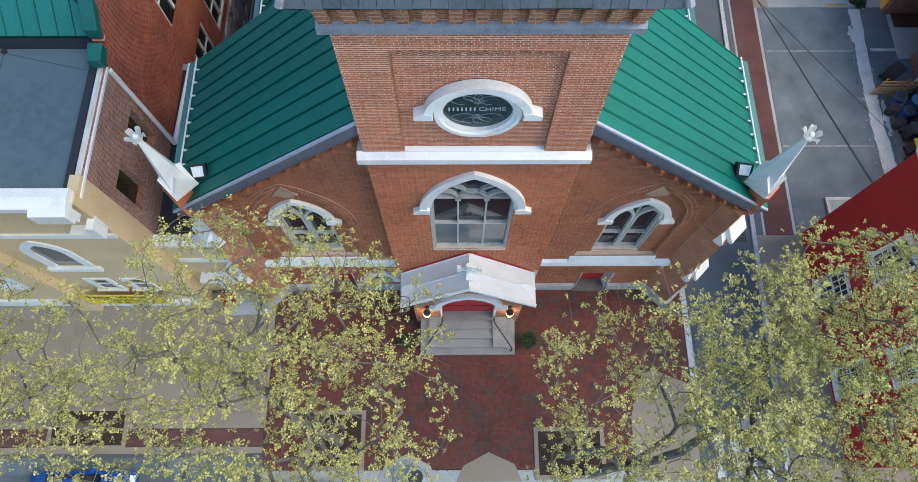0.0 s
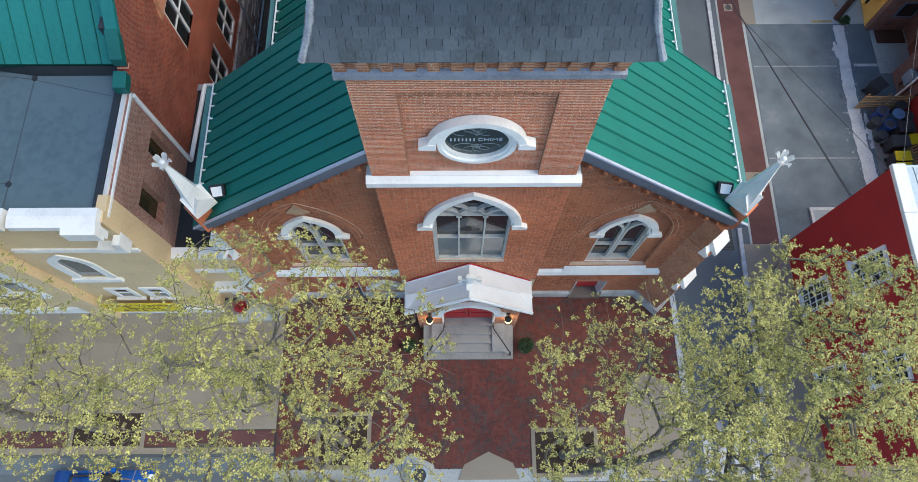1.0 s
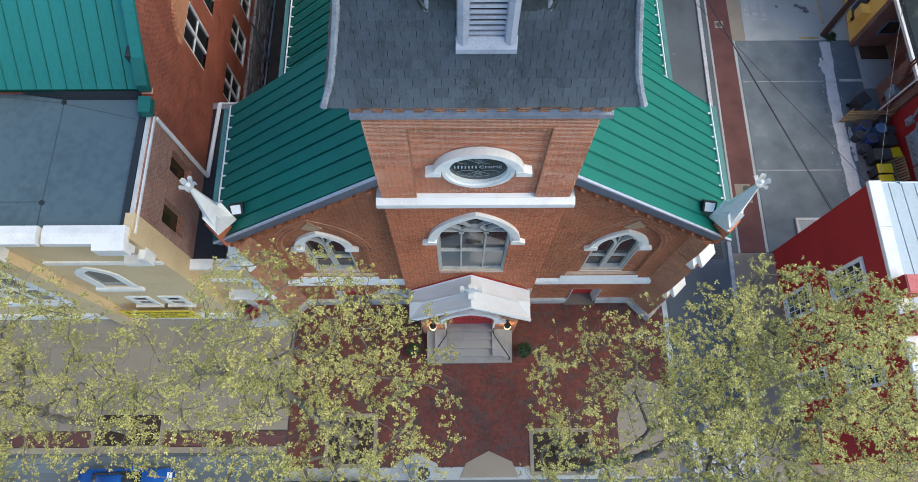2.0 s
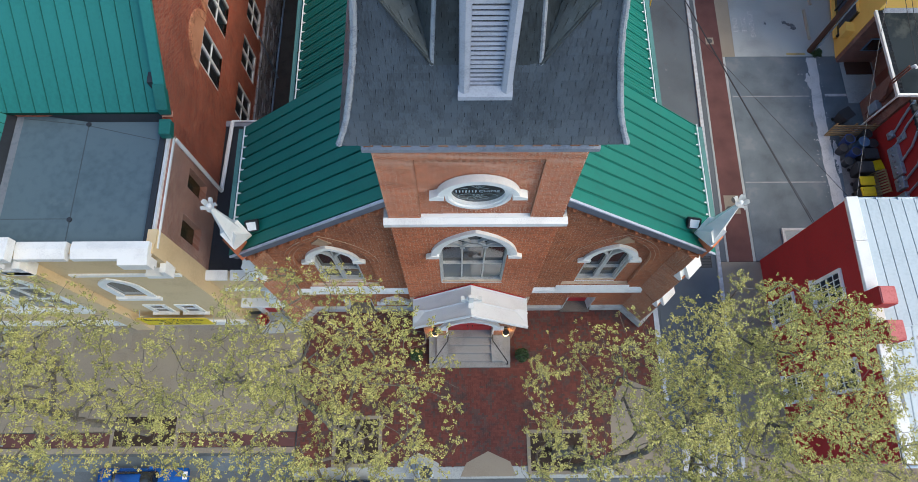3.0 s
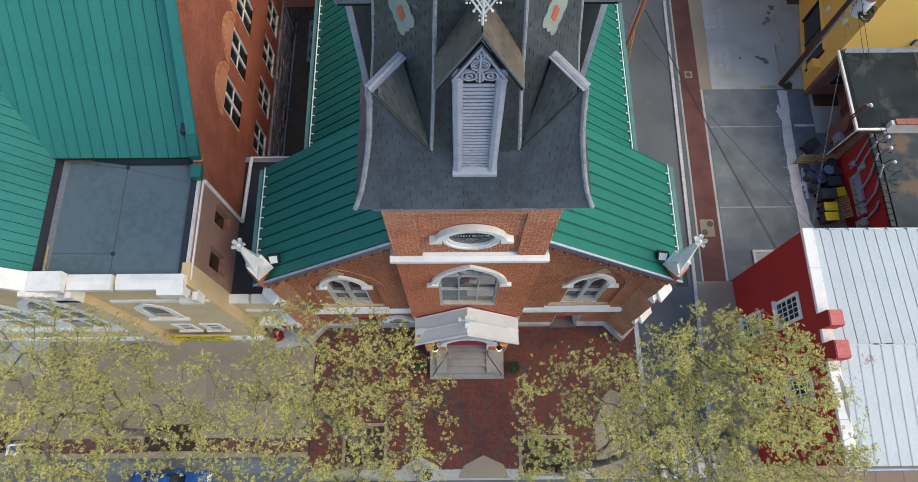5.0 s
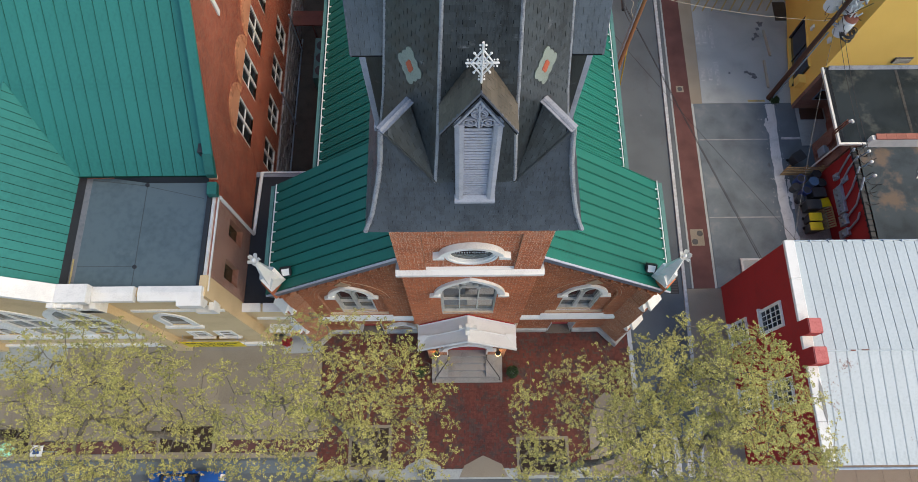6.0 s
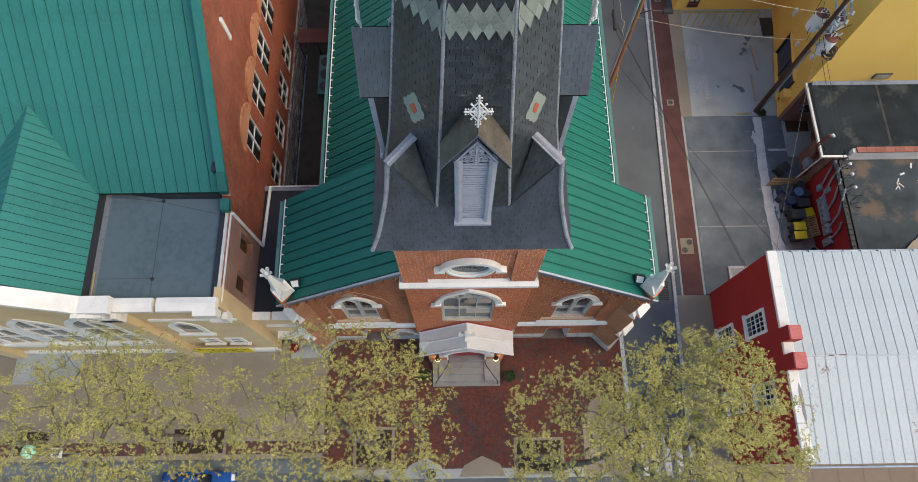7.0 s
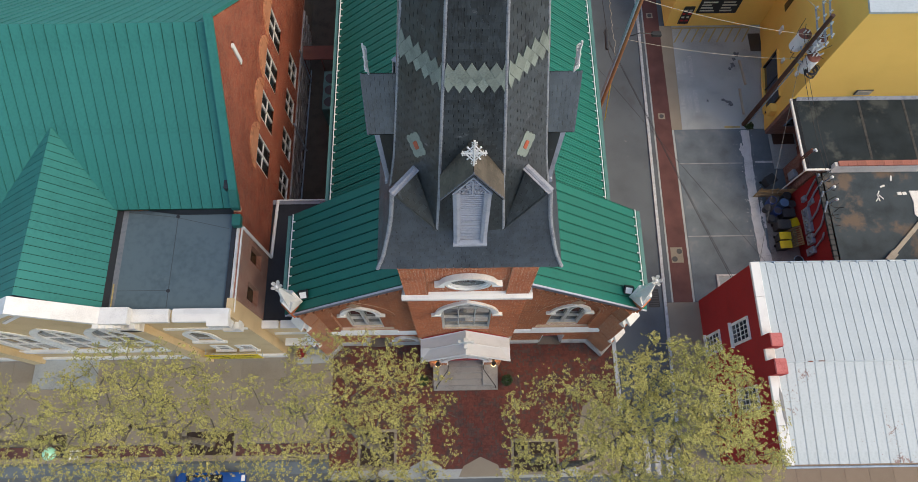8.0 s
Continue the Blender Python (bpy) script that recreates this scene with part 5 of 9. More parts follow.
def slate_rows(z0, z1, row, dist, spans, rot, width=0.30, seed=3, gap=0.009):
    """Slates on a face at the distance dist(z) from the spire's axis, turned by rot; corners and faces, a thin box each, lower edge proud."""
    rng = random.Random(seed)
    m = Matrix.Translation((0, AY, 0)) @ Matrix.Rotation(rot, 4, 'Z')
    out = []
    z, k = z0, 0
    while z < z1:
        d0, d1 = dist(z), dist(z + row * 1.25)
        low, high = spans(z + 0.01), spans(z + row * 1.25)
        if len(high) != len(low):
            high = low
        for (u0, u1), (h0, h1) in zip(low, high):
            x = math.floor(u0 / width) * width - (width / 2 if k % 2 else 0)
            while x < u1:
                a, b = max(x + gap / 2, u0), min(x + width - gap / 2, u1)
                if b - a > 0.03:
                    p = 0.034 + rng.uniform(-0.004, 0.006)
                    dz = rng.uniform(-0.012, 0.012)
                    out.append(((a + b) / 2, z, [m @ Vector(q) for q in ((a, -d0 - p, z + dz), (b, -d0 - p, z + dz), (min(max(b, h0), h1), -d1 - 0.012, z + row * 1.25), (min(max(a, h0), h1), -d1 - 0.012, z + row * 1.25), (a, -d0 - p + 0.022, z + dz), (b, -d0 - p + 0.022, z + dz))]))
                x += width
        z += row
        k += 1
    return out


def slate_mesh(name, slates, material, parent, pick=None):
    verts, faces, mats = [], [], []
    for x, z, q in slates:
        i = len(verts)
        verts += q
        faces += [(i, i + 1, i + 2, i + 3), (i, i + 4, i + 5, i + 1), (i, i + 3, i + 4), (i + 1, i + 5, i + 2)]
        mats += [pick(x, z) if pick else 0] * 4
    return bulk(name, verts, faces, material, parent, "stuff", "", mats)


def slate_triangle(tri, out, row=0.22, width=0.28):
    """Level rows of slates on a leaning triangle."""
    n = (tri[1] - tri[0]).cross(tri[2] - tri[0]).normalized()
    if n.z < 0:
        n = -n
    along = n.cross(Vector((0, 0, 1))).normalized()
    rng = random.Random(17)

    def cut(z):
        hits = []
        for p, q in ((tri[0], tri[1]), (tri[1], tri[2]), (tri[2], tri[0])):
            if (p.z - z) * (q.z - z) <= 0 and abs(p.z - q.z) > 1e-6:
                hits.append(p.lerp(q, (z - p.z) / (q.z - p.z)))
        hits.sort(key=lambda v: v.dot(along))
        return (hits[0], hits[-1]) if len(hits) > 1 else None
    z, k = min(p.z for p in tri) + 0.02, 0
    top = max(p.z for p in tri)
    while z < top - 0.05:
        low, high = cut(z), cut(min(z + row * 1.2, top - 0.01))
        if low and high:
            l0, l1, h0, h1 = low[0].dot(along), low[1].dot(along), high[0].dot(along), high[1].dot(along)
            e0, e1 = min(l0, h0), max(l1, h1)
            x = math.floor(e0 / width) * width - (width / 2 if k % 2 else 0)
            while x < e1:
                ua, ub = [min(max(v, h0), h1) for v in (x + 0.006, x + width - 0.006)]
                a, b = [min(max(v, l0), l1) for v in (x + 0.006, x + width - 0.006)]
                if max(b - a, ub - ua) > 0.02:
                    lift = 0.034 + rng.uniform(-0.004, 0.005)
                    q = [low[0] + along * (a - l0) + n * lift, low[0] + along * (b - l0) + n * lift, high[0] + along * (ub - h0) + n * 0.012, high[0] + along * (ua - h0) + n * 0.012, low[0] + along * (a - l0) + n * 0.012, low[0] + along * (b - l0) + n * 0.012]
                    out.append(((a + b) / 2, z, q))
                x += width
        z += row
        k += 1


def skirt_spans(z):
    w = skirt(z)
    if z < OCT0[1]:
        return [(-w, w)]
    f = (z - OCT0[1]) / (PROFILE[-1][1] - OCT0[1])
    e = OCT0[0] + (PROFILE[-1][0] - OCT0[0]) * f
    return [(-w, -e), (e, w)] if w - e > 0.04 else []


# bed under the slates
gablet_faces = []
bm = bmesh.new()
for k in range(4):
    m = Matrix.Translation((0, AY, 0)) @ Matrix.Rotation(math.pi / 2 * k, 4, 'Z')
    for (a, za), (b, zb) in zip(PROFILE, PROFILE[1:]):
        if zb <= 23.1:
            bm.faces.new([bm.verts.new(m @ Vector(p)) for p in ((-a, -a, za), (a, -a, za), (b, -b, zb), (-b, -b, zb))])
    for s in (-1, 1):
        o, h = Vector((s * OCT0[0], -2.78, 23.06)), Vector((s * 2.45, -2.45, 25.5))
        rin = Vector((s * 1.74, -1.74, 25.68))
        for (a, za), (b, zb) in zip(PROFILE[5:], PROFILE[6:]):
            ea, eb = [OCT0[0] + (PROFILE[-1][0] - OCT0[0]) * (z - OCT0[1]) / (PROFILE[-1][1] - OCT0[1]) for z in (za, zb)]
            bm.faces.new([bm.verts.new(m @ Vector(p)) for p in ((s * ea, -a, za), (s * a, -a, za), (s * b, -b, zb), (s * min(eb, b - 0.01), -b, zb))])
        gablet_faces.append([m @ p for p in (o, h, rin)])
        bm.faces.new([bm.verts.new(m @ p) for p in (o, h, rin)])
box(bm, -3.36, 3.36, AY - 3.36, AY + 3.36, 20.6, 20.75)
skirt_part = part("skirt", bm, SLATE_BED_SHADE, spire, "flared slate skirt roof")
bm = bmesh.new()
f8 = 1 / math.cos(math.pi / 8)
prev = None
for z in (22.5, 25.2, APEX_Z - 0.05):
    row = [bm.verts.new((octa(z) * f8 * math.sin(math.pi / 8 + math.pi / 4 * k), AY - octa(z) * f8 * math.cos(math.pi / 8 + math.pi / 4 * k), z)) for k in range(8)]
    if prev:
        for k in range(8):
            bm.faces.new((prev[k], prev[(k + 1) % 8], row[(k + 1) % 8], row[k]))
    prev = row
bm.faces.new(prev)
shaft = part("shaft", bm, SLATE_BED_SHADE, spire, "octagonal slate spire")


def pale_band(k, out):
    """Lozenge slates of the spire's pale band on one face, in three lapped rows."""
    m = Matrix.Translation((0, AY, 0)) @ Matrix.Rotation(math.pi / 4 * k, 4, 'Z')
    rng = random.Random(60 + k)
    hw, hh = 0.142, 0.27
    for r in range(3):
        zc = 30.64 + 0.25 * r
        x = -1.5 + (hw if r % 2 else 0)
        while x < 1.5:
            pts = []
            for u, v, lift in ((-hw, 0, 0.062), (0, -hh, 0.074), (hw, 0, 0.062), (0, hh, 0.05)):
                z = zc + v * 0.98 + rng.uniform(-0.01, 0.01)
                w = octa(z) * OCT_S - 0.03
                pts.append((min(max(x + u * 0.91, -w), w), -octa(z) - lift + 0.004 * r, z))
            if pts[2][0] - pts[0][0] > 0.04:
                out.append([m @ Vector(p) for p in pts] + [m @ Vector((p[0], p[1] + 0.02, p[2])) for p in pts])
            x += 2 * hw


for k in range(4):
    rows = slate_rows(20.74, 25.3, 0.235, skirt, skirt_spans, math.pi / 2 * k, 0.30, 3 + k)
    if k == 0:
        near = [r for r in rows if r[1] < 23.1][:260]
        rows = [r for r in rows if r not in near]
        for x, z, q in near:
            me = bpy.data.meshes.new("slate")
            me.from_pydata(q, [], [(0, 1, 2, 3), (0, 4, 5, 1), (0, 3, 4), (1, 5, 2)])
            me.materials.append(SLATE_ONE)
            piece("slate", me, skirt_part, Matrix())
    slate_mesh("slate", rows, SLATE_SKIRT, skirt_part)
rows = []
for tri in gablet_faces:
    slate_triangle(tri, rows)
slate_mesh("slate", rows, SLATE, skirt_part)
for k in range(8):
    def spans(z, k=k):
        w = octa(z) * OCT_S
        return [(-w + 0.03, w - 0.03)] if w > 0.06 else []
    rows = slate_rows(22.86, 46.0, 0.2, octa, spans, math.pi / 4 * k, 0.26, 30 + k)
    slate_mesh("slate", rows, SLATE, shaft)
    band = []
    pale_band(k, band)
    bulk("lozenge_slate", [p for q in band for p in q], [tuple(8 * i + j for j in c) for i in range(len(band)) for c in ((0, 1, 2, 3), (0, 4, 5, 1), (1, 5, 6, 2), (2, 6, 7, 3), (3, 7, 4, 0))], SLATE_PALE, shaft, "stuff", "pale green lozenge slates")
    # pale and red figure on the diagonal faces
    if k % 2:
        m = Matrix.Translation((0, AY, 0)) @ Matrix.Rotation(math.pi / 4 * k, 4, 'Z')
        for mt, w, h, lobe, d in ((SLATE_PALE, 0.39, 0.66, 0.045, 0.05), (SLATE_RED, 0.12, 0.22, 0.025, 0.058)):
            corners = [(0, h), (w, 0), (0, -h), (-w, 0)]
            pts = []
            for (ua, va), (ub, vb) in zip(corners, corners[1:] + corners[:1]):
                out = Vector((va - vb, ub - ua)).normalized() * (1 if (ua + ub) * (va - vb) > 0 else -1)
                for i in range(15):
                    f = i / 15
                    g = lobe * abs(math.sin(3 * math.pi * f))
                    pts.append((ua + (ub - ua) * f + out.x * g, va + (vb - va) * f + out.y * g))
            bm = bmesh.new()
            slab(bm, [m @ Vector((u - 0.02, -octa(27.06 + v) - d, 27.06 + v)) for u, v in reversed(pts)], 0.02, m.to_3x3() @ Vector((0, -1, 0)))
            part("slate_figure", bm, mt, spire, "pale scalloped slate lozenge with a red centre")
# metal cappings on the octagon's edges, the skirt's hips and the corner gablets
for k in range(8):
    a = math.pi / 8 + math.pi / 4 * k
    bm = bmesh.new()
    f = 1 / math.cos(math.pi / 8)
    sweep(bm, [(octa(z) * f * math.sin(a), AY - octa(z) * f * math.cos(a), z) for z in (23.05, 25.2, APEX_Z - 0.3)], [0.055, 0.052, 0.03])
    part("edge_capping", bm, CAP_METAL, spire, "pale grey metal capping")
for k in range(4):
    m = Matrix.Translation((0, AY, 0)) @ Matrix.Rotation(math.pi / 2 * k, 4, 'Z')
    bm = bmesh.new()
    pts = [m @ Vector((-d - 0.02, -d - 0.02, z + 0.03)) for d, z in PROFILE]
    line, rad = [], []
    for p, q in zip(pts, pts[1:]):
        c = max(1, round((q - p).length / 0.28))
        for i in range(c):
            line += [p.lerp(q, i / c), p.lerp(q, (i + 0.97) / c)]
            rad += [0.08, 0.066]
    sweep(bm, line, rad)
    part("hip_capping", bm, CAP_METAL, spire, "pale grey rolled metal hip capping")
    bm = bmesh.new()
    rod(bm, m @ Vector((-2.47, -2.47, 25.52)), m @ Vector((-1.70, -1.70, 25.72)), 0.085)
    box(bm, -0.13, 0.13, -0.02, 1.1, -0.02, 0.02, Matrix.Translation(m @ Vector((-2.47, -2.47, 25.55))) @ Matrix.Rotation(math.pi / 2 * k - radians(45), 4, 'Z') @ Matrix.Rotation(radians(10), 4, 'X'))
    part("gablet_capping", bm, GREY_METAL, spire, "grey metal ridge capping")
    for s in (-1, 1):
        bm = bmesh.new()
        rod(bm, m @ Vector((s * OCT0[0], -2.80, 23.08)), m @ Vector((s * 2.43, -2.48, 25.5)), 0.035, None, 6)
        part("valley_slate", bm, SLATE, spire)


def dormer(rot):
    """A tall gabled louvre dormer on one side of the spire."""
    m = Matrix.Translation((0, AY, 0)) @ Matrix.Rotation(rot, 4, 'Z')
    ob = new("dormer")
    ob.parent = spire
    tagged(ob, "tall narrow gabled dormer with pale louvres and iron cross")
    yf = -3.02
    bm = bmesh.new()
    for s in (-1, 1):
        prism(bm, [(s * 0.34, yf + 0.05), (s * 0.58, yf + 0.05), (s * 0.58, yf + 0.16), (s * 0.34, yf + 0.16)], 22.2, 27.0, "z", m)
        prism(bm, [(s * 0.36, yf), (s * 0.46, yf - 0.03), (s * 0.56, yf), (s * 0.56, yf + 0.1), (s * 0.36, yf + 0.1)], 22.2, 26.75, "z", m)
    prism(bm, [(-0.58, 27.0), (0.58, 27.0), (0, 27.95)], yf + 0.12, -1.9, "y", m)
    prism(bm, [(yf - 0.06, 22.12), (-2.6, 22.12), (-2.6, 22.5), (yf + 0.06, 22.5), (yf - 0.06, 22.26)], -0.6, 0.6, "x", m)
    part("surround", bm, LOUVRE, ob, "lavender-grey panelled surround")
    for s in (-1, 1):
        bm = bmesh.new()
        prism(bm, [(s * 0.36, yf + 0.16), (s * 0.575, yf + 0.16), (s * 0.575, -1.9), (s * 0.36, -1.9)], 22.2, 27.0, "z", m)
        part("cheek", bm, SLATE, ob, "slate-hung dormer cheek")
    for i in range(26):
        bm = bmesh.new()
        z = 22.55 + 0.152 * i
        prism(bm, [(yf + 0.07, z), (yf + 0.1, z), (yf + 0.112, z + 0.072), (yf + 0.088, z + 0.072)], -0.34, 0.34, "x", m)
        part("louvre_slat", bm, LOUVRE, ob)
    # Dark sheet that stands in for the shade between and behind the slats.
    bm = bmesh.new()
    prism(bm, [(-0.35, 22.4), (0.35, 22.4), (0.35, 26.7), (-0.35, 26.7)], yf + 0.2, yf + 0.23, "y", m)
    part("louvre_backing", bm, SLATE_BED_SHADE, ob, "dark sheet for the shade behind the louvres")
    # pierced gable board: a dark sheet paints the shade behind its tracery
    bm = bmesh.new()
    prism(bm, [(-0.36, 26.5), (0.36, 26.5), (0.56, 26.9), (0.0, 27.85), (-0.56, 26.9)], yf + 0.085, yf + 0.12, "y", m)
    part("gable_board", bm, SLATE_BED_SHADE, ob, "dark sheet for the shade behind the tracery")
    bm = bmesh.new()
    for x, z, r, w in ((0, 27.22, 0.2, 0.035), (0, 27.30, 0.075, 0.028), (0, 27.14, 0.075, 0.028), (-0.08, 27.22, 0.075, 0.028), (0.08, 27.22, 0.075, 0.028),
                       (-0.22, 26.84, 0.17, 0.035), (0.22, 26.84, 0.17, 0.035), (-0.22, 26.84, 0.08, 0.028), (0.22, 26.84, 0.08, 0.028), (0, 27.52, 0.09, 0.03),
                       (0, 26.72, 0.09, 0.03), (-0.4, 26.72, 0.07, 0.028), (0.4, 26.72, 0.07, 0.028), (0, 26.95, 0.07, 0.028)):
        c = [(2 * math.pi * q / 16) for q in range(16)]
        ring(bm, [(x + (r - w) * math.cos(q), z + (r - w) * math.sin(q)) for q in c], [(x + r * math.cos(q), z + r * math.sin(q)) for q in c], yf + 0.0, yf + 0.08, lambda a, b, d: m @ Vector((a, b, d)), True)
    prism(bm, [(-0.022, 26.62), (0.022, 26.62), (0.022, 27.6), (-0.022, 27.6)], yf - 0.012, yf + 0.06, "y", m)
    for s in (-1, 1):
        prism(bm, [(s * 0.56, 26.62), (s * 0.6, 26.68), (0, 27.84), (0, 27.72)], yf - 0.006, yf + 0.07, "y", m)
    part("gable_tracery", bm, LOUVRE, ob, "pale pierced quatrefoil tracery")
    for s in (-1, 1):
        bm = bmesh.new()
        p, q = (s * 0.92, 26.55), (0, 28.35)
        d = Vector((q[0] - p[0], q[1] - p[1])).normalized()
        nx, nz = (d.y * s, -d.x * s) if s > 0 else (-d.y * -s, d.x * -s)
        prism(bm, [p, q, (q[0], q[1] - 0.16), (p[0] - s * 0.02, p[1] - 0.12)], yf - 0.1, -1.7, "y", m)
        part("dormer_roof", bm, SLATE_BED_SHADE, ob, "slate dormer roof")
        # slates of the dormer roof; the front dormer's have warm sunlight in their colour
        verts, faces = [], []
        length = math.hypot(0.92, 1.8)
        rng = random.Random(9)
        rowh = 0.2
        for r in range(10):
            u0, u1 = r * rowh, min((r + 1) * rowh, length)
            x = yf - 0.12 - (0.13 if r % 2 else 0)
            while x < -1.75:
                a, b = max(x + 0.004, yf - 0.12), min(x + 0.256, -1.75)
                if b - a > 0.02:
                    i = len(verts)
                    lift = 0.03 + rng.uniform(0, 0.006)
                    nn = Vector((s * 1.8, 0, 0.92)).normalized()
                    e = Vector((s * 0.92, 0, 26.55))
                    up = Vector((-s * 0.92, 0, 1.8)).normalized()
                    for yy, uu, lf in ((a, u0, lift), (b, u0, lift), (b, u1 + 0.04, 0.012), (a, u1 + 0.04, 0.012), (a, u0, 0.0), (b, u0, 0.0)):
                        w = e + up * min(uu, length) + nn * lf
                        verts.append(m @ Vector((w.x, yy, w.z)))
                    faces += [(i, i + 1, i + 2, i + 3), (i, i + 4, i + 5, i + 1), (i, i + 3, i + 4), (i + 1, i + 5, i + 2)]
                x += 0.26
        bulk("slate", verts, faces, SLATE_SKIRT if rot else SLATE_SUNLIT, ob, "stuff")
        bm = bmesh.new()
        prism(bm, [(s * 0.94, 26.5), (s * 0.94, 26.58), (0, 28.38), (0, 28.28)], yf - 0.13, yf - 0.08, "y", m)
        part("bargeboard", bm, FASCIA, ob)
    # iron cross
    bm = bmesh.new()
    o = Vector((0, yf + 0.12, 29.05))
    k = 0.62

    def flat(p):
        return Vector((p[0] * 0.44, p[1], p[2] * 0.86))

    def bar(a, b, r):
        rod(bm, m @ (o + flat(a)), m @ (o + flat(b)), r, None, 6)
    bar((0, 0, -0.9), (0, 0, k + 0.16), 0.03)
    bar((-k - 0.12, 0, 0), (k + 0.12, 0, 0), 0.028)
    for a in range(4):
        q = math.pi / 2 * a
        d, e = (math.cos(q), math.sin(q)), (-math.sin(q), math.cos(q))
        for f0, f1 in ((0.52, 0.0), (0.3, 0.0)):
            bar((d[0] * f0, 0, d[1] * f0), (e[0] * f0, 0, e[1] * f0), 0.022)
        bar((0, 0, 0), ((d[0] + e[0]) * 0.36, 0, (d[1] + e[1]) * 0.36), 0.02)
        for f, r in ((0.74, 0.026), (0.6, 0.02)):
            for t in (-1, 0, 1):
                c = (d[0] * (f - 0.06 * abs(t)) + e[0] * 0.13 * t, 0, d[1] * (f - 0.06 * abs(t)) + e[1] * 0.13 * t)
                bmesh.ops.create_icosphere(bm, subdivisions=1, radius=r, matrix=Matrix.Translation(m @ (o + flat(c))))
        bmesh.ops.create_icosphere(bm, subdivisions=1, radius=0.032, matrix=Matrix.Translation(m @ (o + flat(((d[0] + e[0]) * 0.38, 0, (d[1] + e[1]) * 0.38)))))
    part("cross", bm, IRON, ob, "ornate white iron cross")


for k in range(4):
    dormer(math.pi / 2 * k)


# ---- porch and steps ----
porch = thing("porch", "brick entrance porch with white metal gable roof and red doors", "porch")
PF = -2.32
DY = PF + 0.3


def porch_spans(z):
    hi = min(2.28, (6.05 - z) / 0.93)
    if hi <= 0:
        return []
    return minus([(-hi, hi)], [(-arch_w(z, 1.12, 3.1, 4.55) + 0.03, arch_w(z, 1.12, 3.1, 4.55) + 0.03)] if z < 4.55 else [])


bm = bmesh.new()
wall_layers(bm, 0, 6.0, 0.1354, porch_spans, PF, PF + 0.35)
for s in (-1, 1):
    box(bm, s * 1.95, s * 2.28, PF + 0.35, TY, 0, 3.9)
part("front_wall", bm, BRICK_FAR, porch, "red brick porch wall")
bm = bmesh.new()
for s in (-1, 1):
    for y0, y1, d in ((-2.53, TY - 0.02, 0.0),):
        slab(bm, [(0, y0, 6.32), (s * 2.76, y0, 3.76), (s * 2.76, y1, 3.76), (0, y1, 6.32)], 0.1)
roof = part("roof", bm, WHITE_METAL, porch, "white painted metal roof")
for s in (-1, 1):
    for y in (-2.5, -1.83, -1.14):
        bm = bmesh.new()
        rod(bm, (0, y, 6.34), (s * 2.76, y, 3.78), 0.042, None, 6)
        part("roof_rib", bm, WHITE_METAL, porch)
    bm = bmesh.new()
    slab(bm, [(s * 2.7, -2.4, 3.84), (s * 2.7, -1.75, 4.06), (s * 2.05, -1.75, 4.45)], 0.03)
    slab(bm, [(s * 2.7, -1.76, 4.04), (s * 2.7, -1.72, 3.80), (s * 2.05, -1.72, 4.42), (s * 2.05, -1.76, 4.46)], 0.02)
    part("snow_diverter", bm, WHITE_METAL, porch)
    bm = bmesh.new()
    prism(bm, [(s * 2.76, 3.76), (0, 6.32), (0, 6.14), (s * 2.76, 3.58)], -2.56, -2.5, "y")
    part("bargeboard", bm, WHITE, porch)
    bm = bmesh.new()
    prism(bm, [(s * 2.7, 3.84), (0, 6.36), (0, 6.46), (s * 2.7, 3.94)], TY - 0.06, TY - 0.02, "y")
    part("wall_flashing", bm, RED_DOOR, porch, "dark red flashing line")
bm = bmesh.new()
box(bm, -0.09, 0.09, -1.98, -1.8, 6.3, 6.75)
box(bm, -0.42, 0.42, -1.94, -1.84, 6.72, 6.86)
for s in (-1, 1):
    prism(bm, [(s * 0.30, 6.62), (s * 0.46, 6.62), (s * 0.46, 6.98), (s * 0.30, 6.98)], -1.97, -1.81, "y")
box(bm, -0.1, 0.1, -1.97, -1.81, 6.75, 7.25)
box(bm, -0.12, 0.12, -2.2, -1.6, 6.3, 6.42)
for k in range(20):
    a, b = 2 * math.pi * k / 20, 2 * math.pi * (k + 1) / 20
    rod(bm, (0.27 * math.cos(a), -1.89, 6.8 + 0.27 * math.sin(a)), (0.27 * math.cos(b), -1.89, 6.8 + 0.27 * math.sin(b)), 0.04, None, 6)
part("ridge_cross", bm, WHITE, porch, "small white ringed cross")
bm = bmesh.new()
ring(bm, arch_line(0.03, 1.12, 3.1, 4.55, 0.85), arch_line(0.03, 1.2, 3.1, 4.65, 0.85), PF - 0.02, PF + 0.4)
ring(bm, arch_line(0.03, 1.16, 3.1, 4.6), arch_line(0.03, 1.44, 3.1, 4.95), PF - 0.16, PF + 0.05)
for s in (-1, 1):
    prism(bm, [(0.03 + s * 1.16, 2.9), (0.03 + s * 1.64, 2.9), (0.03 + s * 1.64, 3.08), (0.03 + s * 1.42, 3.22), (0.03 + s * 1.16, 3.22)], PF - 0.17, PF + 0.05, "y")
part("arch_trim", bm, WHITE, porch, "white painted arch trim")
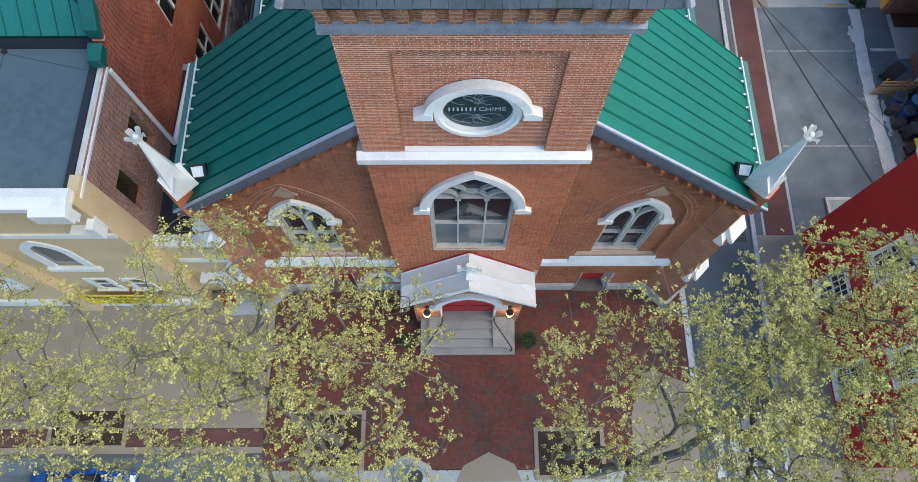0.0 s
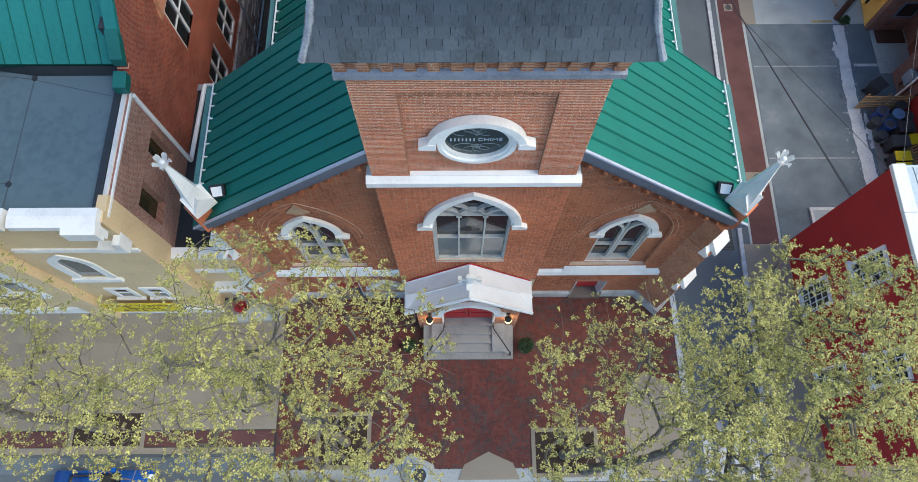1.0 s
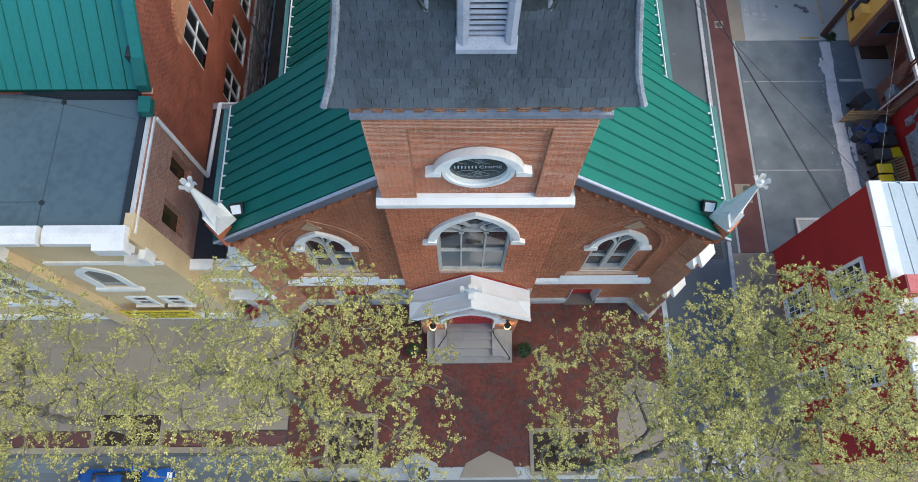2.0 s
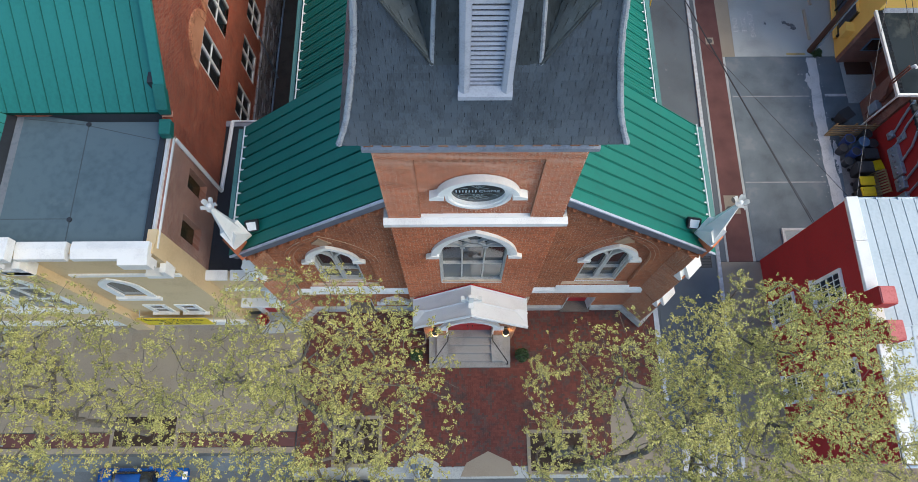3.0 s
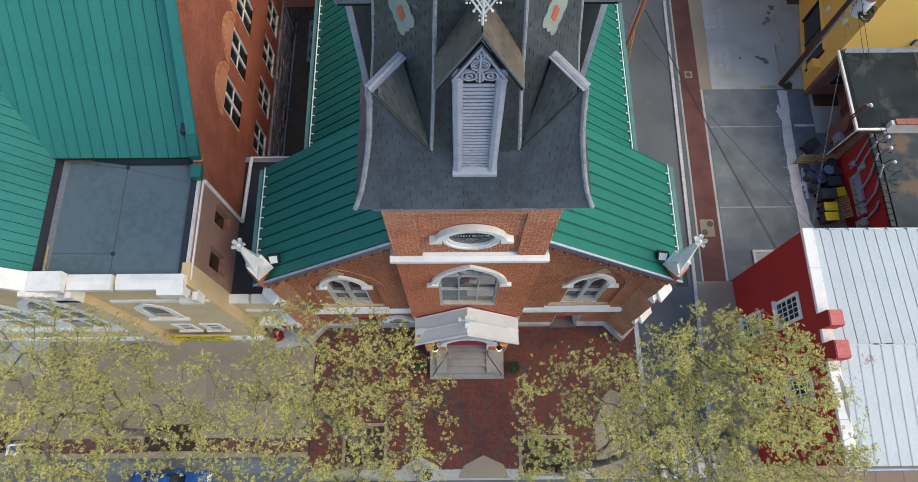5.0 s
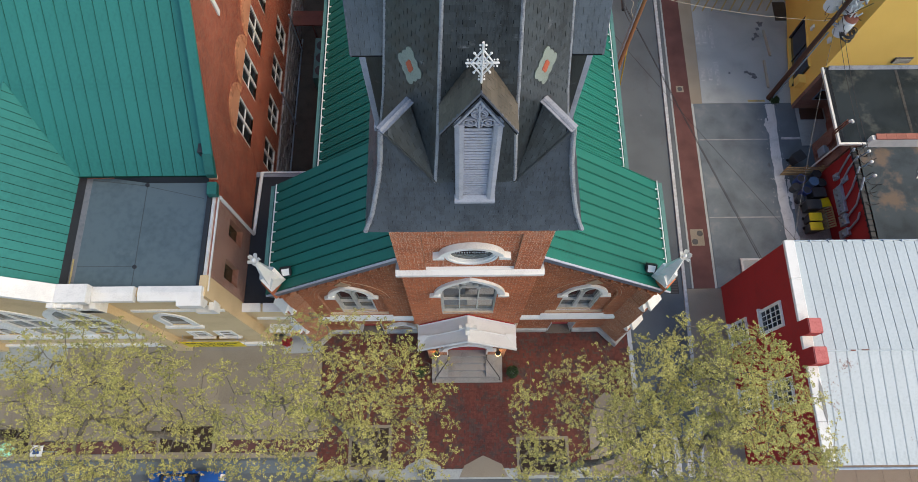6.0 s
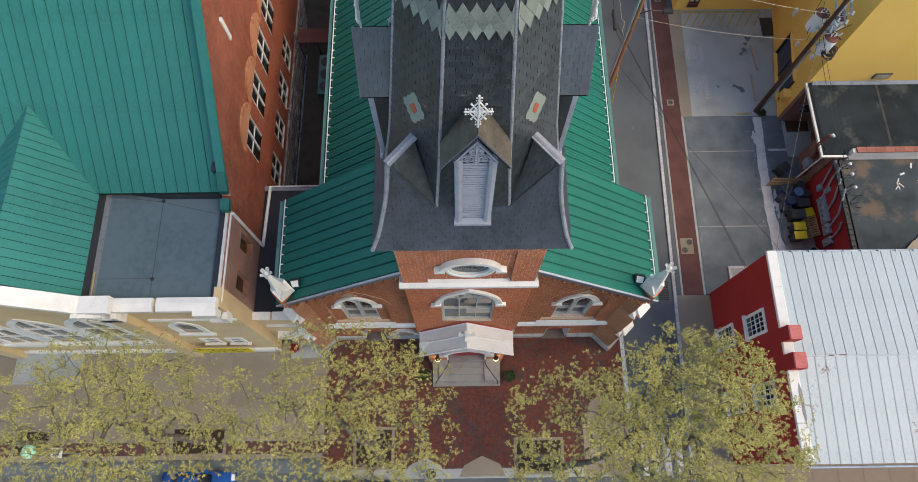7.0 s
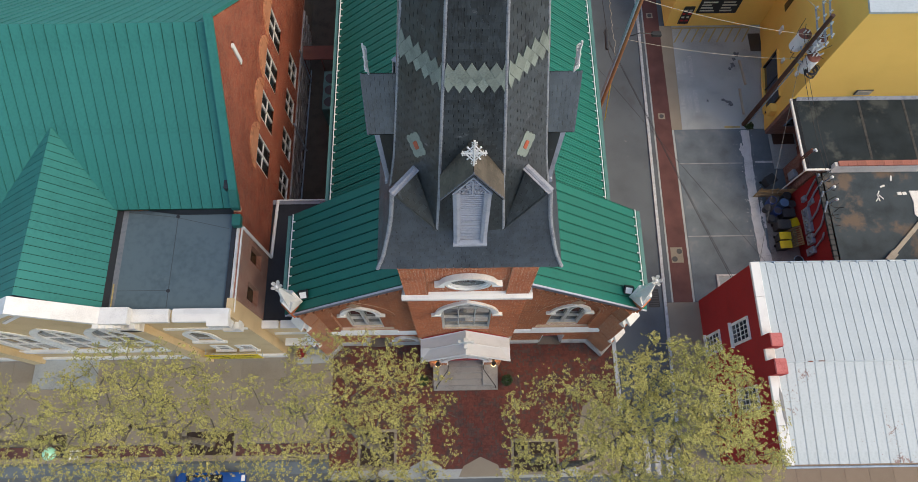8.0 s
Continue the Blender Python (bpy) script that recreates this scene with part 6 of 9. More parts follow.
for s in (-1, 1):
    bm = bmesh.new()
    box(bm, 0.03 + s * 0.012, 0.03 + s * 1.12, DY, DY + 0.08, 0.87, 4.5)
    for zz in (1.1, 2.3, 3.4):
        box(bm, 0.03 + s * 0.18, 0.03 + s * 0.96, DY - 0.025, DY, zz, zz + 0.8)
    leaf = part("door", bm, RED_DOOR, porch, "red painted panelled door")
    bm = bmesh.new()
    rod(bm, (0.03 + s * 0.12, DY - 0.05, 1.8), (0.03 + s * 0.12, DY - 0.05, 2.2), 0.02)
    part("handle", bm, BLACK, leaf)

stair = thing("stair", "grey concrete entrance steps with low side walls", "stair")
bm = bmesh.new()
box(bm, -1.1, 1.16, -2.41, TY - 0.05, 0, 0.86)
part("landing", bm, CONCRETE_GREY, stair)
for y0, y1, z, w in ((-3.84, -3.55, 0.17, 2.12), (-3.55, -3.16, 0.34, 1.22), (-3.16, -2.77, 0.52, 1.18), (-2.77, -2.41, 0.69, 1.16)):
    bm = bmesh.new()
    box(bm, 0.03 - w, 0.03 + w, y0 - 0.02, y1 + 0.06, 0, z)
    bmesh.ops.bevel(bm, geom=[e for e in bm.edges if abs(e.verts[0].co.z - z) < 0.001 and abs(e.verts[1].co.z - z) < 0.001], offset=0.015, segments=1, affect='EDGES')
    part("step", bm, CONCRETE_GREY, stair)
for s in (-1, 1):
    for nm, plan, za, zb in (("cheek_wall", [(1.1, PF), (1.72, PF), (1.72, -3.56), (1.14, -3.56)], 0.92, 0.36), ("cheek_ledge", [(1.72, PF), (2.12, PF), (2.12, -3.62), (1.72, -3.62)], 0.62, 0.28)):
        bm = bmesh.new()
        prism(bm, [(0.03 + s * x, y) for x, y in plan], 0, 1, "z")
        for v in bm.verts:
            if v.co.z > 0.5:
                v.co.z = za + (zb - za) * (v.co.y - PF) / (-3.62 - PF)
        part(nm, bm, CONCRETE_GREY, stair)
    rail = thing("handrail", "black iron handrail beside the entrance steps", "handrail", "entrance handrails")
    x, xo = 0.04 + s * 1.12, 0.04 + s * 1.92
    a, b, c = Vector((x, -2.45, 1.75)), Vector((x + s * 0.03, -2.75, 1.65)), Vector((xo, -3.72, 0.98))
    bm = bmesh.new()
    for p, q in ((a, b), (b, c), (c, c + Vector((0.0, -0.1, -0.12)))):
        rod(bm, p, q, 0.028)
    part("rail", bm, BLACK, rail)
    for p in (a + Vector((0, -0.05, 0)), c):
        bm = bmesh.new()
        rod(bm, p, (p.x, p.y, 0.86 if p.y > -2.8 else 0.17), 0.022)
        part("post", bm, BLACK, rail)
    lan = thing("wall_lantern", "black wall lantern with warm lit glass", "lantern", "porch lanterns")
    cx, cy, cz = 0.03 + s * 1.75, PF - 0.24, 2.6
    bm = bmesh.new()
    cyl(bm, 0.11, 0.165, cz - 0.3, cz + 0.1, 12, Matrix.Translation((cx, cy, 0)))
    part("glass", bm, LAMP_GLASS, lan, "warm lit glass")
    bm = bmesh.new()
    cyl(bm, 0.165, 0.155, cz + 0.1, cz + 0.13, 12, Matrix.Translation((cx, cy + 0.03, 0)))
    cyl(bm, 0.155, 0.03, cz + 0.13, cz + 0.32, 12, Matrix.Translation((cx, cy + 0.03, 0)))
    cyl(bm, 0.09, 0.04, cz - 0.36, cz - 0.3, 10, Matrix.Translation((cx, cy, 0)))
    for k in range(4):
        q = math.pi / 4 + math.pi / 2 * k
        rod(bm, (cx + 0.135 * math.cos(q), cy + 0.135 * math.sin(q), cz - 0.32), (cx + 0.175 * math.cos(q), cy + 0.175 * math.sin(q), cz + 0.11), 0.012, None, 5)
    part("cage", bm, BLACK, lan)
    bm = bmesh.new()
    rod(bm, (cx, cy + 0.04, cz + 0.3), (cx, PF, cz + 0.34), 0.02)
    box(bm, cx - 0.07, cx + 0.07, PF - 0.03, PF + 0.02, cz - 0.1, cz + 0.4)
    part("bracket", bm, BLACK, lan)
    lampl = new("lantern_light", bpy.data.lights.new("lantern_light", 'POINT'))
    lampl.location = (cx, cy - 0.02, cz - 0.46)
    lampl.data.energy, lampl.data.color, lampl.data.shadow_soft_size = 9, (1.0, 0.55, 0.2), 0.06


def shrub(x, y, r, seed):
    rng = random.Random(seed)
    ob = thing("shrub", "small round dark green shrub beside the steps", "shrub", "shrubs by the steps")
    bm = bmesh.new()
    cyl(bm, r * 0.5, r * 0.62, 0, 0.3, 14, Matrix.Translation((x, y, 0)))
    part("pot", bm, CONCRETE_GREY, ob)
    verts, faces = [], []
    for i in range(900):
        d = Vector((rng.gauss(0, 1), rng.gauss(0, 1), rng.gauss(0, 1))).normalized() * r * rng.uniform(0.6, 1.08)
        c = Vector((x, y, 0.3 + r * 0.75)) + d
        a = Vector((rng.gauss(0, 1), rng.gauss(0, 1), rng.gauss(0, 1))).normalized()
        b = a.orthogonal().normalized()
        e = rng.uniform(0.035, 0.065)
        q = len(verts)
        verts += [c - a * e, c + b * e * 0.5, c + a * e, c - b * e * 0.5]
        faces.append((q, q + 1, q + 2, q + 3))
    bulk("leaves", verts, faces, LEAF_DARK, ob, "stuff")


shrub(2.75, -3.3, 0.36, 1)
shrub(-2.75, -3.25, 0.34, 2)


# ---- sash windows ----
def sash_window(parent, put, w, h, cols, rows, frame_mat=WHITE, sill=True, trim=0.12, bar=0.016, foot=0.4):
    """A sash window; put(u, v, d) gives the place of u across, v up, d outwards."""
    win = new("window")
    win.parent = parent
    bm = bmesh.new()
    f = [(-w / 2, 0), (w / 2, 0), (w / 2, h), (-w / 2, h)]
    g = [(-w / 2 - trim, -trim * foot), (w / 2 + trim, -trim * foot), (w / 2 + trim, h + trim), (-w / 2 - trim, h + trim)]
    ring(bm, f, g, 0.05, -0.05, lambda x, y, z: put(x, z, y), True)
    if sill:
        c = [put(u, v, d) for d in (-0.02, 0.16) for u, v in ((-w / 2 - trim * 1.6, -0.16), (w / 2 + trim * 1.6, -0.16), (w / 2 + trim * 1.6, -0.02), (-w / 2 - trim * 1.6, -0.02))]
        v = [bm.verts.new(p) for p in c]
        fs = [bm.faces.new((v[0], v[1], v[2], v[3])), bm.faces.new((v[7], v[6], v[5], v[4]))] + [bm.faces.new((v[i], v[i + 4], v[(i + 1) % 4 + 4], v[(i + 1) % 4])) for i in range(4)]
        bmesh.ops.recalc_face_normals(bm, faces=fs)
    part("frame", bm, frame_mat, win)
    bm = bmesh.new()
    bm.faces.new([bm.verts.new(put(u, v, -0.02)) for u, v in f])
    part("pane", bm, GLASS, win)
    bm = bmesh.new()

    def strip(u0, u1, v0, v1, d):
        vs = [bm.verts.new(put(u, v, dd)) for dd in (-0.02, d) for u, v in ((u0, v0), (u1, v0), (u1, v1), (u0, v1))]
        fs = [bm.faces.new((vs[4], vs[5], vs[6], vs[7]))] + [bm.faces.new((vs[i], vs[(i + 1) % 4], vs[(i + 1) % 4 + 4], vs[i + 4])) for i in range(4)]
        bmesh.ops.recalc_face_normals(bm, faces=fs)
    for i in range(1, cols):
        u = -w / 2 + w * i / cols
        strip(u - bar, u + bar, 0, h, 0.012 if bar < 0.02 else 0.045)
    for j in range(1, rows):
        v = h * j / rows
        t = 0.035 if j == rows // 2 else 0.016
        strip(-w / 2, w / 2, v - t, v + t, 0.02 if j == rows // 2 else 0.012)
    part("glazing_bar", bm, frame_mat, win)
    return win


# ---- red house ----
house = thing("house", "two-storey dark red painted house with white metal roof", "house")
HX, HY0, HY1, HR = 16.27, -8.78, 1.98, -3.6
H_EB, H_EF, H_R, H_TOP = 8.35, 8.2, 8.66, 8.5


bm = bmesh.new()
prism(bm, [(HY0, 0), (HY1, 0), (HY1, H_TOP), (HY0, H_TOP)], HX, HX + 0.35, "x")
part("wall", bm, RED_WALL, house, "dark red painted gable wall")
for q in ((HX + 0.35, 36, HY1 - 0.35, HY1, 0, H_EB - 0.1), (HX + 0.35, 36, HY0, HY0 + 0.35, 0, H_EF - 0.1), (35.7, 36, HY0 + 0.35, HY1 - 0.35, 0, H_EF)):
    bm = bmesh.new()
    box(bm, *q)
    part("wall", bm, RED_WALL, house, "dark red painted wall")
for ya, yb, za, zb, mt in ((HY1 + 0.12, HR, H_EB, H_R, WHITE_ROOF), (HY0 - 0.06, HR, H_EF, H_R, WHITE_ROOF_WORN)):
    bm = bmesh.new()
    slab(bm, [(HX + 0.3, ya, za), (36.3, ya, za), (36.3, yb, zb), (HX + 0.3, yb, zb)], 0.12)
    deck = part("roof", bm, RIB_GREY, house, "white coated standing-seam roof with worn patches")
    roof_panels(deck, (HX + 0.42, ya, za + 0.03), (1, 0, 0), (0, yb - ya, zb - za), 37, 0.534, math.hypot(yb - ya, zb - za), mt, 0.02, "roof_panel", 0.022)
bm = bmesh.new()
rod(bm, (HX + 0.4, HR, H_R + 0.035), (36.3, HR, H_R + 0.035), 0.03)
part("ridge", bm, WHITE_ROOF, house)
for x0, x1, u, v in ((19.0, 19.35, 0.0, 0.05), (18.45, 18.7, -0.02, 0.04)):
    bm = bmesh.new()
    box(bm, x0, x1, HR + u, HR + v, H_R + 0.05, H_R + 0.075)
    part("rust_streak", bm, RUST, house, "rust on the ridge seam")
bm = bmesh.new()
slab(bm, [(17.99, -7.2, 8.365), (18.4, -7.2, 8.365), (18.4, -6.35, 8.445), (17.99, -6.35, 8.445)], 0.008)
part("roof_mend", bm, CAP_METAL, house, "grey mended patch on the roof")
for y0, y1 in ((-2.12, 0.05), (0.06, HY1 + 0.1), (-3.5, -2.86), (-6.9, -4.32), (HY0 - 0.1, -6.92)):
    bm = bmesh.new()
    prism(bm, [(HX - 0.05, H_TOP), (HX + 0.46, H_TOP), (HX + 0.46, H_TOP + 0.24), (HX - 0.05, H_TOP + 0.2)], y0, y1, "y")
    bmesh.ops.bevel(bm, geom=bm.edges[:], offset=0.02, segments=1, affect='EDGES')
    part("coping", bm, WHITE, house, "white painted parapet coping")
bm = bmesh.new()
prism(bm, [(HX + 0.36, -4.95), (HX + 0.46, -5.3), (HX + 0.462, -6.6), (HX + 0.40, -7.1), (HX + 0.31, -6.5), (HX + 0.29, -5.4)], H_TOP + 0.229, H_TOP + 0.245, "z")
part("bare_mortar", bm, CONCRETE_GREY, house, "bare grey patch where the coping's paint has peeled")
for y0, y1 in ((-2.86, -2.12), (-4.32, -3.5)):
    bm = bmesh.new()
    box(bm, HX - 0.004, HX + 0.66, y0, y1, 7.9, 9.36)
    ch = part("chimney", bm, RED_WALL, house)
    bm = bmesh.new()
    box(bm, HX + 0.0, HX + 0.66, y0 + 0.01, y1 - 0.01, 9.36, 9.45)
    bmesh.ops.bevel(bm, geom=bm.edges[:], offset=0.04, segments=2, affect='EDGES')
    part("chimney_cap", bm, RED_CHIMNEY, ch, "faded pink-red chimney cap")
bm = bmesh.new()
for s in range(20):
    box(bm, HX + 0.5 + 0.95 * s, HX + 0.54 + 0.95 * s, HY1 + 0.05, HY1 + 0.2, H_EB - 0.06, H_EB + 0.06)
rod(bm, (HX + 0.3, HY1 + 0.2, H_EB - 0.1), (36, HY1 + 0.2, H_EB - 0.1), 0.06)
part("gutter", bm, STEEL, house)
bm = bmesh.new()
rod(bm, (HX + 0.3, HY0 - 0.2, H_EF - 0.1), (36, HY0 - 0.2, H_EF - 0.1), 0.06)
part("gutter", bm, STEEL, house)
for yc, z in ((-1.38, 4.95), (-5.25, 4.75), (-1.3, 0.7), (-5.25, 0.7)):
    sash_window(house, lambda u, v, d, yc=yc, z=z: (HX - 0.07 - d, yc - u, z + v), 1.05, 2.15, 4, 4, WHITE, True, 0.15)
walk_house = patch("pavement", [(16.3, -12), (60, -12), (60, -8.76), (16.3, -8.76)], -0.012, 0.15, MORTAR_DARK, "tan concrete walk in slabs before the red house", "pavement")
bm = bmesh.new()
box(bm, 0.01, 1.545, 0.01, 1.61, -0.1, 0.0)
FLAG = finish("paving_slab", bm, CONCRETE)
for i in range(16):
    for j in range(2):
        piece("paving_slab", FLAG, walk_house, Matrix.Translation((16.3 + 1.555 * i, -12 + 1.62 * j, 0.0)))
patch("pavement", [(14.2, -12), (16.3, -12), (16.3, -9.3), (14.2, -9.3)], 0.0, 0.15, CONCRETE, "tan concrete walk at the corner", "pavement")
step = thing("step", "pale concrete pad beside the red house", "step")
bm = bmesh.new()
box(bm, 17.9, 19.3, 2.02, 3.7, -0.02, 0.07)
part("pad", bm, CONCRETE_LOT, step)
bm = bmesh.new()
box(bm, 17.75, 17.9, 2.02, 3.85, -0.02, 0.12)
box(bm, 17.9, 19.3, 3.7, 3.85, -0.02, 0.12)
part("edging", bm, PATCH, step, "pale concrete edging")


# ---- low buildings behind the red house ----
low = thing("shed", "low red-walled building with stained flat tar roof", "building")
bm = bmesh.new()
box(bm, 24.0, 24.3, 2.0, 9.75, 0, 4.0)
part("wall", bm, RED_WALL, low, "dark red painted wall")
bm = bmesh.new()
box(bm, 24.05, 45, 2.0, 9.75, 3.75, 4.0)
part("roof", bm, MEMBRANE_RUST, low, "black tar roof with rusty stains")
bm = bmesh.new()
box(bm, 23.85, 24.12, 2.0, 9.7, 3.96, 4.12)
part("roof_edge", bm, MEMBRANE_DARK, low)
for i in range(20):
    bm = bmesh.new()
    box(bm, 23.82, 24.14, 2.3 + 0.37 * i, 2.36 + 0.37 * i, 3.94, 4.16)
    part("edge_strap", bm, MEMBRANE_WORN, low)
bm = bmesh.new()
box(bm, 24.7, 45, 9.75, 10.05, 3.5, 5.0)
part("parapet", bm, WHITE, low, "white painted parapet")
bm = bmesh.new()
box(bm, 0, 0.58, -0.02, 0.34, 0, 0.12)
TILE = finish("coping_tile", bm, COPING_TILE)
for i in range(30):
    piece("coping_tile", TILE, low, Matrix.Translation((24.9 + 0.6 * i, 9.75, 5.0)))
# odds and ends on the tar roof
ROOF_BITS = ((28.84, 9.26, 75, 0.4, 0.1), (28.14, 8.69, 20, 0.32, 0.12), (27.76, 8.2, 60, 0.35, 0.07), (27.7, 7.85, 100, 0.5, 0.06), (27.6, 7.75, 50, 0.4, 0.06), (27.9, 7.9, 130, 0.4, 0.06), (29.16, 8.15, 3, 0.28, 0.2), (29.5, 8.15, 5, 0.26, 0.2))
SHEET = ((29.83, 8.33), (31.5, 8.32), (32.2, 6.2), (30.2, 6.2), (29.81, 6.64), (29.95, 7.5))
for x, y, a, l, w in ROOF_BITS:
    bm = bmesh.new()
    box(bm, -l / 2, l / 2, -w / 2, w / 2, 0, 0.05)
    ob = single("offcut", bm, WHITE, "white offcut lying on the tar roof", "debris", "offcuts on the roof")
    ob.matrix_basis = pose(x, y, 4.0, 0, 0, a)
TIMBER = (Vector((27.33, 3.5, 4.0)), Vector((31.2, 7.2, 4.0)))
bm = bmesh.new()
length = (TIMBER[1] - TIMBER[0]).length
box(bm, 0, length, -0.13, 0.13, 0, 0.12)
box(bm, -0.1, 0.7, -0.22, 0.22, 0.12, 0.2)
ob = single("timber", bm, WOOD_PALE, "pale timber beam lying on the tar roof", "timber")
ob.matrix_basis = pose(TIMBER[0].x, TIMBER[0].y, 4.0, 0, 0, math.degrees(math.atan2(TIMBER[1].y - TIMBER[0].y, TIMBER[1].x - TIMBER[0].x)))
bm = bmesh.new()
prism(bm, SHEET, 4.0, 4.05, "z")
single("tarpaulin", bm, WHITE, "white sheet lying on the tar roof", "tarpaulin")

black = thing("shed", "one-storey brick building with worn black flat roof", "building")
bm = bmesh.new()
box(bm, 23.95, 25.6, 9.85, 12.0, 0, 4.35)
box(bm, 25.3, 25.6, 12.0, 14.9, 0, 4.35)
box(bm, 25.6, 45, 9.8, 10.1, 0, 4.35)
box(bm, 23.12, 25.6, 14.9, 15.18, 0, 4.3)
part("wall", bm, BRICK_SHED, black, "brown brick wall round a deep recess")
bm = bmesh.new()
box(bm, 25.22, 25.32, 12.7, 13.7, 0, 2.1)
part("door", bm, RUST, black, "brown door in a recess")
bm = bmesh.new()
box(bm, 25.2, 25.225, 13.0, 13.4, 1.3, 1.8)
part("notice", bm, GUTTER_GREEN, black, "pale green notice on the door")
win = new("window")
win.parent = black
bm = bmesh.new()
box(bm, 23.9, 25.0, 14.86, 14.91, 1.2, 2.4)
part("frame", bm, PLASTIC_PALE, win, "blue-grey window frame")
bm = bmesh.new()
box(bm, 24.0, 24.9, 14.845, 14.862, 1.3, 2.3)
part("pane", bm, GLASS, win)
bm = bmesh.new()
box(bm, 23.0, 45, 9.85, 15.2, 4.3, 4.5)
part("roof", bm, MEMBRANE_WORN, black, "worn black tar roof")
bm = bmesh.new()
prism(bm, [(22.9, 4.52), (23.02, 4.54), (23.02, 4.3), (22.93, 4.3)], 9.7, 15.2, "y")
prism(bm, [(9.7, 4.52), (9.82, 4.54), (9.82, 4.3), (9.73, 4.3)], 22.9, 24.6, "x")
part("gutter", bm, WHITE, black, "white metal gutter")
for i in range(5):
    bm = bmesh.new()
    rod(bm, (23.07 + 0.055 * i, 9.9, 4.5), (23.07 + 0.055 * i, 15.15, 4.5), 0.02, None, 6)
    part("drip_edge", bm, MEMBRANE_DARK, black, "black ribbed drip edge")
bm = bmesh.new()
prism(bm, [(15.02, 4.5), (15.19, 4.5), (15.19, 4.72)], 23.3, 45, "x")
part("flashing", bm, CAP_METAL, black, "pale weathered flashing along the yellow wall")
bm = bmesh.new()
rod(bm, (23.12, 9.86, 4.3), (23.15, 10.0, 0.0), 0.05)
part("downpipe", bm, WHITE, black)
for x in (27.5, 30.6, 33.7, 36.8):
    bm = bmesh.new()
    box(bm, x, x + 0.16, 10.2, 15.0, 4.5, 4.512)
    part("roof_seam", bm, MEMBRANE_WEAR, black, "paler worn roof seam")

# service mast that rises past the roof edge
mast = thing("service_mast", "brown electric service pipes with a pale weatherhead by the roof edge", "conduit")
for dy in (0.0, 0.16):
    bm = bmesh.new()
    sweep(bm, [(23.9, 10.85 + dy, 1.9), (23.75, 10.8 + dy, 2.6), (22.86, 10.52 + dy, 4.3), (22.83, 10.42 + dy, 6.1 - 1.2 * dy)], [0.05] * 4)
    part("pipe", bm, RUST, mast)
bm = bmesh.new()
sweep(bm, [(22.83, 10.42, 6.05), (22.83, 10.36, 6.25), (22.86, 10.2, 6.3)], [0.075, 0.09, 0.07])
part("weatherhead", bm, TRANSFORMER, mast, "pale grey weatherhead")

yellow = thing("building", "tall golden yellow stucco building with white flat roof", "building")
bm = bmesh.new()
prism(bm, [(23.1, 15.2), (45, 15.2), (45, 45), (27.0, 45)], 0, 13.6, "z")
part("wall", bm, YELLOW, yellow, "golden yellow stucco wall")
bm = bmesh.new()
prism(bm, [(23.0, 15.1), (45, 15.1), (45, 45), (26.9, 45)], 13.6, 13.75, "z")
part("roof", bm, WHITE_ROOF, yellow, "white flat roof")
d = Vector((3.9, 29.8, 0)).normalized()


def on_yellow(a, b, z0, z1, thick):
    """A box on the yellow building's side: a to b along it, thick outwards."""
    o = Vector((23.1, 15.2, 0))
    n = Vector((-d.y, d.x, 0))
    return [tuple((o + d * s + n * t).to_2d()) for s, t in ((a, -0.02), (b, -0.02), (b, thick), (a, thick))], z0, z1


for a, b, z0, z1, t, mt, nm, lb in ((0.35, 1.0, 1.5, 2.2, 0.5, YELLOW, "canopy", "yellow box canopy"), (1.3, 5.2, 0.55, 2.75, 0.05, SHOP_GLASS, "pane", "dark blue shop window"), (1.2, 1.3, 0.4, 2.85, 0.14, SIGN_BLACK, "trim", ""), (5.2, 5.3, 0.4, 2.85, 0.14, SIGN_BLACK, "trim", ""), (1.2, 5.3, 2.75, 2.87, 0.12, YELLOW, "trim", ""), (1.2, 5.3, 0.3, 0.5, 0.22, YELLOW, "trim", ""), (3.2, 3.28, 0.5, 2.75, 0.09, SIGN_BLACK, "trim", ""), (3.7, 3.95, 3.3, 3.7, 0.12, TRANSFORMER, "meter", "pale grey meter box"), (6.3, 6.7, 3.2, 3.8, 0.1, TRANSFORMER, "meter", "pale grey meter box"), (7.6, 8.2, 4.2, 6.0, 0.05, GLASS, "pane", ""), (1.3, 1.6, 5.2, 5.5, 0.14, TRANSFORMER, "lamp", "pale grey wall lamp")):
    bm = bmesh.new()
    poly, za, zb = on_yellow(a, b, z0, z1, t)
    prism(bm, poly, za, zb, "z")
    part(nm, bm, mt, yellow, lb)
bm = bmesh.new()
box(bm, 27.0, 28.1, 15.12, 15.24, 5.0, 5.55)
vent = part("vent", bm, IRON_LID, yellow, "dark wall vent")
for k in range(5):
    bm = bmesh.new()
    box(bm, 27.05, 28.05, 15.08, 15.13, 5.05 + 0.1 * k, 5.09 + 0.1 * k)
    part("slat", bm, WOOD_PALE, vent)
bm = bmesh.new()
box(bm, 16.6, 24.7, 24.8, 36, 0, 7.5)
part("wing", bm, YELLOW, yellow, "golden yellow stucco wing")
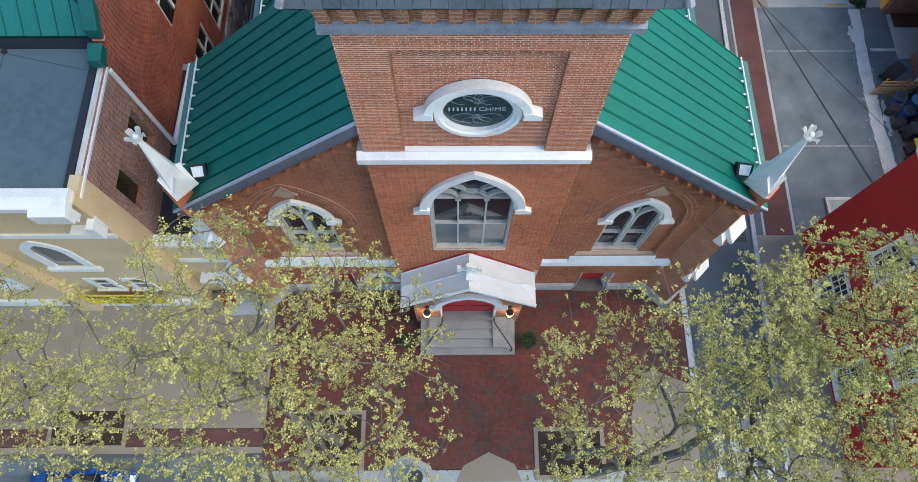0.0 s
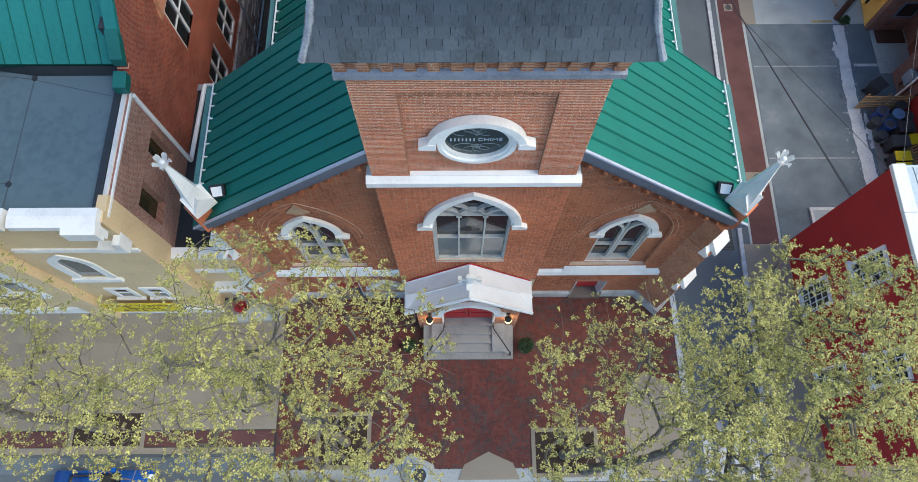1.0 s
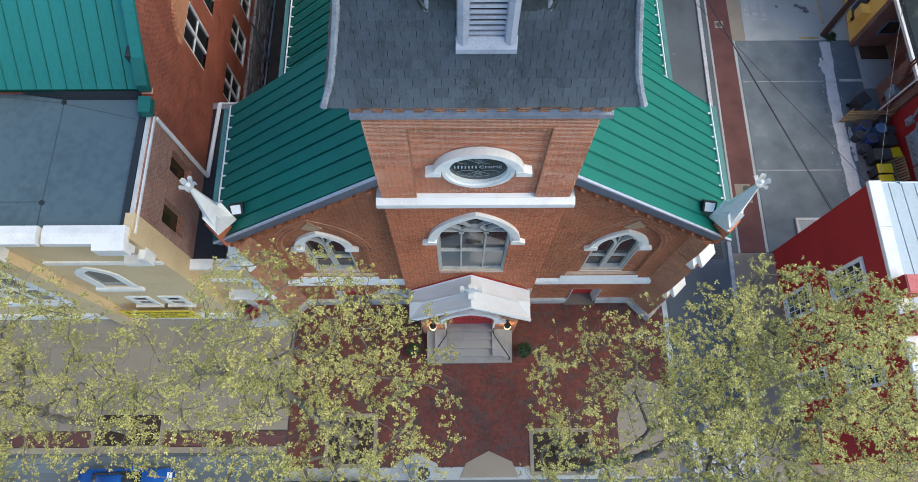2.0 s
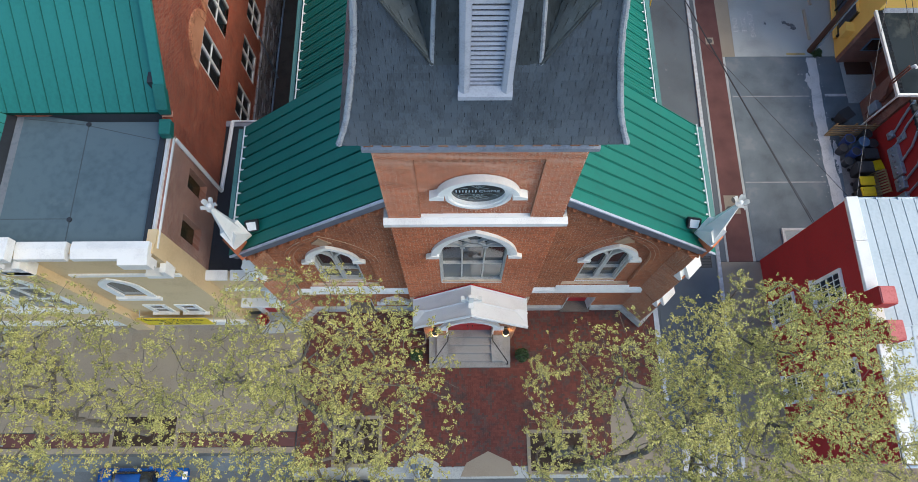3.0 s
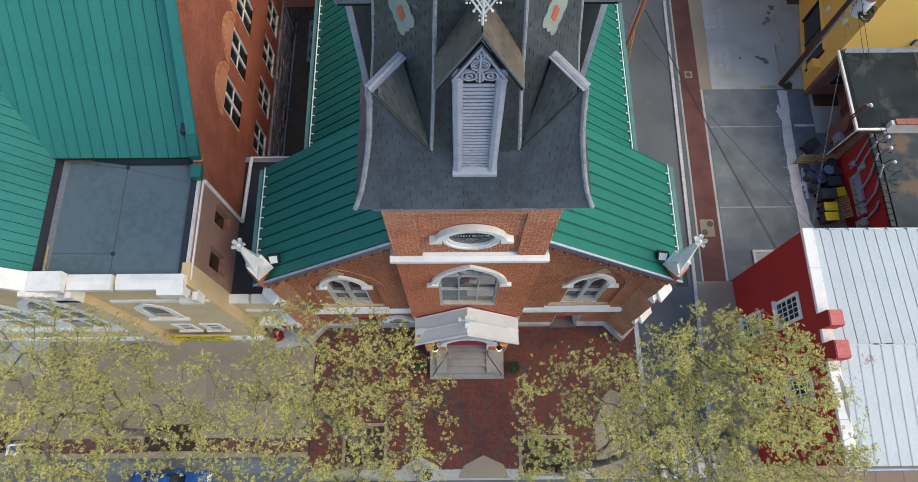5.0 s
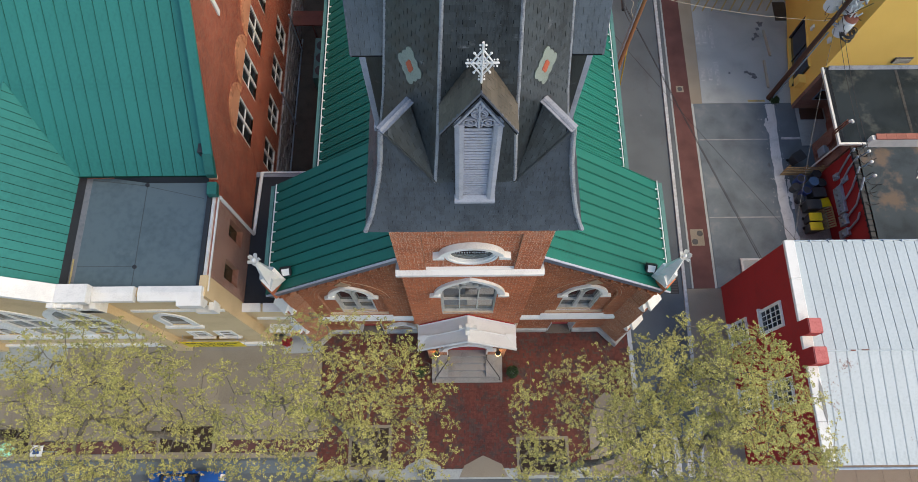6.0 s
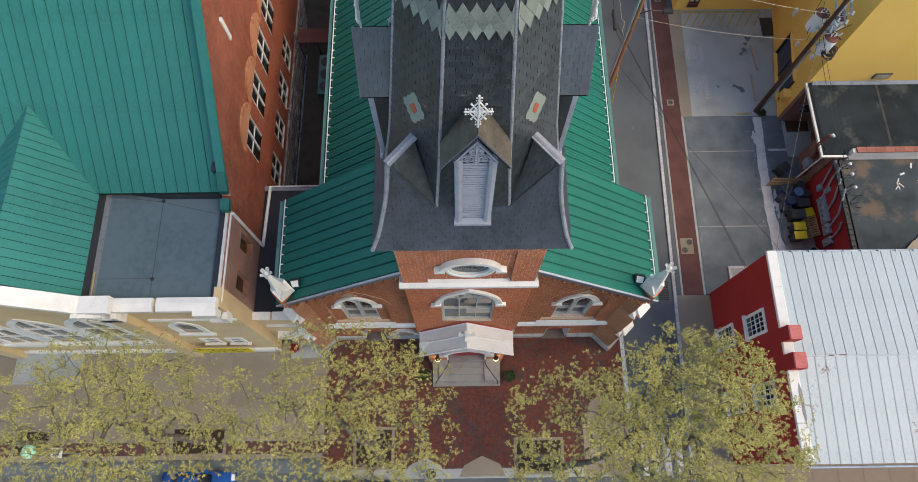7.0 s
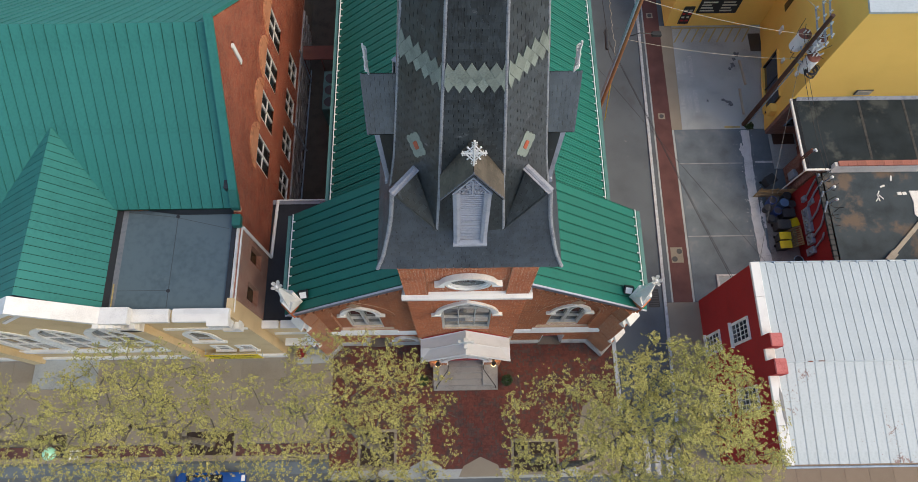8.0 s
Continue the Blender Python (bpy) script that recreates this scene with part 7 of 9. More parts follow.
for x0, x1, z0, z1 in ((18.6, 21.7, 1.6, 3.2), (17.55, 18.35, 0.35, 2.35)):
    sign = new("sign")
    sign.parent = yellow
    tagged(sign, "black shop sign with pale lettering bars")
    bm = bmesh.new()
    box(bm, x0, x1, 24.72, 24.8, z0, z1)
    part("panel", bm, SIGN_BLACK, sign)
    for k in range(4):
        for i in range(2):
            bm = bmesh.new()
            w = (x1 - x0) * 0.4
            xa = x0 + (x1 - x0) * (0.06 + 0.5 * i)
            zz = z0 + (z1 - z0) * (0.16 + 0.2 * k)
            box(bm, xa, xa + w * (0.9 - 0.15 * ((k + i) % 3)), 24.70, 24.722, zz, zz + (z1 - z0) * 0.09)
            part("letter_bar", bm, SIGN_PALE if x1 > 19 or k % 2 else RED_DOOR, sign)
bm = bmesh.new()
box(bm, 23.55, 25.15, 14.0, 14.85, 0.02, 0.09)
single("doormat", bm, WOOD_POLE, "dark brown boarding on the paving in a recess", "boarding")
patch("pavement", [(23.3, 11.98), (25.3, 11.98), (25.3, 14.9), (23.3, 14.9)], 0.02, 0.1, CONCRETE_LOT, "grey concrete pad in the recess", "pavement")
bm = bmesh.new()
box(bm, 23.2, 24.15, 22.3, 23.95, 0.0, 0.03)
single("mat", bm, PLASTIC_BLACK, "black rubber mat on the yard", "mat")


# ---- clutter in the yard ----
def wheelie(x, y, w, dp, h, body, lid, yaw, label):
    ob = thing("bin", label, "bin", "bins in the yard", "", (x, y, 0))
    ob.rotation_euler.z = radians(yaw)
    bm = bmesh.new()
    v = box(bm, -w / 2, w / 2, -dp / 2, dp / 2, 0.06, h)
    for p in v:
        if p.co.z < 0.1:
            p.co.x *= 0.8
            p.co.y *= 0.8
    part("body", bm, body, ob)
    bm = bmesh.new()
    box(bm, -w / 2 - 0.03, w / 2 + 0.03, -dp / 2 - 0.03, dp / 2 + 0.03, h, h + 0.07)
    bmesh.ops.bevel(bm, geom=bm.edges[:], offset=0.03, segments=2, affect='EDGES')
    box(bm, -w / 2 + 0.08, w / 2 - 0.08, -dp / 2 + 0.08, dp / 2 - 0.08, h + 0.07, h + 0.09)
    part("lid", bm, lid, ob)
    for s in (-1, 1):
        bm = bmesh.new()
        cyl(bm, 0.1, 0.1, -0.03, 0.03, 14, Matrix.Translation((s * (w / 2 - 0.05), dp / 2 - 0.05, 0.1)) @ Matrix.Rotation(radians(90), 4, 'Y'))
        part("wheel", bm, TYRE, ob)


def barrel(x, y, r, h, m, label, open_top=True):
    ob = thing("barrel", label, "barrel", "barrels in the yard")
    bm = bmesh.new()
    c = Matrix.Translation((x, y, 0))
    cyl(bm, r * 0.86, r, 0, h, 18, c)
    part("body", bm, m, ob)
    bm = bmesh.new()
    pts = [2 * math.pi * k / 20 for k in range(20)]
    for a, b in zip(pts, pts[1:] + pts[:1]):
        rod(bm, (x + r * math.cos(a), y + r * math.sin(a), h), (x + r * math.cos(b), y + r * math.sin(b), h), 0.03, None, 6)
    part("rim", bm, m, ob)
    if open_top:
        bm = bmesh.new()
        cyl(bm, r * 0.9, r * 0.9, h, h + 0.006, 18, c)
        part("opening", bm, PLASTIC_BLACK, ob)


wheelie(22.64, 6.35, 0.78, 0.5, 0.95, PLASTIC_BLACK, PLASTIC_YELLOW, 0, "black wheeled bin with yellow lid")
wheelie(22.58, 5.7, 0.78, 0.5, 0.95, PLASTIC_BLACK, PLASTIC_YELLOW, 2, "black wheeled bin with yellow lid")
wheelie(23.55, 7.4, 0.6, 0.55, 0.8, PLASTIC_BLACK, PLASTIC_YELLOW, 12, "black wheeled bin with yellow lid by the wall")
wheelie(22.7, 7.2, 0.9, 0.62, 1.0, PLASTIC_BLACK, PLASTIC_BLACK, 0, "black plastic wheeled bin in the yard")
wheelie(23.2, 8.05, 0.8, 0.6, 1.0, PLASTIC_BLACK, PLASTIC_BLACK, 0, "black plastic wheeled bin in the yard")
wheelie(22.45, 10.75, 0.75, 0.65, 0.85, PLASTIC_BLACK, PLASTIC_BLACK, 30, "large black plastic wheeled bin")
barrel(22.32, 9.14, 0.28, 0.8, PLASTIC_BLUE, "dark blue plastic barrel")
barrel(22.55, 8.32, 0.28, 0.8, PLASTIC_BLUE, "dark blue plastic barrel")
barrel(23.13, 8.94, 0.3, 0.8, PLASTIC_PALE, "pale blue plastic barrel with lid", False)
barrel(22.2, 7.85, 0.25, 0.5, PLASTIC_BLACK, "black plastic tub in the yard")
barrel(22.0, 8.65, 0.25, 0.6, PLASTIC_BLACK, "black plastic tub in the yard")
barrel(23.65, 8.85, 0.28, 0.75, PLASTIC_BLACK, "black plastic barrel in the yard")
barrel(23.45, 9.5, 0.28, 0.75, PLASTIC_BLACK, "black plastic barrel in the yard")
barrel(23.55, 4.7, 0.32, 0.45, STEEL, "steel tub with coiled hose")
barrel(24.6, 23.0 - 4.2, 0.34, 0.9, PLASTIC_BLACK, "black bin beside the yellow wall", False)


def pallet(name, m, label, w=1.2, l=1.4):
    ob = thing(name, label, "pallet", "pallets in the yard")
    ob.matrix_basis = m
    for i in range(9):
        bm = bmesh.new()
        y = -l / 2 + (l - 0.09) * i / 8
        box(bm, -w / 2, w / 2, y, y + 0.09, 0.11, 0.132)
        part("slat", bm, WOOD, ob)
    for x in (-w / 2 + 0.03, 0, w / 2 - 0.03):
        bm = bmesh.new()
        box(bm, x - 0.03, x + 0.03, -l / 2, l / 2, 0.0, 0.11)
        part("runner", bm, WOOD, ob)


pallet("pallet", pose(23.52, 6.33, 0.56, 0, -58, 2), "weathered wooden pallet leaning by the meters")
fence = thing("barrier", "weathered slatted timber barrier across the yard", "barrier")
for i in range(5):
    bm = bmesh.new()
    box(bm, 21.3, 23.95, 9.7 + 0.012 * i, 9.74 + 0.012 * i, 0.1 + 0.24 * i, 0.24 + 0.24 * i)
    part("slat", bm, WOOD, fence)
for x in (21.45, 22.6, 23.65):
    bm = bmesh.new()
    box(bm, x - 0.05, x + 0.05, 9.79, 9.84, 0, 1.35)
    part("post", bm, WOOD, fence)

# meters and conduits on the red wall
for y0, y1, z0, z1, t in ((6.2, 8.0, 1.5, 2.3, 0.22), (5.4, 6.1, 1.5, 2.2, 0.24), (4.7, 5.2, 1.2, 2.1, 0.24), (8.5, 8.9, 1.7, 2.2, 0.18), (8.0, 8.35, 2.3, 3.0, 0.1)):
    ob = thing("meter_box", "galvanised electric meter box on the red wall", "meter box", "meter boxes")
    bm = bmesh.new()
    box(bm, 24.0 - t, 24.0, y0, y1, z0, z1)
    bmesh.ops.bevel(bm, geom=bm.edges[:], offset=0.015, segments=1, affect='EDGES')
    part("case", bm, STEEL, ob)
    n = int((y1 - y0) / 0.32)
    for i in range(n):
        bm = bmesh.new()
        cyl(bm, 0.1, 0.09, 0, 0.1, 14, Matrix.Translation((24.0 - t, y0 + 0.18 + 0.36 * i, (z0 + z1) / 2)) @ Matrix.Rotation(radians(-90), 4, 'Y'))
        part("dial", bm, CAP_METAL, ob)
for pts in (((23.9, 8.0, 2.2), (23.9, 8.6, 3.4), (23.9, 8.9, 4.5)), ((23.88, 6.9, 2.3), (23.88, 7.3, 3.3), (23.88, 8.2, 4.4)), ((23.88, 5.8, 2.2), (23.88, 6.2, 3.4), (23.88, 7.4, 4.6)), ((23.88, 5.0, 2.1), (23.88, 5.3, 3.2), (23.88, 5.6, 3.5)), ((23.9, 8.7, 2.2), (23.9, 9.3, 3.6), (23.9, 9.5, 4.3))):
    bm = bmesh.new()
    for p, q in zip(pts, pts[1:]):
        rod(bm, p, q, 0.065)
        bmesh.ops.create_icosphere(bm, subdivisions=1, radius=0.07, matrix=Matrix.Translation(q))
    single("conduit", bm, STEEL, "grey electric conduit on the red wall", "conduit", "conduits")


def cable(name, pts, r, m, label, sag=0.0, category="cable", group="overhead cables"):
    cu = bpy.data.curves.new(name, 'CURVE')
    cu.dimensions, cu.bevel_depth, cu.bevel_resolution = '3D', r, 1
    for a, b in zip(pts, pts[1:]):
        a, b = Vector(a), Vector(b)
        s = cu.splines.new('POLY')
        s.points.add(16)
        for i in range(17):
            f = i / 16
            c = a.lerp(b, f)
            s.points[i].co = (c.x, c.y, c.z - sag * 4 * f * (1 - f), 1)
    cu.materials.append(m)
    tmp = new("tmp", cu)
    bpy.context.view_layer.update()
    me = bpy.data.meshes.new_from_object(tmp.evaluated_get(bpy.context.evaluated_depsgraph_get()))
    bpy.data.objects.remove(tmp)
    ob = new(name, me)
    return tagged(ob, label, category, group)


# ---- utility poles ----
PX, PY = 21.6, 15.75
TANKS = ((-0.05, 0.85, 8.6), (0.68, -0.3, 7.8), (0.85, 0.55, 8.7))
pole = thing("utility_pole", "brown wooden utility pole with transformers and crossarms", "utility pole")
bm = bmesh.new()
rod(bm, (PX, PY, 0), (PX, PY, 12.7), 0.17, 0.12, 14)
part("post", bm, WOOD_POLE, pole)
bm = bmesh.new()
rod(bm, (PX + 0.2, PY - 0.12, 0), (PX + 0.2, PY - 0.12, 7.5), 0.05)
part("conduit", bm, STEEL, pole, "grey riser conduit")
for p, q in (((21.75, 15.3, 10.6), (22.1, 18.0, 10.6)), ((21.95, 14.9, 10.9), (22.45, 18.2, 10.9)), ((22.15, 15.2, 11.3), (22.6, 18.0, 11.3))):
    arm = new("crossarm")
    arm.parent = pole
    tagged(arm, "weathered grey crossarm with insulators")
    bm = bmesh.new()
    rod(bm, p, q, 0.065, None, 4)
    part("beam", bm, CAP_METAL, arm)
    bm = bmesh.new()
    rod(bm, Vector(p).lerp(Vector(q), 0.3), (PX, PY, p[2] - 0.5), 0.025, None, 5)
    part("brace", bm, STEEL, arm)
    for f in (0.04, 0.35, 0.65, 0.95):
        c = Vector(p).lerp(Vector(q), f)
        bm = bmesh.new()
        cyl(bm, 0.07, 0.045, c.z + 0.05, c.z + 0.26, 8, Matrix.Translation((c.x, c.y, 0)))
        part("insulator", bm, TRANSFORMER, arm)
for k in range(3):
    bm = bmesh.new()
    cyl(bm, 0.07, 0.05, 9.2 - 0.2 * k, 9.75 - 0.2 * k, 8, Matrix.Translation((PX + 0.95, PY + 0.05 + 0.28 * k, 0)))
    part("fuse_cutout", bm, TRANSFORMER, pole, "pale porcelain fuse cutout")
for dx, dy, zz in TANKS:
    t = new("transformer")
    t.parent = pole
    tagged(t, "pale grey cylindrical transformer")
    m = Matrix.Translation((PX + dx, PY + dy, zz))
    bm = bmesh.new()
    rod(bm, (PX, PY, zz + 0.5), (PX + dx * 0.7, PY + dy * 0.7, zz + 0.5), 0.05)
    part("hanger", bm, STEEL, t)
    bm = bmesh.new()
    cyl(bm, 0.4, 0.4, -0.1, 1.25, 20, m)
    cyl(bm, 0.415, 0.415, 1.02, 1.07, 20, m)
    cyl(bm, 0.415, 0.415, 0.1, 0.15, 20, m)
    part("tank", bm, TRANSFORMER, t)
    bm = bmesh.new()
    cyl(bm, 0.42, 0.3, 1.25, 1.35, 20, m)
    part("lid", bm, RUST, t, "rusty lid")
    for k in range(2):
        bm = bmesh.new()
        cyl(bm, 0.06, 0.04, 1.3, 1.6, 8, m @ Matrix.Translation((0.12 - 0.24 * k, 0, 0)))
        part("bushing", bm, WHITE, t)
rng = random.Random(12)
for i in range(9):
    a = Vector((PX + rng.uniform(-0.7, 0.7), PY + rng.uniform(-0.9, 0.9), rng.uniform(8.2, 11.5)))
    b = Vector((PX + rng.uniform(-0.9, 0.9), PY + rng.uniform(-0.9, 0.9), rng.uniform(8.2, 11.5)))
    cable("jumper_wire", [a, b], 0.018, CABLE, "dark looping jumper wire", 0.3, "", "").parent = pole

for k in range(14):
    o = Vector((PX + 0.75 + rng.uniform(-0.3, 0.45), PY + rng.uniform(-0.55, 0.75), rng.uniform(8.7, 10.4)))
    bm = bmesh.new()
    cyl(bm, 0.06, 0.045, 0, rng.uniform(0.25, 0.55), 8, Matrix.Translation(o) @ Matrix.Rotation(rng.uniform(-0.6, 0.6), 4, 'X') @ Matrix.Rotation(rng.uniform(-0.6, 0.6), 4, 'Y'))
    rod(bm, o, o + Vector((-0.25, 0.05, -0.1)), 0.02, None, 5)
    part("fuse_cutout", bm, TRANSFORMER, pole)

coil = new("cable_coil")
coil.parent = pole
tagged(coil, "dark bundled coil of spare cable")
bm = bmesh.new()
rng = random.Random(5)
for k in range(9):
    o = Vector((PX + 0.85, PY - 0.75, 8.0 + 0.05 * k))
    r = 0.38 + rng.uniform(-0.1, 0.06)
    tl = Matrix.Rotation(radians(rng.uniform(-25, 25)), 3, 'X') @ Matrix.Rotation(radians(rng.uniform(-25, 25)), 3, 'Y')
    pts = [o + tl @ Vector((r * math.cos(2 * math.pi * j / 16), r * math.sin(2 * math.pi * j / 16), 0)) for j in range(17)]
    sweep(bm, pts, 0.028, 6)
part("loop", bm, CABLE, coil)
bm = bmesh.new()
rod(bm, (PX, PY, 8.2), (PX + 0.8, PY - 0.7, 8.2), 0.04)
part("bracket", bm, STEEL, coil)


def bush(x, y, r, seed):
    rng = random.Random(seed)
    verts, faces = [], []
    for i in range(700):
        d = Vector((rng.gauss(0, 1), rng.gauss(0, 1), abs(rng.gauss(0, 1)))).normalized() * r * rng.uniform(0.3, 1.08)
        c = Vector((x, y, 0.02)) + d
        a = Vector((rng.gauss(0, 1), rng.gauss(0, 1), rng.gauss(0, 1))).normalized()
        b = a.orthogonal().normalized()
        e = rng.uniform(0.035, 0.07)
        q = len(verts)
        verts += [c - a * e, c + b * e * 0.5, c + a * e, c - b * e * 0.5]
        faces.append((q, q + 1, q + 2, q + 3))
    ob = bulk("shrub", verts, faces, LEAF_DARK, None, "")
    tagged(ob, "small green weedy shrub at the foot of a pole", "shrub", "", "")


bush(21.95, 15.55, 0.33, 8)

P2 = (9.7, 15.0)
pole2 = thing("utility_pole", "brown wooden utility pole with street lamp by the church", "utility pole")
bm = bmesh.new()
rod(bm, (P2[0], P2[1], -0.1), (P2[0], P2[1], 17.0), 0.19, 0.14, 14)
part("post", bm, mat("orange-brown pole wood", (0.30, 0.13, 0.055), (0.19, 0.085, 0.04), 0.8, scale=3, fine=30, stretch=(4, 4, 0.3)), pole2)
bm = bmesh.new()
rod(bm, (P2[0] - 0.17, P2[1] - 0.05, -0.1), (P2[0] - 0.17, P2[1] - 0.05, 16.5), 0.09)
part("conduit", bm, STEEL, pole2, "grey riser conduit")
bm = bmesh.new()
sweep(bm, [(P2[0], P2[1], 11.9), (P2[0] + 0.7, P2[1] + 0.05, 12.2), (P2[0] + 1.5, P2[1] + 0.05, 12.1)], 0.03)
part("lamp_arm", bm, BLACK, pole2)
bm = bmesh.new()
box(bm, P2[0] + 1.4, P2[0] + 2.0, P2[1] - 0.13, P2[1] + 0.23, 12.0, 12.16)
bmesh.ops.bevel(bm, geom=bm.edges[:], offset=0.05, segments=2, affect='EDGES')
part("lamp_head", bm, TYRE, pole2, "dark street lamp head")
bm = bmesh.new()
rod(bm, (P2[0] + 0.1, P2[1] + 0.02, 7.4), (11.04, 16.29, -0.05), 0.035)
part("guy_guard", bm, PLASTIC_YELLOW, pole2, "yellow guy-wire guard")

cable("overhead_cable", [(PX, PY, 9.5), (27.5, 15.25, 6.0)], 0.02, CABLE, "dark overhead service cable")
cable("overhead_cable", [(P2[0], P2[1], 15.2), (PX, PY, 10.8)], 0.014, CABLE_PALE, "pale overhead cable between the poles", 0.35)
cable("overhead_cable", [(P2[0], P2[1], 11.7), (PX + 0.1, PY, 8.4)], 0.011, CABLE_PALE, "pale overhead cable between the poles", 0.4)
cable("overhead_cable", [(10.5, 30, 10.5), (PX, PY + 0.9, 12.6)], 0.018, CABLE_PALE, "pale overhead cable between the poles", 0.5)
cable("overhead_cable", [(12, 34, 10.5), (PX, PY + 1.1, 11.7)], 0.018, CABLE_PALE, "pale overhead cable between the poles", 0.5)
cable("overhead_cable", [(10.05, 20.0, 5.75), (16.3, 2.03, 5.7)], 0.02, CABLE, "dark overhead cable across the parking lot", 0.06)
cable("overhead_cable", [(10.2, 20.0, 5.6), (16.5, 2.03, 5.55)], 0.016, CABLE, "dark overhead cable across the parking lot", 0.1)
cable("overhead_cable", [(9.15, 18.0, 5.25), (19.45, 2.03, 5.4)], 0.012, CABLE, "dark overhead cable across the parking lot", 0.06)
cable("overhead_cable", [(9.6, 34, 7.0), (9.66, 18.6, 8.0), (9.6, 17.0, 8.0), (P2[0], P2[1], 9.0)], 0.025, CABLE, "black trunk cable along the alley", 0.1)
bm = bmesh.new()
rod(bm, (9.66, 18.5, 7.93), (9.6, 17.0, 7.93), 0.13, None, 12)
bmesh.ops.bevel(bm, geom=bm.edges[:], offset=0.03, segments=2, affect='EDGES')
single("splice_case", bm, PLASTIC_BLACK, "black cable splice case hanging on a cable", "splice case")
rng = random.Random(77)
zig = [(10.1 + rng.uniform(-0.09, 0.09), 22.0 - 0.28 * k, 8.0 + rng.uniform(-0.08, 0.08)) for k in range(24)] + [(P2[0], P2[1], 9.4)]
cable("overhead_cable", zig, 0.018, CABLE_PALE, "pale lashed cable loops along the alley", 0.03)
cable("overhead_cable", [(P2[0], P2[1], 14.6), (12.2, 34, 12.0)], 0.014, CABLE_PALE, "pale overhead cable along the alley", 0.4)
cable("overhead_cable", [(PX + 0.3, PY - 0.2, 8.0), (16.95, 2.12, 8.25)], 0.012, CABLE_GREY, "twisted pale service drop", 0.25)
for k in range(2):
    cable("overhead_cable", [(PX + 0.2, PY - 0.2 * k, 8.6 + 0.4 * k), (24.2 + 0.3 * k, 9.0 - 0.4 * k, 4.75)], 0.016, CABLE, "dark overhead service cable", 0.3)
rng = random.Random(31)
for k in range(14):
    y = 6.2 + 0.24 * k
    o = Vector((24.1, y, 4.2))
    cable("cable_loop", [o + Vector((rng.uniform(-0.3, 0.4), rng.uniform(-0.4, 0.4), rng.uniform(0, 0.5))), o + Vector((rng.uniform(0.0, 0.7), rng.uniform(-0.5, 0.5), rng.uniform(0.1, 0.7)))], 0.02, CABLE, "dark cable loop at the weatherheads", 0.25)
for y in (9.0, 8.3, 7.4):
    ob = thing("weatherhead", "pale grey service weatherhead on a conduit", "weatherhead", "weatherheads")
    bm = bmesh.new()
    rod(bm, (24.15, y, 3.9), (24.3, y, 4.9), 0.045)
    part("mast", bm, STEEL, ob)
    bm = bmesh.new()
    bmesh.ops.create_uvsphere(bm, u_segments=10, v_segments=6, radius=0.11, matrix=Matrix.Translation((24.33, y, 4.95)))
    rod(bm, (24.3, y, 4.9), (24.45, y + 0.05, 4.8), 0.09, 0.07)
    part("hood", bm, TRANSFORMER, ob)
for x, y0, z in ((23.97, 10.4, 3.4), (23.97, 11.0, 3.6)):
    bm = bmesh.new()
    rod(bm, (x - 0.1, y0, 0.4), (x - 0.1, y0, z), 0.06)
    single("conduit", bm, RUST, "rusty conduit on the brick wall", "conduit", "conduits")
bm = bmesh.new()
box(bm, 23.62, 23.96, 10.5, 11.1, 1.0, 1.8)
bmesh.ops.bevel(bm, geom=bm.edges[:], offset=0.02, segments=1, affect='EDGES')
single("meter_box", bm, STEEL, "galvanised box on the brown brick wall", "meter box", "meter boxes")


# ---- tan parish hall, its brick rear building and the low link ----
CY, CX = -1.35, -11.9
hall = thing("parish_hall", "tan painted brick hall with white copings and large arched windows", "hall")
ARCHES = (-20.0, -23.0, -26.0)
A_H, A_SILL, A_SPRING, A_APEX = 1.15, 3.4, 7.0, 9.3


def hall_spans(z):
    s = [(-34, CX)]
    if z > 11.65:
        w = min(4.35, (14.62 - z) / 0.8)
        s = [(-21.2 - w, -21.2 + w)] if w > 0 else []
    cuts = []
    if A_SILL < z < A_APEX:
        cuts += [(c - arch_w(z, A_H, A_SPRING, A_APEX), c + arch_w(z, A_H, A_SPRING, A_APEX)) for c in ARCHES]
    if 5.7 < z < 8.2:
        cuts.append((-15.2 - arch_w(z, 0.62, 7.2, 8.2), -15.2 + arch_w(z, 0.62, 7.2, 8.2)))
    if 2.6 < z < 3.9:
        cuts += [(-15.55, -14.85), (-14.05, -13.35)]
    return minus(s, cuts)


bm = bmesh.new()
wall_layers(bm, 0, 15.0, 0.15, hall_spans, CY, CY + 0.4)
box(bm, CX - 0.35, CX - 0.004, CY + 0.4, -0.35, 0, 11.6)
part("front_wall", bm, CREAM, hall, "tan painted brick front wall")
# side wall above the link roof
bm = bmesh.new()


def side_spans(z):
    s = [(-0.35, 3.62)]
    return minus(s, [(0.12, 1.1), (2.3, 3.2)]) if 7.6 < z < 9.6 else s


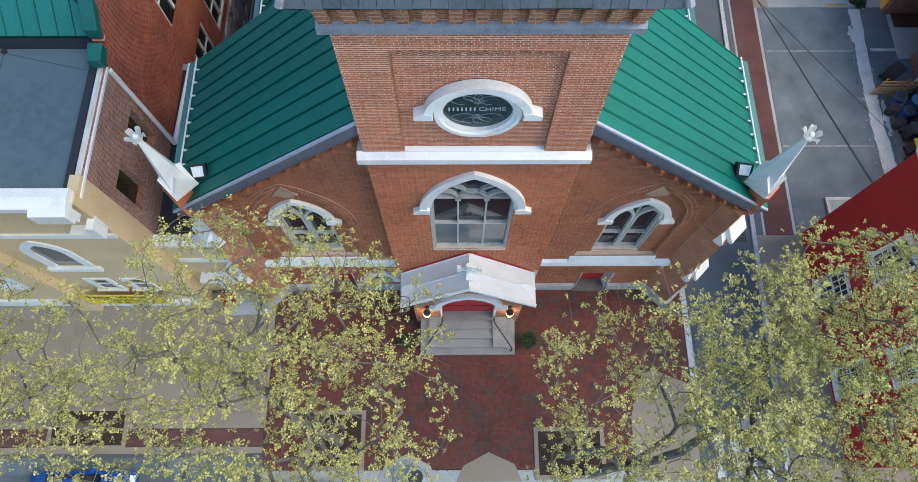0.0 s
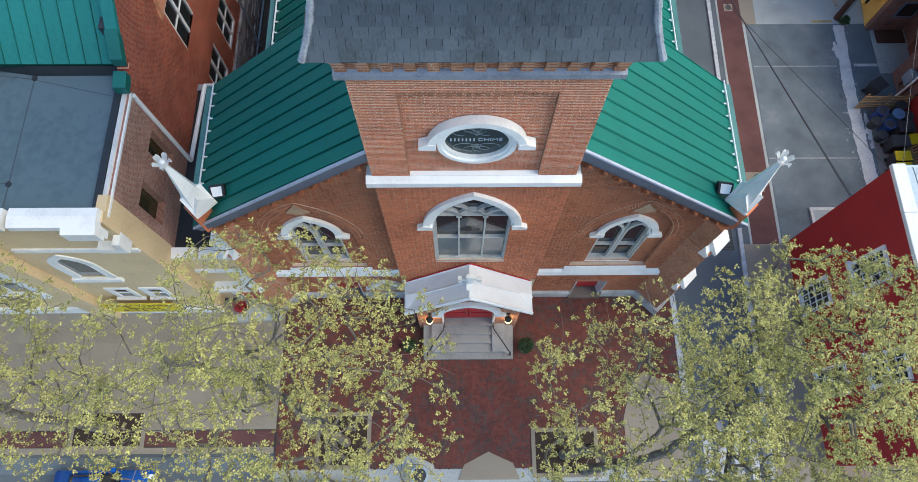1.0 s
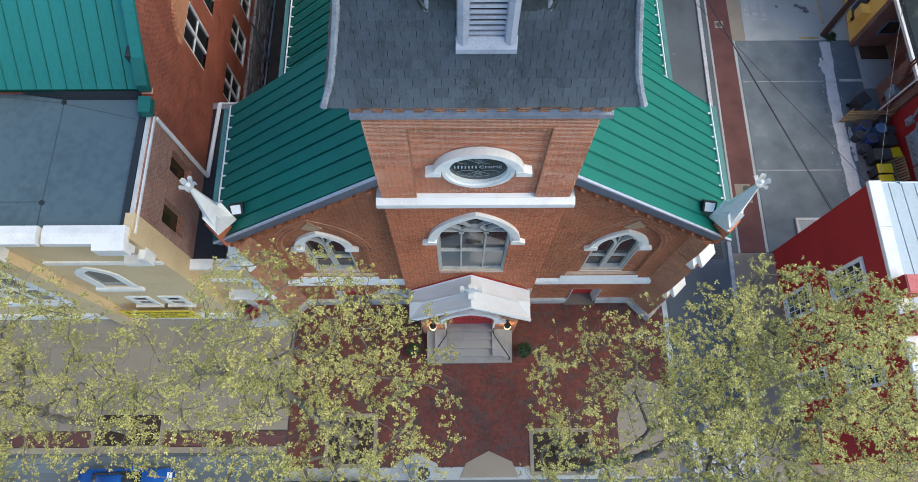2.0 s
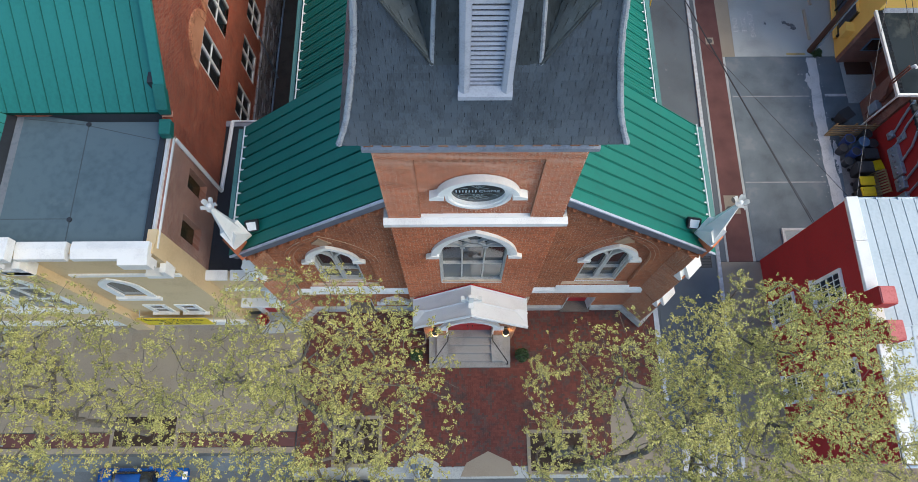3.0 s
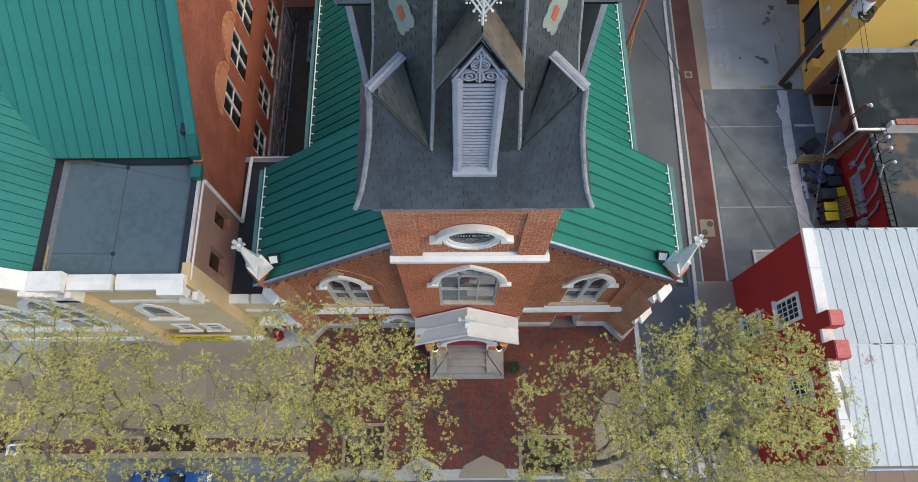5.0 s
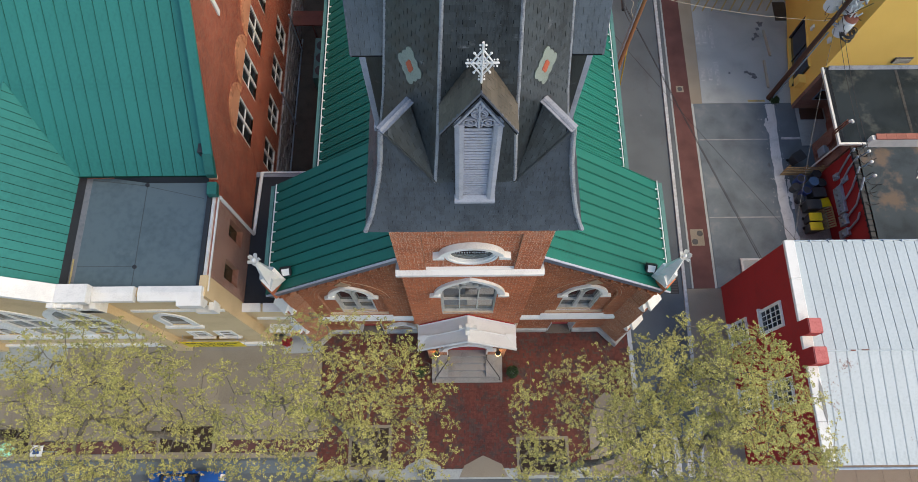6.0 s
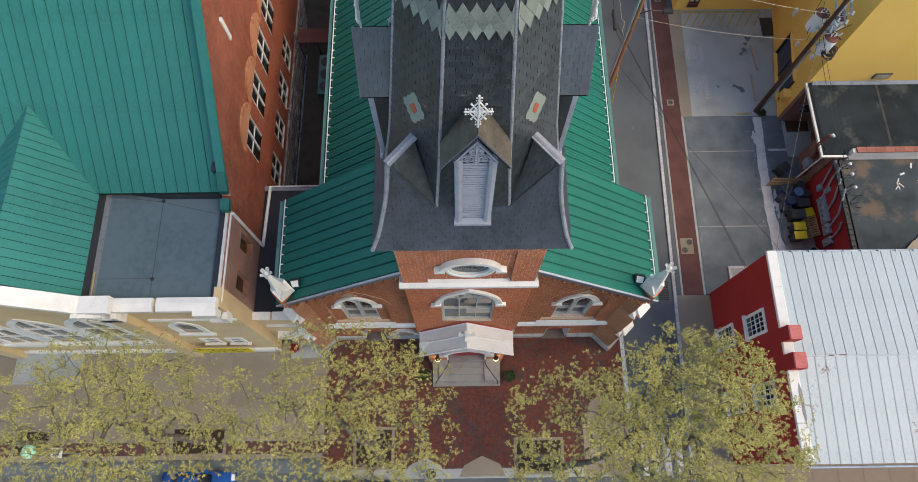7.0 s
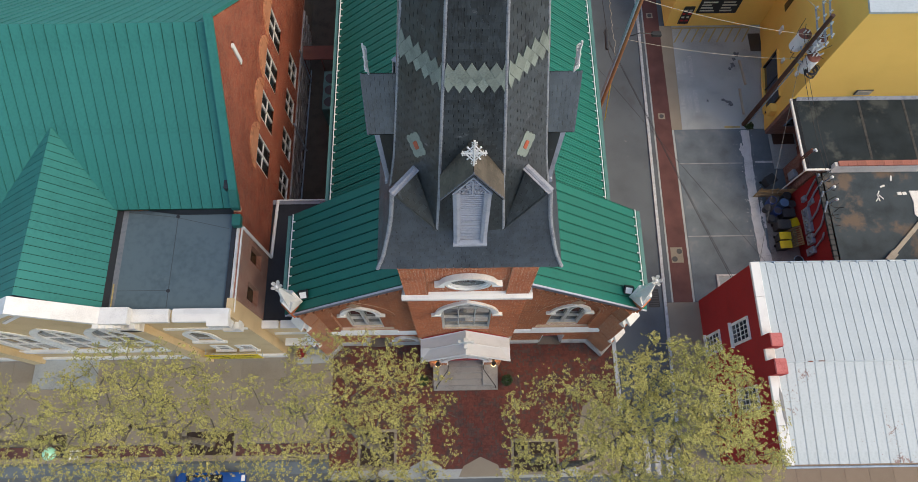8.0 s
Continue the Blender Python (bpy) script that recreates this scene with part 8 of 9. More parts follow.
wall_layers(bm, 6.0, 11.4, 0.2, side_spans, CX - 0.35, CX, "x")
part("side_wall", bm, BRICK_ANNEX, hall, "brown brick side wall")
for y0, y1 in ((0.12, 1.1), (2.3, 3.2)):
    win = new("window")
    win.parent = hall
    bm = bmesh.new()
    box(bm, CX - 0.33, CX - 0.31, y0, y1, 7.6, 9.6)
    part("pane", bm, mat("dim amber glass", (0.05, 0.045, 0.02), (0.02, 0.018, 0.01), 0.15, bump=0), win)
# flat roof
bm = bmesh.new()
box(bm, -19.2, CX - 0.2, CY + 0.3, 5.3, 11.2, 11.42)
roof = part("roof", bm, MEMBRANE, hall, "grey membrane flat roof")
bm = bmesh.new()
slab(bm, [(-18.46, 4.95, 11.8), (-15.3, 4.48, 11.8), (-15.36, 4.34, 11.45), (-18.4, 4.8, 11.45)], 0.05)
slab(bm, [(-15.3, 4.48, 11.8), (-12.4, 4.48, 11.8), (-12.4, 4.34, 11.45), (-15.36, 4.34, 11.45)], 0.05)
slab(bm, [(-18.5, 4.95, 11.8), (-18.34, 4.85, 11.46), (-18.34, CY + 0.4, 11.46), (-18.5, CY + 0.4, 11.8)], 0.05)
part("upstand", bm, MEMBRANE_DARK, hall, "dark membrane upstand")
bm = bmesh.new()
slab(bm, [(-18.34, 4.75, 11.43), (-18.06, 4.7, 11.43), (-18.06, CY + 0.45, 11.43), (-18.34, CY + 0.45, 11.43)], 0.012)
part("edge_strip", bm, mat("pale dusty membrane", (0.17, 0.19, 0.215), (0.12, 0.145, 0.17), 0.8, scale=0.6, fine=8, bump=0.05), hall, "pale dusty membrane strip")
bm = bmesh.new()
slab(bm, [(-15.41, 4.35, 11.428), (-15.37, 4.35, 11.428), (-15.37, CY + 0.5, 11.428), (-15.41, CY + 0.5, 11.428)], 0.01)
for a, b in (((-18.05, 0.14), (-15.45, 0.14)), ((-18.05, 4.5), (-15.4, 4.18)), ((-15.35, 4.15), (-12.6, 3.5))):
    slab(bm, [(a[0], a[1], 11.426), (b[0], b[1], 11.426), (b[0], b[1] + 0.03, 11.426), (a[0], a[1] + 0.03, 11.426)], 0.008)
part("membrane_seam", bm, mat("darker membrane seam", (0.055, 0.078, 0.095), (0.045, 0.065, 0.08), 0.7), hall)
for x, y in ((-15.39, 4.23), (-15.39, 0.12)):
    bm = bmesh.new()
    cyl(bm, 0.1, 0.1, 11.42, 11.46, 14, Matrix.Translation((x, y, 0)))
    part("roof_drain", bm, MEMBRANE_DARK, hall)
bm = bmesh.new()
box(bm, CX - 0.5, CX - 0.28, -1.0, 3.75, 11.4, 11.56)
part("edge_flashing", bm, MEMBRANE_DARK, hall)
bm = bmesh.new()
prism(bm, [(CX - 0.26, 11.5), (CX - 0.14, 11.54), (CX - 0.12, 11.36), (CX - 0.24, 11.36)], -1.05, 3.7, "y")
prism(bm, [(CX - 0.03, 11.44), (CX + 0.03, 11.44), (CX + 0.03, 11.34), (CX - 0.03, 11.34)], -1.05, 3.7, "y")
prism(bm, [(CX - 0.14, 11.38), (CX - 0.02, 11.38), (CX - 0.02, 11.36), (CX - 0.14, 11.36)], -1.05, 3.7, "y")
part("gutter", bm, WHITE, hall, "white metal gutter")
# sloping yellow strap and its post on the membrane
bm = bmesh.new()
rod(bm, (-18.2, -0.75, 11.5), (-18.22, 0.5, 11.5), 0.04)
part("roof_strap", bm, YELLOW_LINE, hall, "yellow strap on the roof")
# white copings
for x0, x1, drop in ((-16.85, -15.0, 0.0), (-14.8, CX - 0.06, 1.1)):
    bm = bmesh.new()
    prism(bm, [(CY - 0.27, 11.62), (CY + 0.4, 11.62), (CY + 0.4, 11.94), (CY + 0.1, 11.99), (CY - 0.27, 11.9)], x0, x1, "x")
    if drop:
        prism(bm, [(CY - 0.5, 11.3), (CY - 0.1, 11.3), (CY - 0.1, 11.96), (CY - 0.5, 11.86)], x1 - drop, x1 + 0.004, "x")
        prism(bm, [(CY - 0.36, 11.1), (CY - 0.1, 11.1), (CY - 0.1, 11.32), (CY - 0.36, 11.32)], x1 - drop + 0.3, x1 + 0.002, "x")
    part("coping", bm, WHITE, hall, "white painted coping block")
for s in (-1, 1):
    bm = bmesh.new()
    ends = (-21.2, -21.2 + s * 3.05, -21.2 + s * 4.42)
    prism(bm, [(ends[0], 14.55), (ends[1], 12.08), (ends[1], 12.46), (ends[0], 14.95)], CY - 0.45, CY + 0.38, "y")
    box(bm, ends[1] - s * 0.02, ends[2], CY - 0.45, CY + 0.38, 12.08, 12.5)
    for k in range(4):
        box(bm, ends[1] - s * (0.32 - 0.3 * k), ends[1] - s * (0.02 - 0.3 * k), CY - 0.66 + 0.03 * k, CY - 0.4, 12.15 - 0.16 * k, 12.42 - 0.14 * k)
    box(bm, ends[2] - s * 1.0, ends[2] + s * 0.0, CY - 0.5, CY + 0.0, 10.7, 11.05)
    box(bm, ends[2] - s * 0.28, ends[2] + s * 0.006, CY - 0.52, CY + 0.0, 11.05, 11.6)
    part("gable_coping", bm, WHITE, hall, "white painted gable coping")
    bm = bmesh.new()
    prism(bm, [(ends[0], 13.35), (ends[1] - s * 0.6, 11.1), (ends[1] - s * 0.6, 11.36), (ends[0], 13.65)], CY - 0.1, CY + 0.02, "y")
    part("raking_band", bm, WHITE, hall)
for x0, x1, z in ((-16.4, CX, 8.9), (-34, -18.4, 2.9)):
    bm = bmesh.new()
    box(bm, x0, x1, CY - 0.08, CY + 0.02, z, z + 0.28)
    part("string_course", bm, WHITE, hall)
bm = bmesh.new()
box(bm, CX - 1.0, CX + 0.0, CY - 0.35, CY + 0.1, 9.6, 9.95)
box(bm, CX - 0.22, CX + 0.02, CY - 0.37, CY + 0.1, 9.95, 10.5)
part("kneeler", bm, WHITE, hall)
for x in (-17.3, -28.4):
    bm = bmesh.new()
    box(bm, x - 0.45, x + 0.45, CY - 0.4, CY, 0, 10.6)
    part("pier", bm, CREAM, hall)
    bm = bmesh.new()
    box(bm, x - 0.55, x + 0.55, CY - 0.5, CY + 0.02, 10.6, 11.2)
    part("pier_cap", bm, WHITE, hall)
for c in ARCHES:
    win = new("window")
    win.parent = hall
    tagged(win, "large arched window with broad white surround")
    bm = bmesh.new()
    bm.faces.new([bm.verts.new((x, CY + 0.05, z)) for x, z in arch_line(c, A_H, A_SPRING, A_APEX, A_SILL)])
    part("pane", bm, GLASS_PALE, win)
    bm = bmesh.new()
    ring(bm, arch_line(c, A_H - 0.1, A_SPRING, A_APEX - 0.12, A_SILL), arch_line(c, A_H + 0.3, A_SPRING, A_APEX + 0.35, A_SILL), CY - 0.06, CY + 0.3)
    box(bm, c - A_H - 0.35, c + A_H + 0.35, CY - 0.2, CY + 0.2, A_SILL - 0.4, A_SILL)
    part("surround", bm, WHITE, win)
    bm = bmesh.new()
    box(bm, c - 0.05, c + 0.05, CY - 0.02, CY + 0.049, A_SILL, A_APEX - 0.3)
    for z in (5.2, A_SPRING):
        box(bm, c - A_H, c + A_H, CY - 0.012, CY + 0.047, z - 0.06, z + 0.06)
    part("mullion", bm, WHITE, win)
win = new("window")
win.parent = hall
tagged(win, "arched window with white surround")
bm = bmesh.new()
bm.faces.new([bm.verts.new((x, CY + 0.03, z)) for x, z in arch_line(-15.2, 0.62, 7.2, 8.2, 5.7)])
part("pane", bm, GLASS_PALE, win)
bm = bmesh.new()
ring(bm, arch_line(-15.2, 0.55, 7.2, 8.1, 5.72), arch_line(-15.2, 0.86, 7.2, 8.5, 5.5), CY - 0.06, CY + 0.25)
box(bm, -16.2, -14.2, CY - 0.14, CY + 0.1, 5.3, 5.62)
part("surround", bm, WHITE, win)
for x in (-15.2, -13.7):
    sash_window(hall, lambda u, v, d, x=x: (x + u, CY - d, 2.6 + v), 0.66, 1.25, 1, 2, WHITE, True, 0.2)
bm = bmesh.new()
box(bm, -34, CX + 0.06, CY - 0.14, CY, 0, 0.7)
part("plinth", bm, WHITE, hall)
banner = thing("banner", "yellow vinyl banner with dark lettering on the hall front", "banner")
bm = bmesh.new()
box(bm, -16.5, -13.1, CY - 0.42, CY - 0.39, 1.4, 2.8)
part("sheet", bm, BANNER, banner)
for x in (-16.4, -13.2):
    for za, zb in ((2.75, 2.85), (1.45, 1.45)):
        bm = bmesh.new()
        rod(bm, (x, CY - 0.4, za), (x, CY, zb), 0.015)
        part("tie", bm, STEEL, banner)
for k, (word, x) in enumerate((("Easter Worship", -14.8), ("Services", -14.8), ("8:15 & 11:00", -14.8))):
    writing(word, 0.46 if k < 2 else 0.42, SIGN_BLACK, Matrix.Translation((x, CY - 0.425, 2.51 - 0.42 * k)) @ Matrix.Rotation(radians(90), 4, 'X'), banner)

# gabled roof behind the front gable
gr = thing("gable_roof", "blue-green metal gable roof over the hall front", "roof", "", "structure")
RF, RB = Vector((-21.0, CY + 0.45, 14.9)), Vector((-20.9, 8.25, 14.85))
for s in (-1, 1):
    e = 2.45 if s > 0 else 4.1
    vb_, vf = Vector((-20.95 + s * e, 4.95, 11.78)), Vector((-20.95 + s * e, CY + 0.45, 11.8))
    under = bmesh.new()
    last = None
    for i in range(23):
        f = i / 22
        y = RF.y + (RB.y - RF.y) * f
        top = RF.lerp(RB, f)
        low = vf.lerp(vb_, (y - vf.y) / (vb_.y - vf.y)) if y < vb_.y else vb_.lerp(RB, (y - vb_.y) / (RB.y - vb_.y))
        if last:
            q = [last[0], top, low, last[1]]
            under.faces.new([under.verts.new(p - Vector((0, 0, 0.03))) for p in q])
            g = 0.03 if (top - low).length > 0.2 else 0.0
            bm = bmesh.new()
            slab(bm, [last[0], top - Vector((0, g, 0)), low - Vector((0, g, 0)), last[1]], 0.02)
            part("roof_panel", bm, GREEN_HALL, gr)
        last = (top, low)
    part("roof_deck", under, GREEN_SEAM_SHADE, gr)
bm = bmesh.new()
box(bm, -34, -24.6, CY + 0.3, 5.3, 11.2, 11.42)
single("flat_roof", bm, MEMBRANE, "grey membrane flat roof of the hall's far side", "roof", "", "structure")

# tall brick building behind
rear = thing("school_building", "tall orange-red brick building with blue-green metal roof", "building")
RY0, RYR, RS = 4.5, 11.6, 0.87
R_E, R_R = 11.9, 11.9 + 0.87 * (11.6 - 4.5)

UPPER, LOWER = (9.0, 11.95, 14.9, 17.9), (9.3, 12.25, 15.2, 18.1)


def rear_spans(z):
    lo, hi = 3.62, 34.0
    if 11.85 < z <= 12.2:
        lo = 4.35
    if z > 12.2:
        k = (z - 12.2) / RS
        lo, hi = 4.5 + k, 2 * RYR - 4.5 - k
    s = [(lo, min(hi, 34))] if hi > lo else []
    cuts = []
    if 7.75 < z < 10.2:
        cuts += [(c - 0.95, c + 0.95) for c in UPPER]
    if 3.3 < z < 5.5:
        cuts += [(c - 0.9, c + 0.9) for c in LOWER]
    if 13.9 < z < 15.9:
        cuts.append((11.85, 12.25))
    return minus(s, cuts)


bm = bmesh.new()
wall_layers(bm, 0, 18.6, 0.2, rear_spans, CX - 0.4, CX, "x")
part("wall", bm, BRICK_HALL, rear, "orange-red brick gable wall")
bm = bmesh.new()
box(bm, -34, CX - 0.4, 4.6, 5.0, 0, 11.7)
part("front_wall", bm, BRICK_HALL, rear)
for ya, yb, za, zb in ((RY0, RYR, R_E, R_R), (19.0, RYR, R_R - RS * 7.4, R_R)):
    bm = bmesh.new()
    slab(bm, [(-46, ya, za - 0.04), (CX - 0.3, ya, za - 0.04), (CX - 0.3, yb, zb - 0.04), (-46, yb, zb - 0.04)], 0.14)
    deck = part("roof", bm, GREEN_SEAM_SHADE, rear, "blue-green standing-seam metal roof")
    roof_panels(deck, (CX - 0.35 - 0.56 * 58, ya, za), (1, 0, 0), (0, yb - ya, zb - za), 58, 0.56, math.hypot(yb - ya, zb - za), GREEN_HALL, 0.03, "roof_panel", 0.028)
    bm = bmesh.new()
    dy, dz = (yb - ya), (zb - za)
    s = 1 if ya < yb else -1
    prism(bm, [(ya - s * 0.15, za + 0.25), (yb, zb + 0.38), (yb, zb + 0.62), (ya - s * 0.15, za + 0.49)], CX - 0.36, CX + 0.05, "x")
    prism(bm, [(ya + s * 0.1, za - 0.05), (yb, zb - 0.05), (yb, zb + 0.4), (ya + s * 0.1, za + 0.4)], CX - 0.355, CX - 0.3, "x")
    part("verge", bm, GREEN_HALL, rear, "green metal verge capping")
for y0, y1, z0, z1, rise in ((3.5, 4.1, 11.55, 11.95, 0.12), (4.3, 5.05, 12.02, 12.42, 0.64)):
    bm = bmesh.new()
    prism(bm, [(y0, z0), (y1, z0 + rise), (y1, z1 + rise), (y0, z1)], CX - 0.4, CX + 0.06, "x")
    bmesh.ops.bevel(bm, geom=bm.edges[:], offset=0.02, segments=1, affect='EDGES')
    part("gutter_box", bm, GUTTER_HALL, rear, "green metal gutter box")
for k in range(4):
    bm = bmesh.new()
    box(bm, CX - 0.36, CX + 0.03 + 0.004 * k, 3.62 + 0.22 * k, 3.86 + 0.22 * k, 11.3, 11.62 + 0.1 * k)
    part("corbel_step", bm, BRICK_HALL, rear)
bm = bmesh.new()
box(bm, CX - 0.66, CX - 0.4, 5.2, 5.65, 12.3, 12.95)
part("fixture", bm, PLASTIC_BLACK, rear, "black lamp at the verge")
for c in UPPER:
    sash_window(rear, lambda u, v, d, c=c: (CX + d - 0.06, c + u, 7.8 + v), 1.74, 2.35, 2, 2, WHITE, False, 0.1, 0.07, 2.4)
    bm = bmesh.new()
    half = [(c + 1.12 * math.cos(math.pi * k / 16), 10.25 + 1.12 * math.sin(math.pi * k / 16)) for k in range(17)]
    prism(bm, half, CX - 0.01, CX + 0.012, "x")
    part("tympanum", bm, BRICK_ARCH, rear, "brick arch infill")
    bm = bmesh.new()
    for r in (1.14, 1.26, 1.38):
        for k in range(28):
            a = math.pi * (k + 0.5) / 28
            m = Matrix.Translation((CX, c + r * math.cos(a), 10.25 + r * math.sin(a))) @ Matrix.Rotation(a - math.pi / 2, 4, 'X')
            box(bm, -0.01, 0.07, -0.052, 0.052, -0.045, 0.045, m)
    part("arch_ring", bm, BRICK_ARCH, rear, "projecting brick arch rings")
for c in LOWER:
    sash_window(rear, lambda u, v, d, c=c: (CX + d - 0.06, c + u, 3.35 + v), 1.64, 2.05, 2, 2, WHITE, False, 0.1, 0.07, 2.4)
bm = bmesh.new()
box(bm, CX - 0.1, CX + 0.04, 11.9, 12.2, 14.1, 15.6)
part("vent", bm, WHITE, rear, "white slit vent")
bm = bmesh.new()
rod(bm, (CX + 0.25, 21.0, 0), (CX + 0.25, 8.2, 0.4), 0.06)
for y in (8.0, 14.0, 20.0):
    rod(bm, (CX + 0.3, y, 0), (CX + 0.3, y, 4.0), 0.06)
part("pipe", bm, STEEL, rear)
bm = bmesh.new()
box(bm, CX - 0.2, CX + 0.02, 3.4, 34, 2.6, 2.8)
part("ledge", bm, BRICK_ANNEX, rear)

rng = random.Random(44)
bm = bmesh.new()
box(bm, CX - 0.3, CX + 0.02, 7.3, 34, 0, 2.6)
part("footing", bm, MORTAR_DARK, rear, "dark mortar of the stone footing")
z = 0.05
while z < 2.5:
    y, hh = 7.3, rng.uniform(0.28, 0.42)
    while y < 24:
        w = rng.uniform(0.35, 0.8)
        bm = bmesh.new()
        box(bm, CX - 0.05, CX + rng.uniform(0.07, 0.16), y + 0.02, y + w - 0.02, z + 0.02, z + hh - 0.02)
        part("stone", bm, STONE_GREY, rear)
        y += w
    z += hh

# low link between hall and church
link = thing("link_building", "low link with dark flat roof between hall and church", "building")
bm = bmesh.new()
box(bm, CX, -9.2, -0.75, -0.4, 0, 6.35)
part("wall", bm, CREAM, link, "tan painted wall")
bm = bmesh.new()
box(bm, CX, -7.6, 7.0, 7.3, 0, 6.35)
part("wall", bm, GREY_METAL, link, "dark grey rear wall")
bm = bmesh.new()
box(bm, CX + 0.01, -9.2, -0.4, 7.3, 6.1, 6.3)
box(bm, -9.3, -7.5, 4.8, 7.3, 6.1, 6.3)
part("roof", bm, MEMBRANE_DARK, link, "black membrane flat roof")
for x0, x1 in ((CX + 0.0, -10.95), (-10.8, -9.0)):
    bm = bmesh.new()
    prism(bm, [(-0.86, 6.34), (-0.42, 6.34), (-0.42, 6.56), (-0.86, 6.5)], x0, x1, "x")
    part("coping", bm, WHITE, link, "white painted coping block")
bm = bmesh.new()
rod(bm, (CX + 0.22, 3.5, 6.45), (CX + 0.35, 7.2, 6.45), 0.1)
rod(bm, (CX + 0.22, 3.5, 6.45), (CX + 0.02, 3.6, 11.3), 0.09)
part("downpipe", bm, TRANSFORMER, link, "pale grey downpipe")
bm = bmesh.new()
rod(bm, (CX + 0.3, 7.25, 6.4), (-7.6, 7.25, 6.4), 0.05)
rod(bm, (-8.6, 7.2, 6.4), (-8.6, 6.3, 6.4), 0.06)
part("edge_pipe", bm, TRANSFORMER, link)
bm = bmesh.new()
box(bm, CX + 0.3, -9.0, -0.85, -0.72, 4.5, 4.75)
part("string_course", bm, WHITE, link)
bm = bmesh.new()
box(bm, -11.4, -9.3, -1.2, -0.72, 2.6, 2.85)
part("door_canopy", bm, WHITE, link)
bm = bmesh.new()
box(bm, -10.75, -9.65, -0.82, -0.74, 0.1, 2.45)
part("door", bm, RED_DOOR, link, "red painted door")
bm = bmesh.new()
box(bm, -11.0, -10.75, -0.95, -0.72, 0, 2.6)
box(bm, -9.65, -9.4, -0.95, -0.72, 0, 2.6)
part("jamb", bm, WHITE, link)
bm = bmesh.new()
prism(bm, [(-11.2, -2.0), (-9.0, -1.9), (-9.0, -0.8), (-11.2, -0.8)], 0.0, 0.14, "z")
part("ramp", bm, CONCRETE_LOT, link, "blue-grey concrete ramp")
pot = thing("planter", "dark pot of red flowers beside the link door", "planter")
bm = bmesh.new()
cyl(bm, 0.2, 0.28, 0, 0.4, 16, Matrix.Translation((-10.9, -1.35, 0.14)))
part("pot", bm, BLACK, pot)
rng = random.Random(21)
verts, faces = [], []
for i in range(500):
    c = Vector((-10.9, -1.35, 0.62)) + Vector((rng.gauss(0, 1), rng.gauss(0, 1), rng.gauss(0, 0.7))).normalized() * rng.uniform(0.1, 0.36)
    a = Vector((rng.gauss(0, 1), rng.gauss(0, 1), rng.gauss(0, 1))).normalized()
    b = a.orthogonal().normalized()
    e = rng.uniform(0.03, 0.05)
    q = len(verts)
    verts += [c - a * e, c + b * e * 0.8, c + a * e, c - b * e * 0.8]
    faces.append((q, q + 1, q + 2, q + 3))
bulk("blossom", verts, faces, RED_DOOR, pot, "stuff", "red blossom")
steps = thing("entrance_step", "blue-grey concrete entrance steps before the hall", "step")
for x0, x1, y0, z in ((-28.7, -24.5, -3.4, 0.16), (-28.3, -24.9, -2.7, 0.32)):
    bm = bmesh.new()
    box(bm, x0, x1, y0, CY - 0.14, 0, z)
    part("step", bm, CONCRETE_LOT, steps)
# enclosed yard between the tall building and the nave
patch("pavement", [(CX, 7.3), (-7.6, 7.3), (-7.6, 40), (CX, 40)], -0.05, 0.1, mat("dark brown concrete", (0.11, 0.085, 0.062), (0.062, 0.048, 0.036), 0.9, scale=1.2, fine=20, spots=(0.30, 0.26, 0.18), spot_scale=9, spot_cut=0.70), "dark brown yard between the buildings", "pavement")
ac = thing("air_conditioner", "grey air-handling unit in the narrow yard", "air conditioner", "", "", (-9.6, 17.7, 0))
bm = bmesh.new()
box(bm, -0.5, 0.5, -1.6, 1.6, 0, 2.4)
part("casing", bm, GUTTER_GREEN, ac)
for y in (-1.0, 0, 1.0):
    bm = bmesh.new()
    cyl(bm, 0.38, 0.38, 2.4, 2.43, 20, Matrix.Translation((0, y, 0)))
    part("fan_guard", bm, PLASTIC_BLACK, ac)
walkway = thing("walkway", "brown steel walkway across the narrow yard", "walkway")
for nm, q in [("rail", (-11.8, -7.9, 20.3, 20.4, 2.4, 2.5)), ("deck", (-11.8, -7.9, 20.41, 21.6, 2.3, 2.36))] + [("post", (x, x + 0.08, 20.3, 20.4, 0, 2.4)) for x in (-11.7, -10.4, -9.2, -8.0)]:
    bm = bmesh.new()
    box(bm, *q)
    part(nm, bm, RUST, walkway)


# ---- street furniture ----
lamp = thing("street_lamp", "street lamp with pale green glass globe and banner signs", "street lamp")
LX, LY = -24.47, -7.59
bm = bmesh.new()
rod(bm, (LX, LY, 0), (LX, LY, 3.6), 0.09, 0.06)
part("post", bm, BLACK, lamp)
bm = bmesh.new()
bmesh.ops.create_uvsphere(bm, u_segments=18, v_segments=10, radius=0.38, matrix=Matrix.Translation((LX, LY, 3.9)))
part("globe", bm, SIGN_GREEN, lamp, "pale green glass globe", True)
sign = thing("street_sign", "blue and white sign on a pale post", "street sign")
bm = bmesh.new()
rod(bm, (-23.65, -7.63, 0), (-23.65, -7.63, 2.6), 0.035)
part("post", bm, STEEL, sign)
bm = bmesh.new()
box(bm, -23.98, -23.32, -7.92, -7.34, 2.6, 2.66)
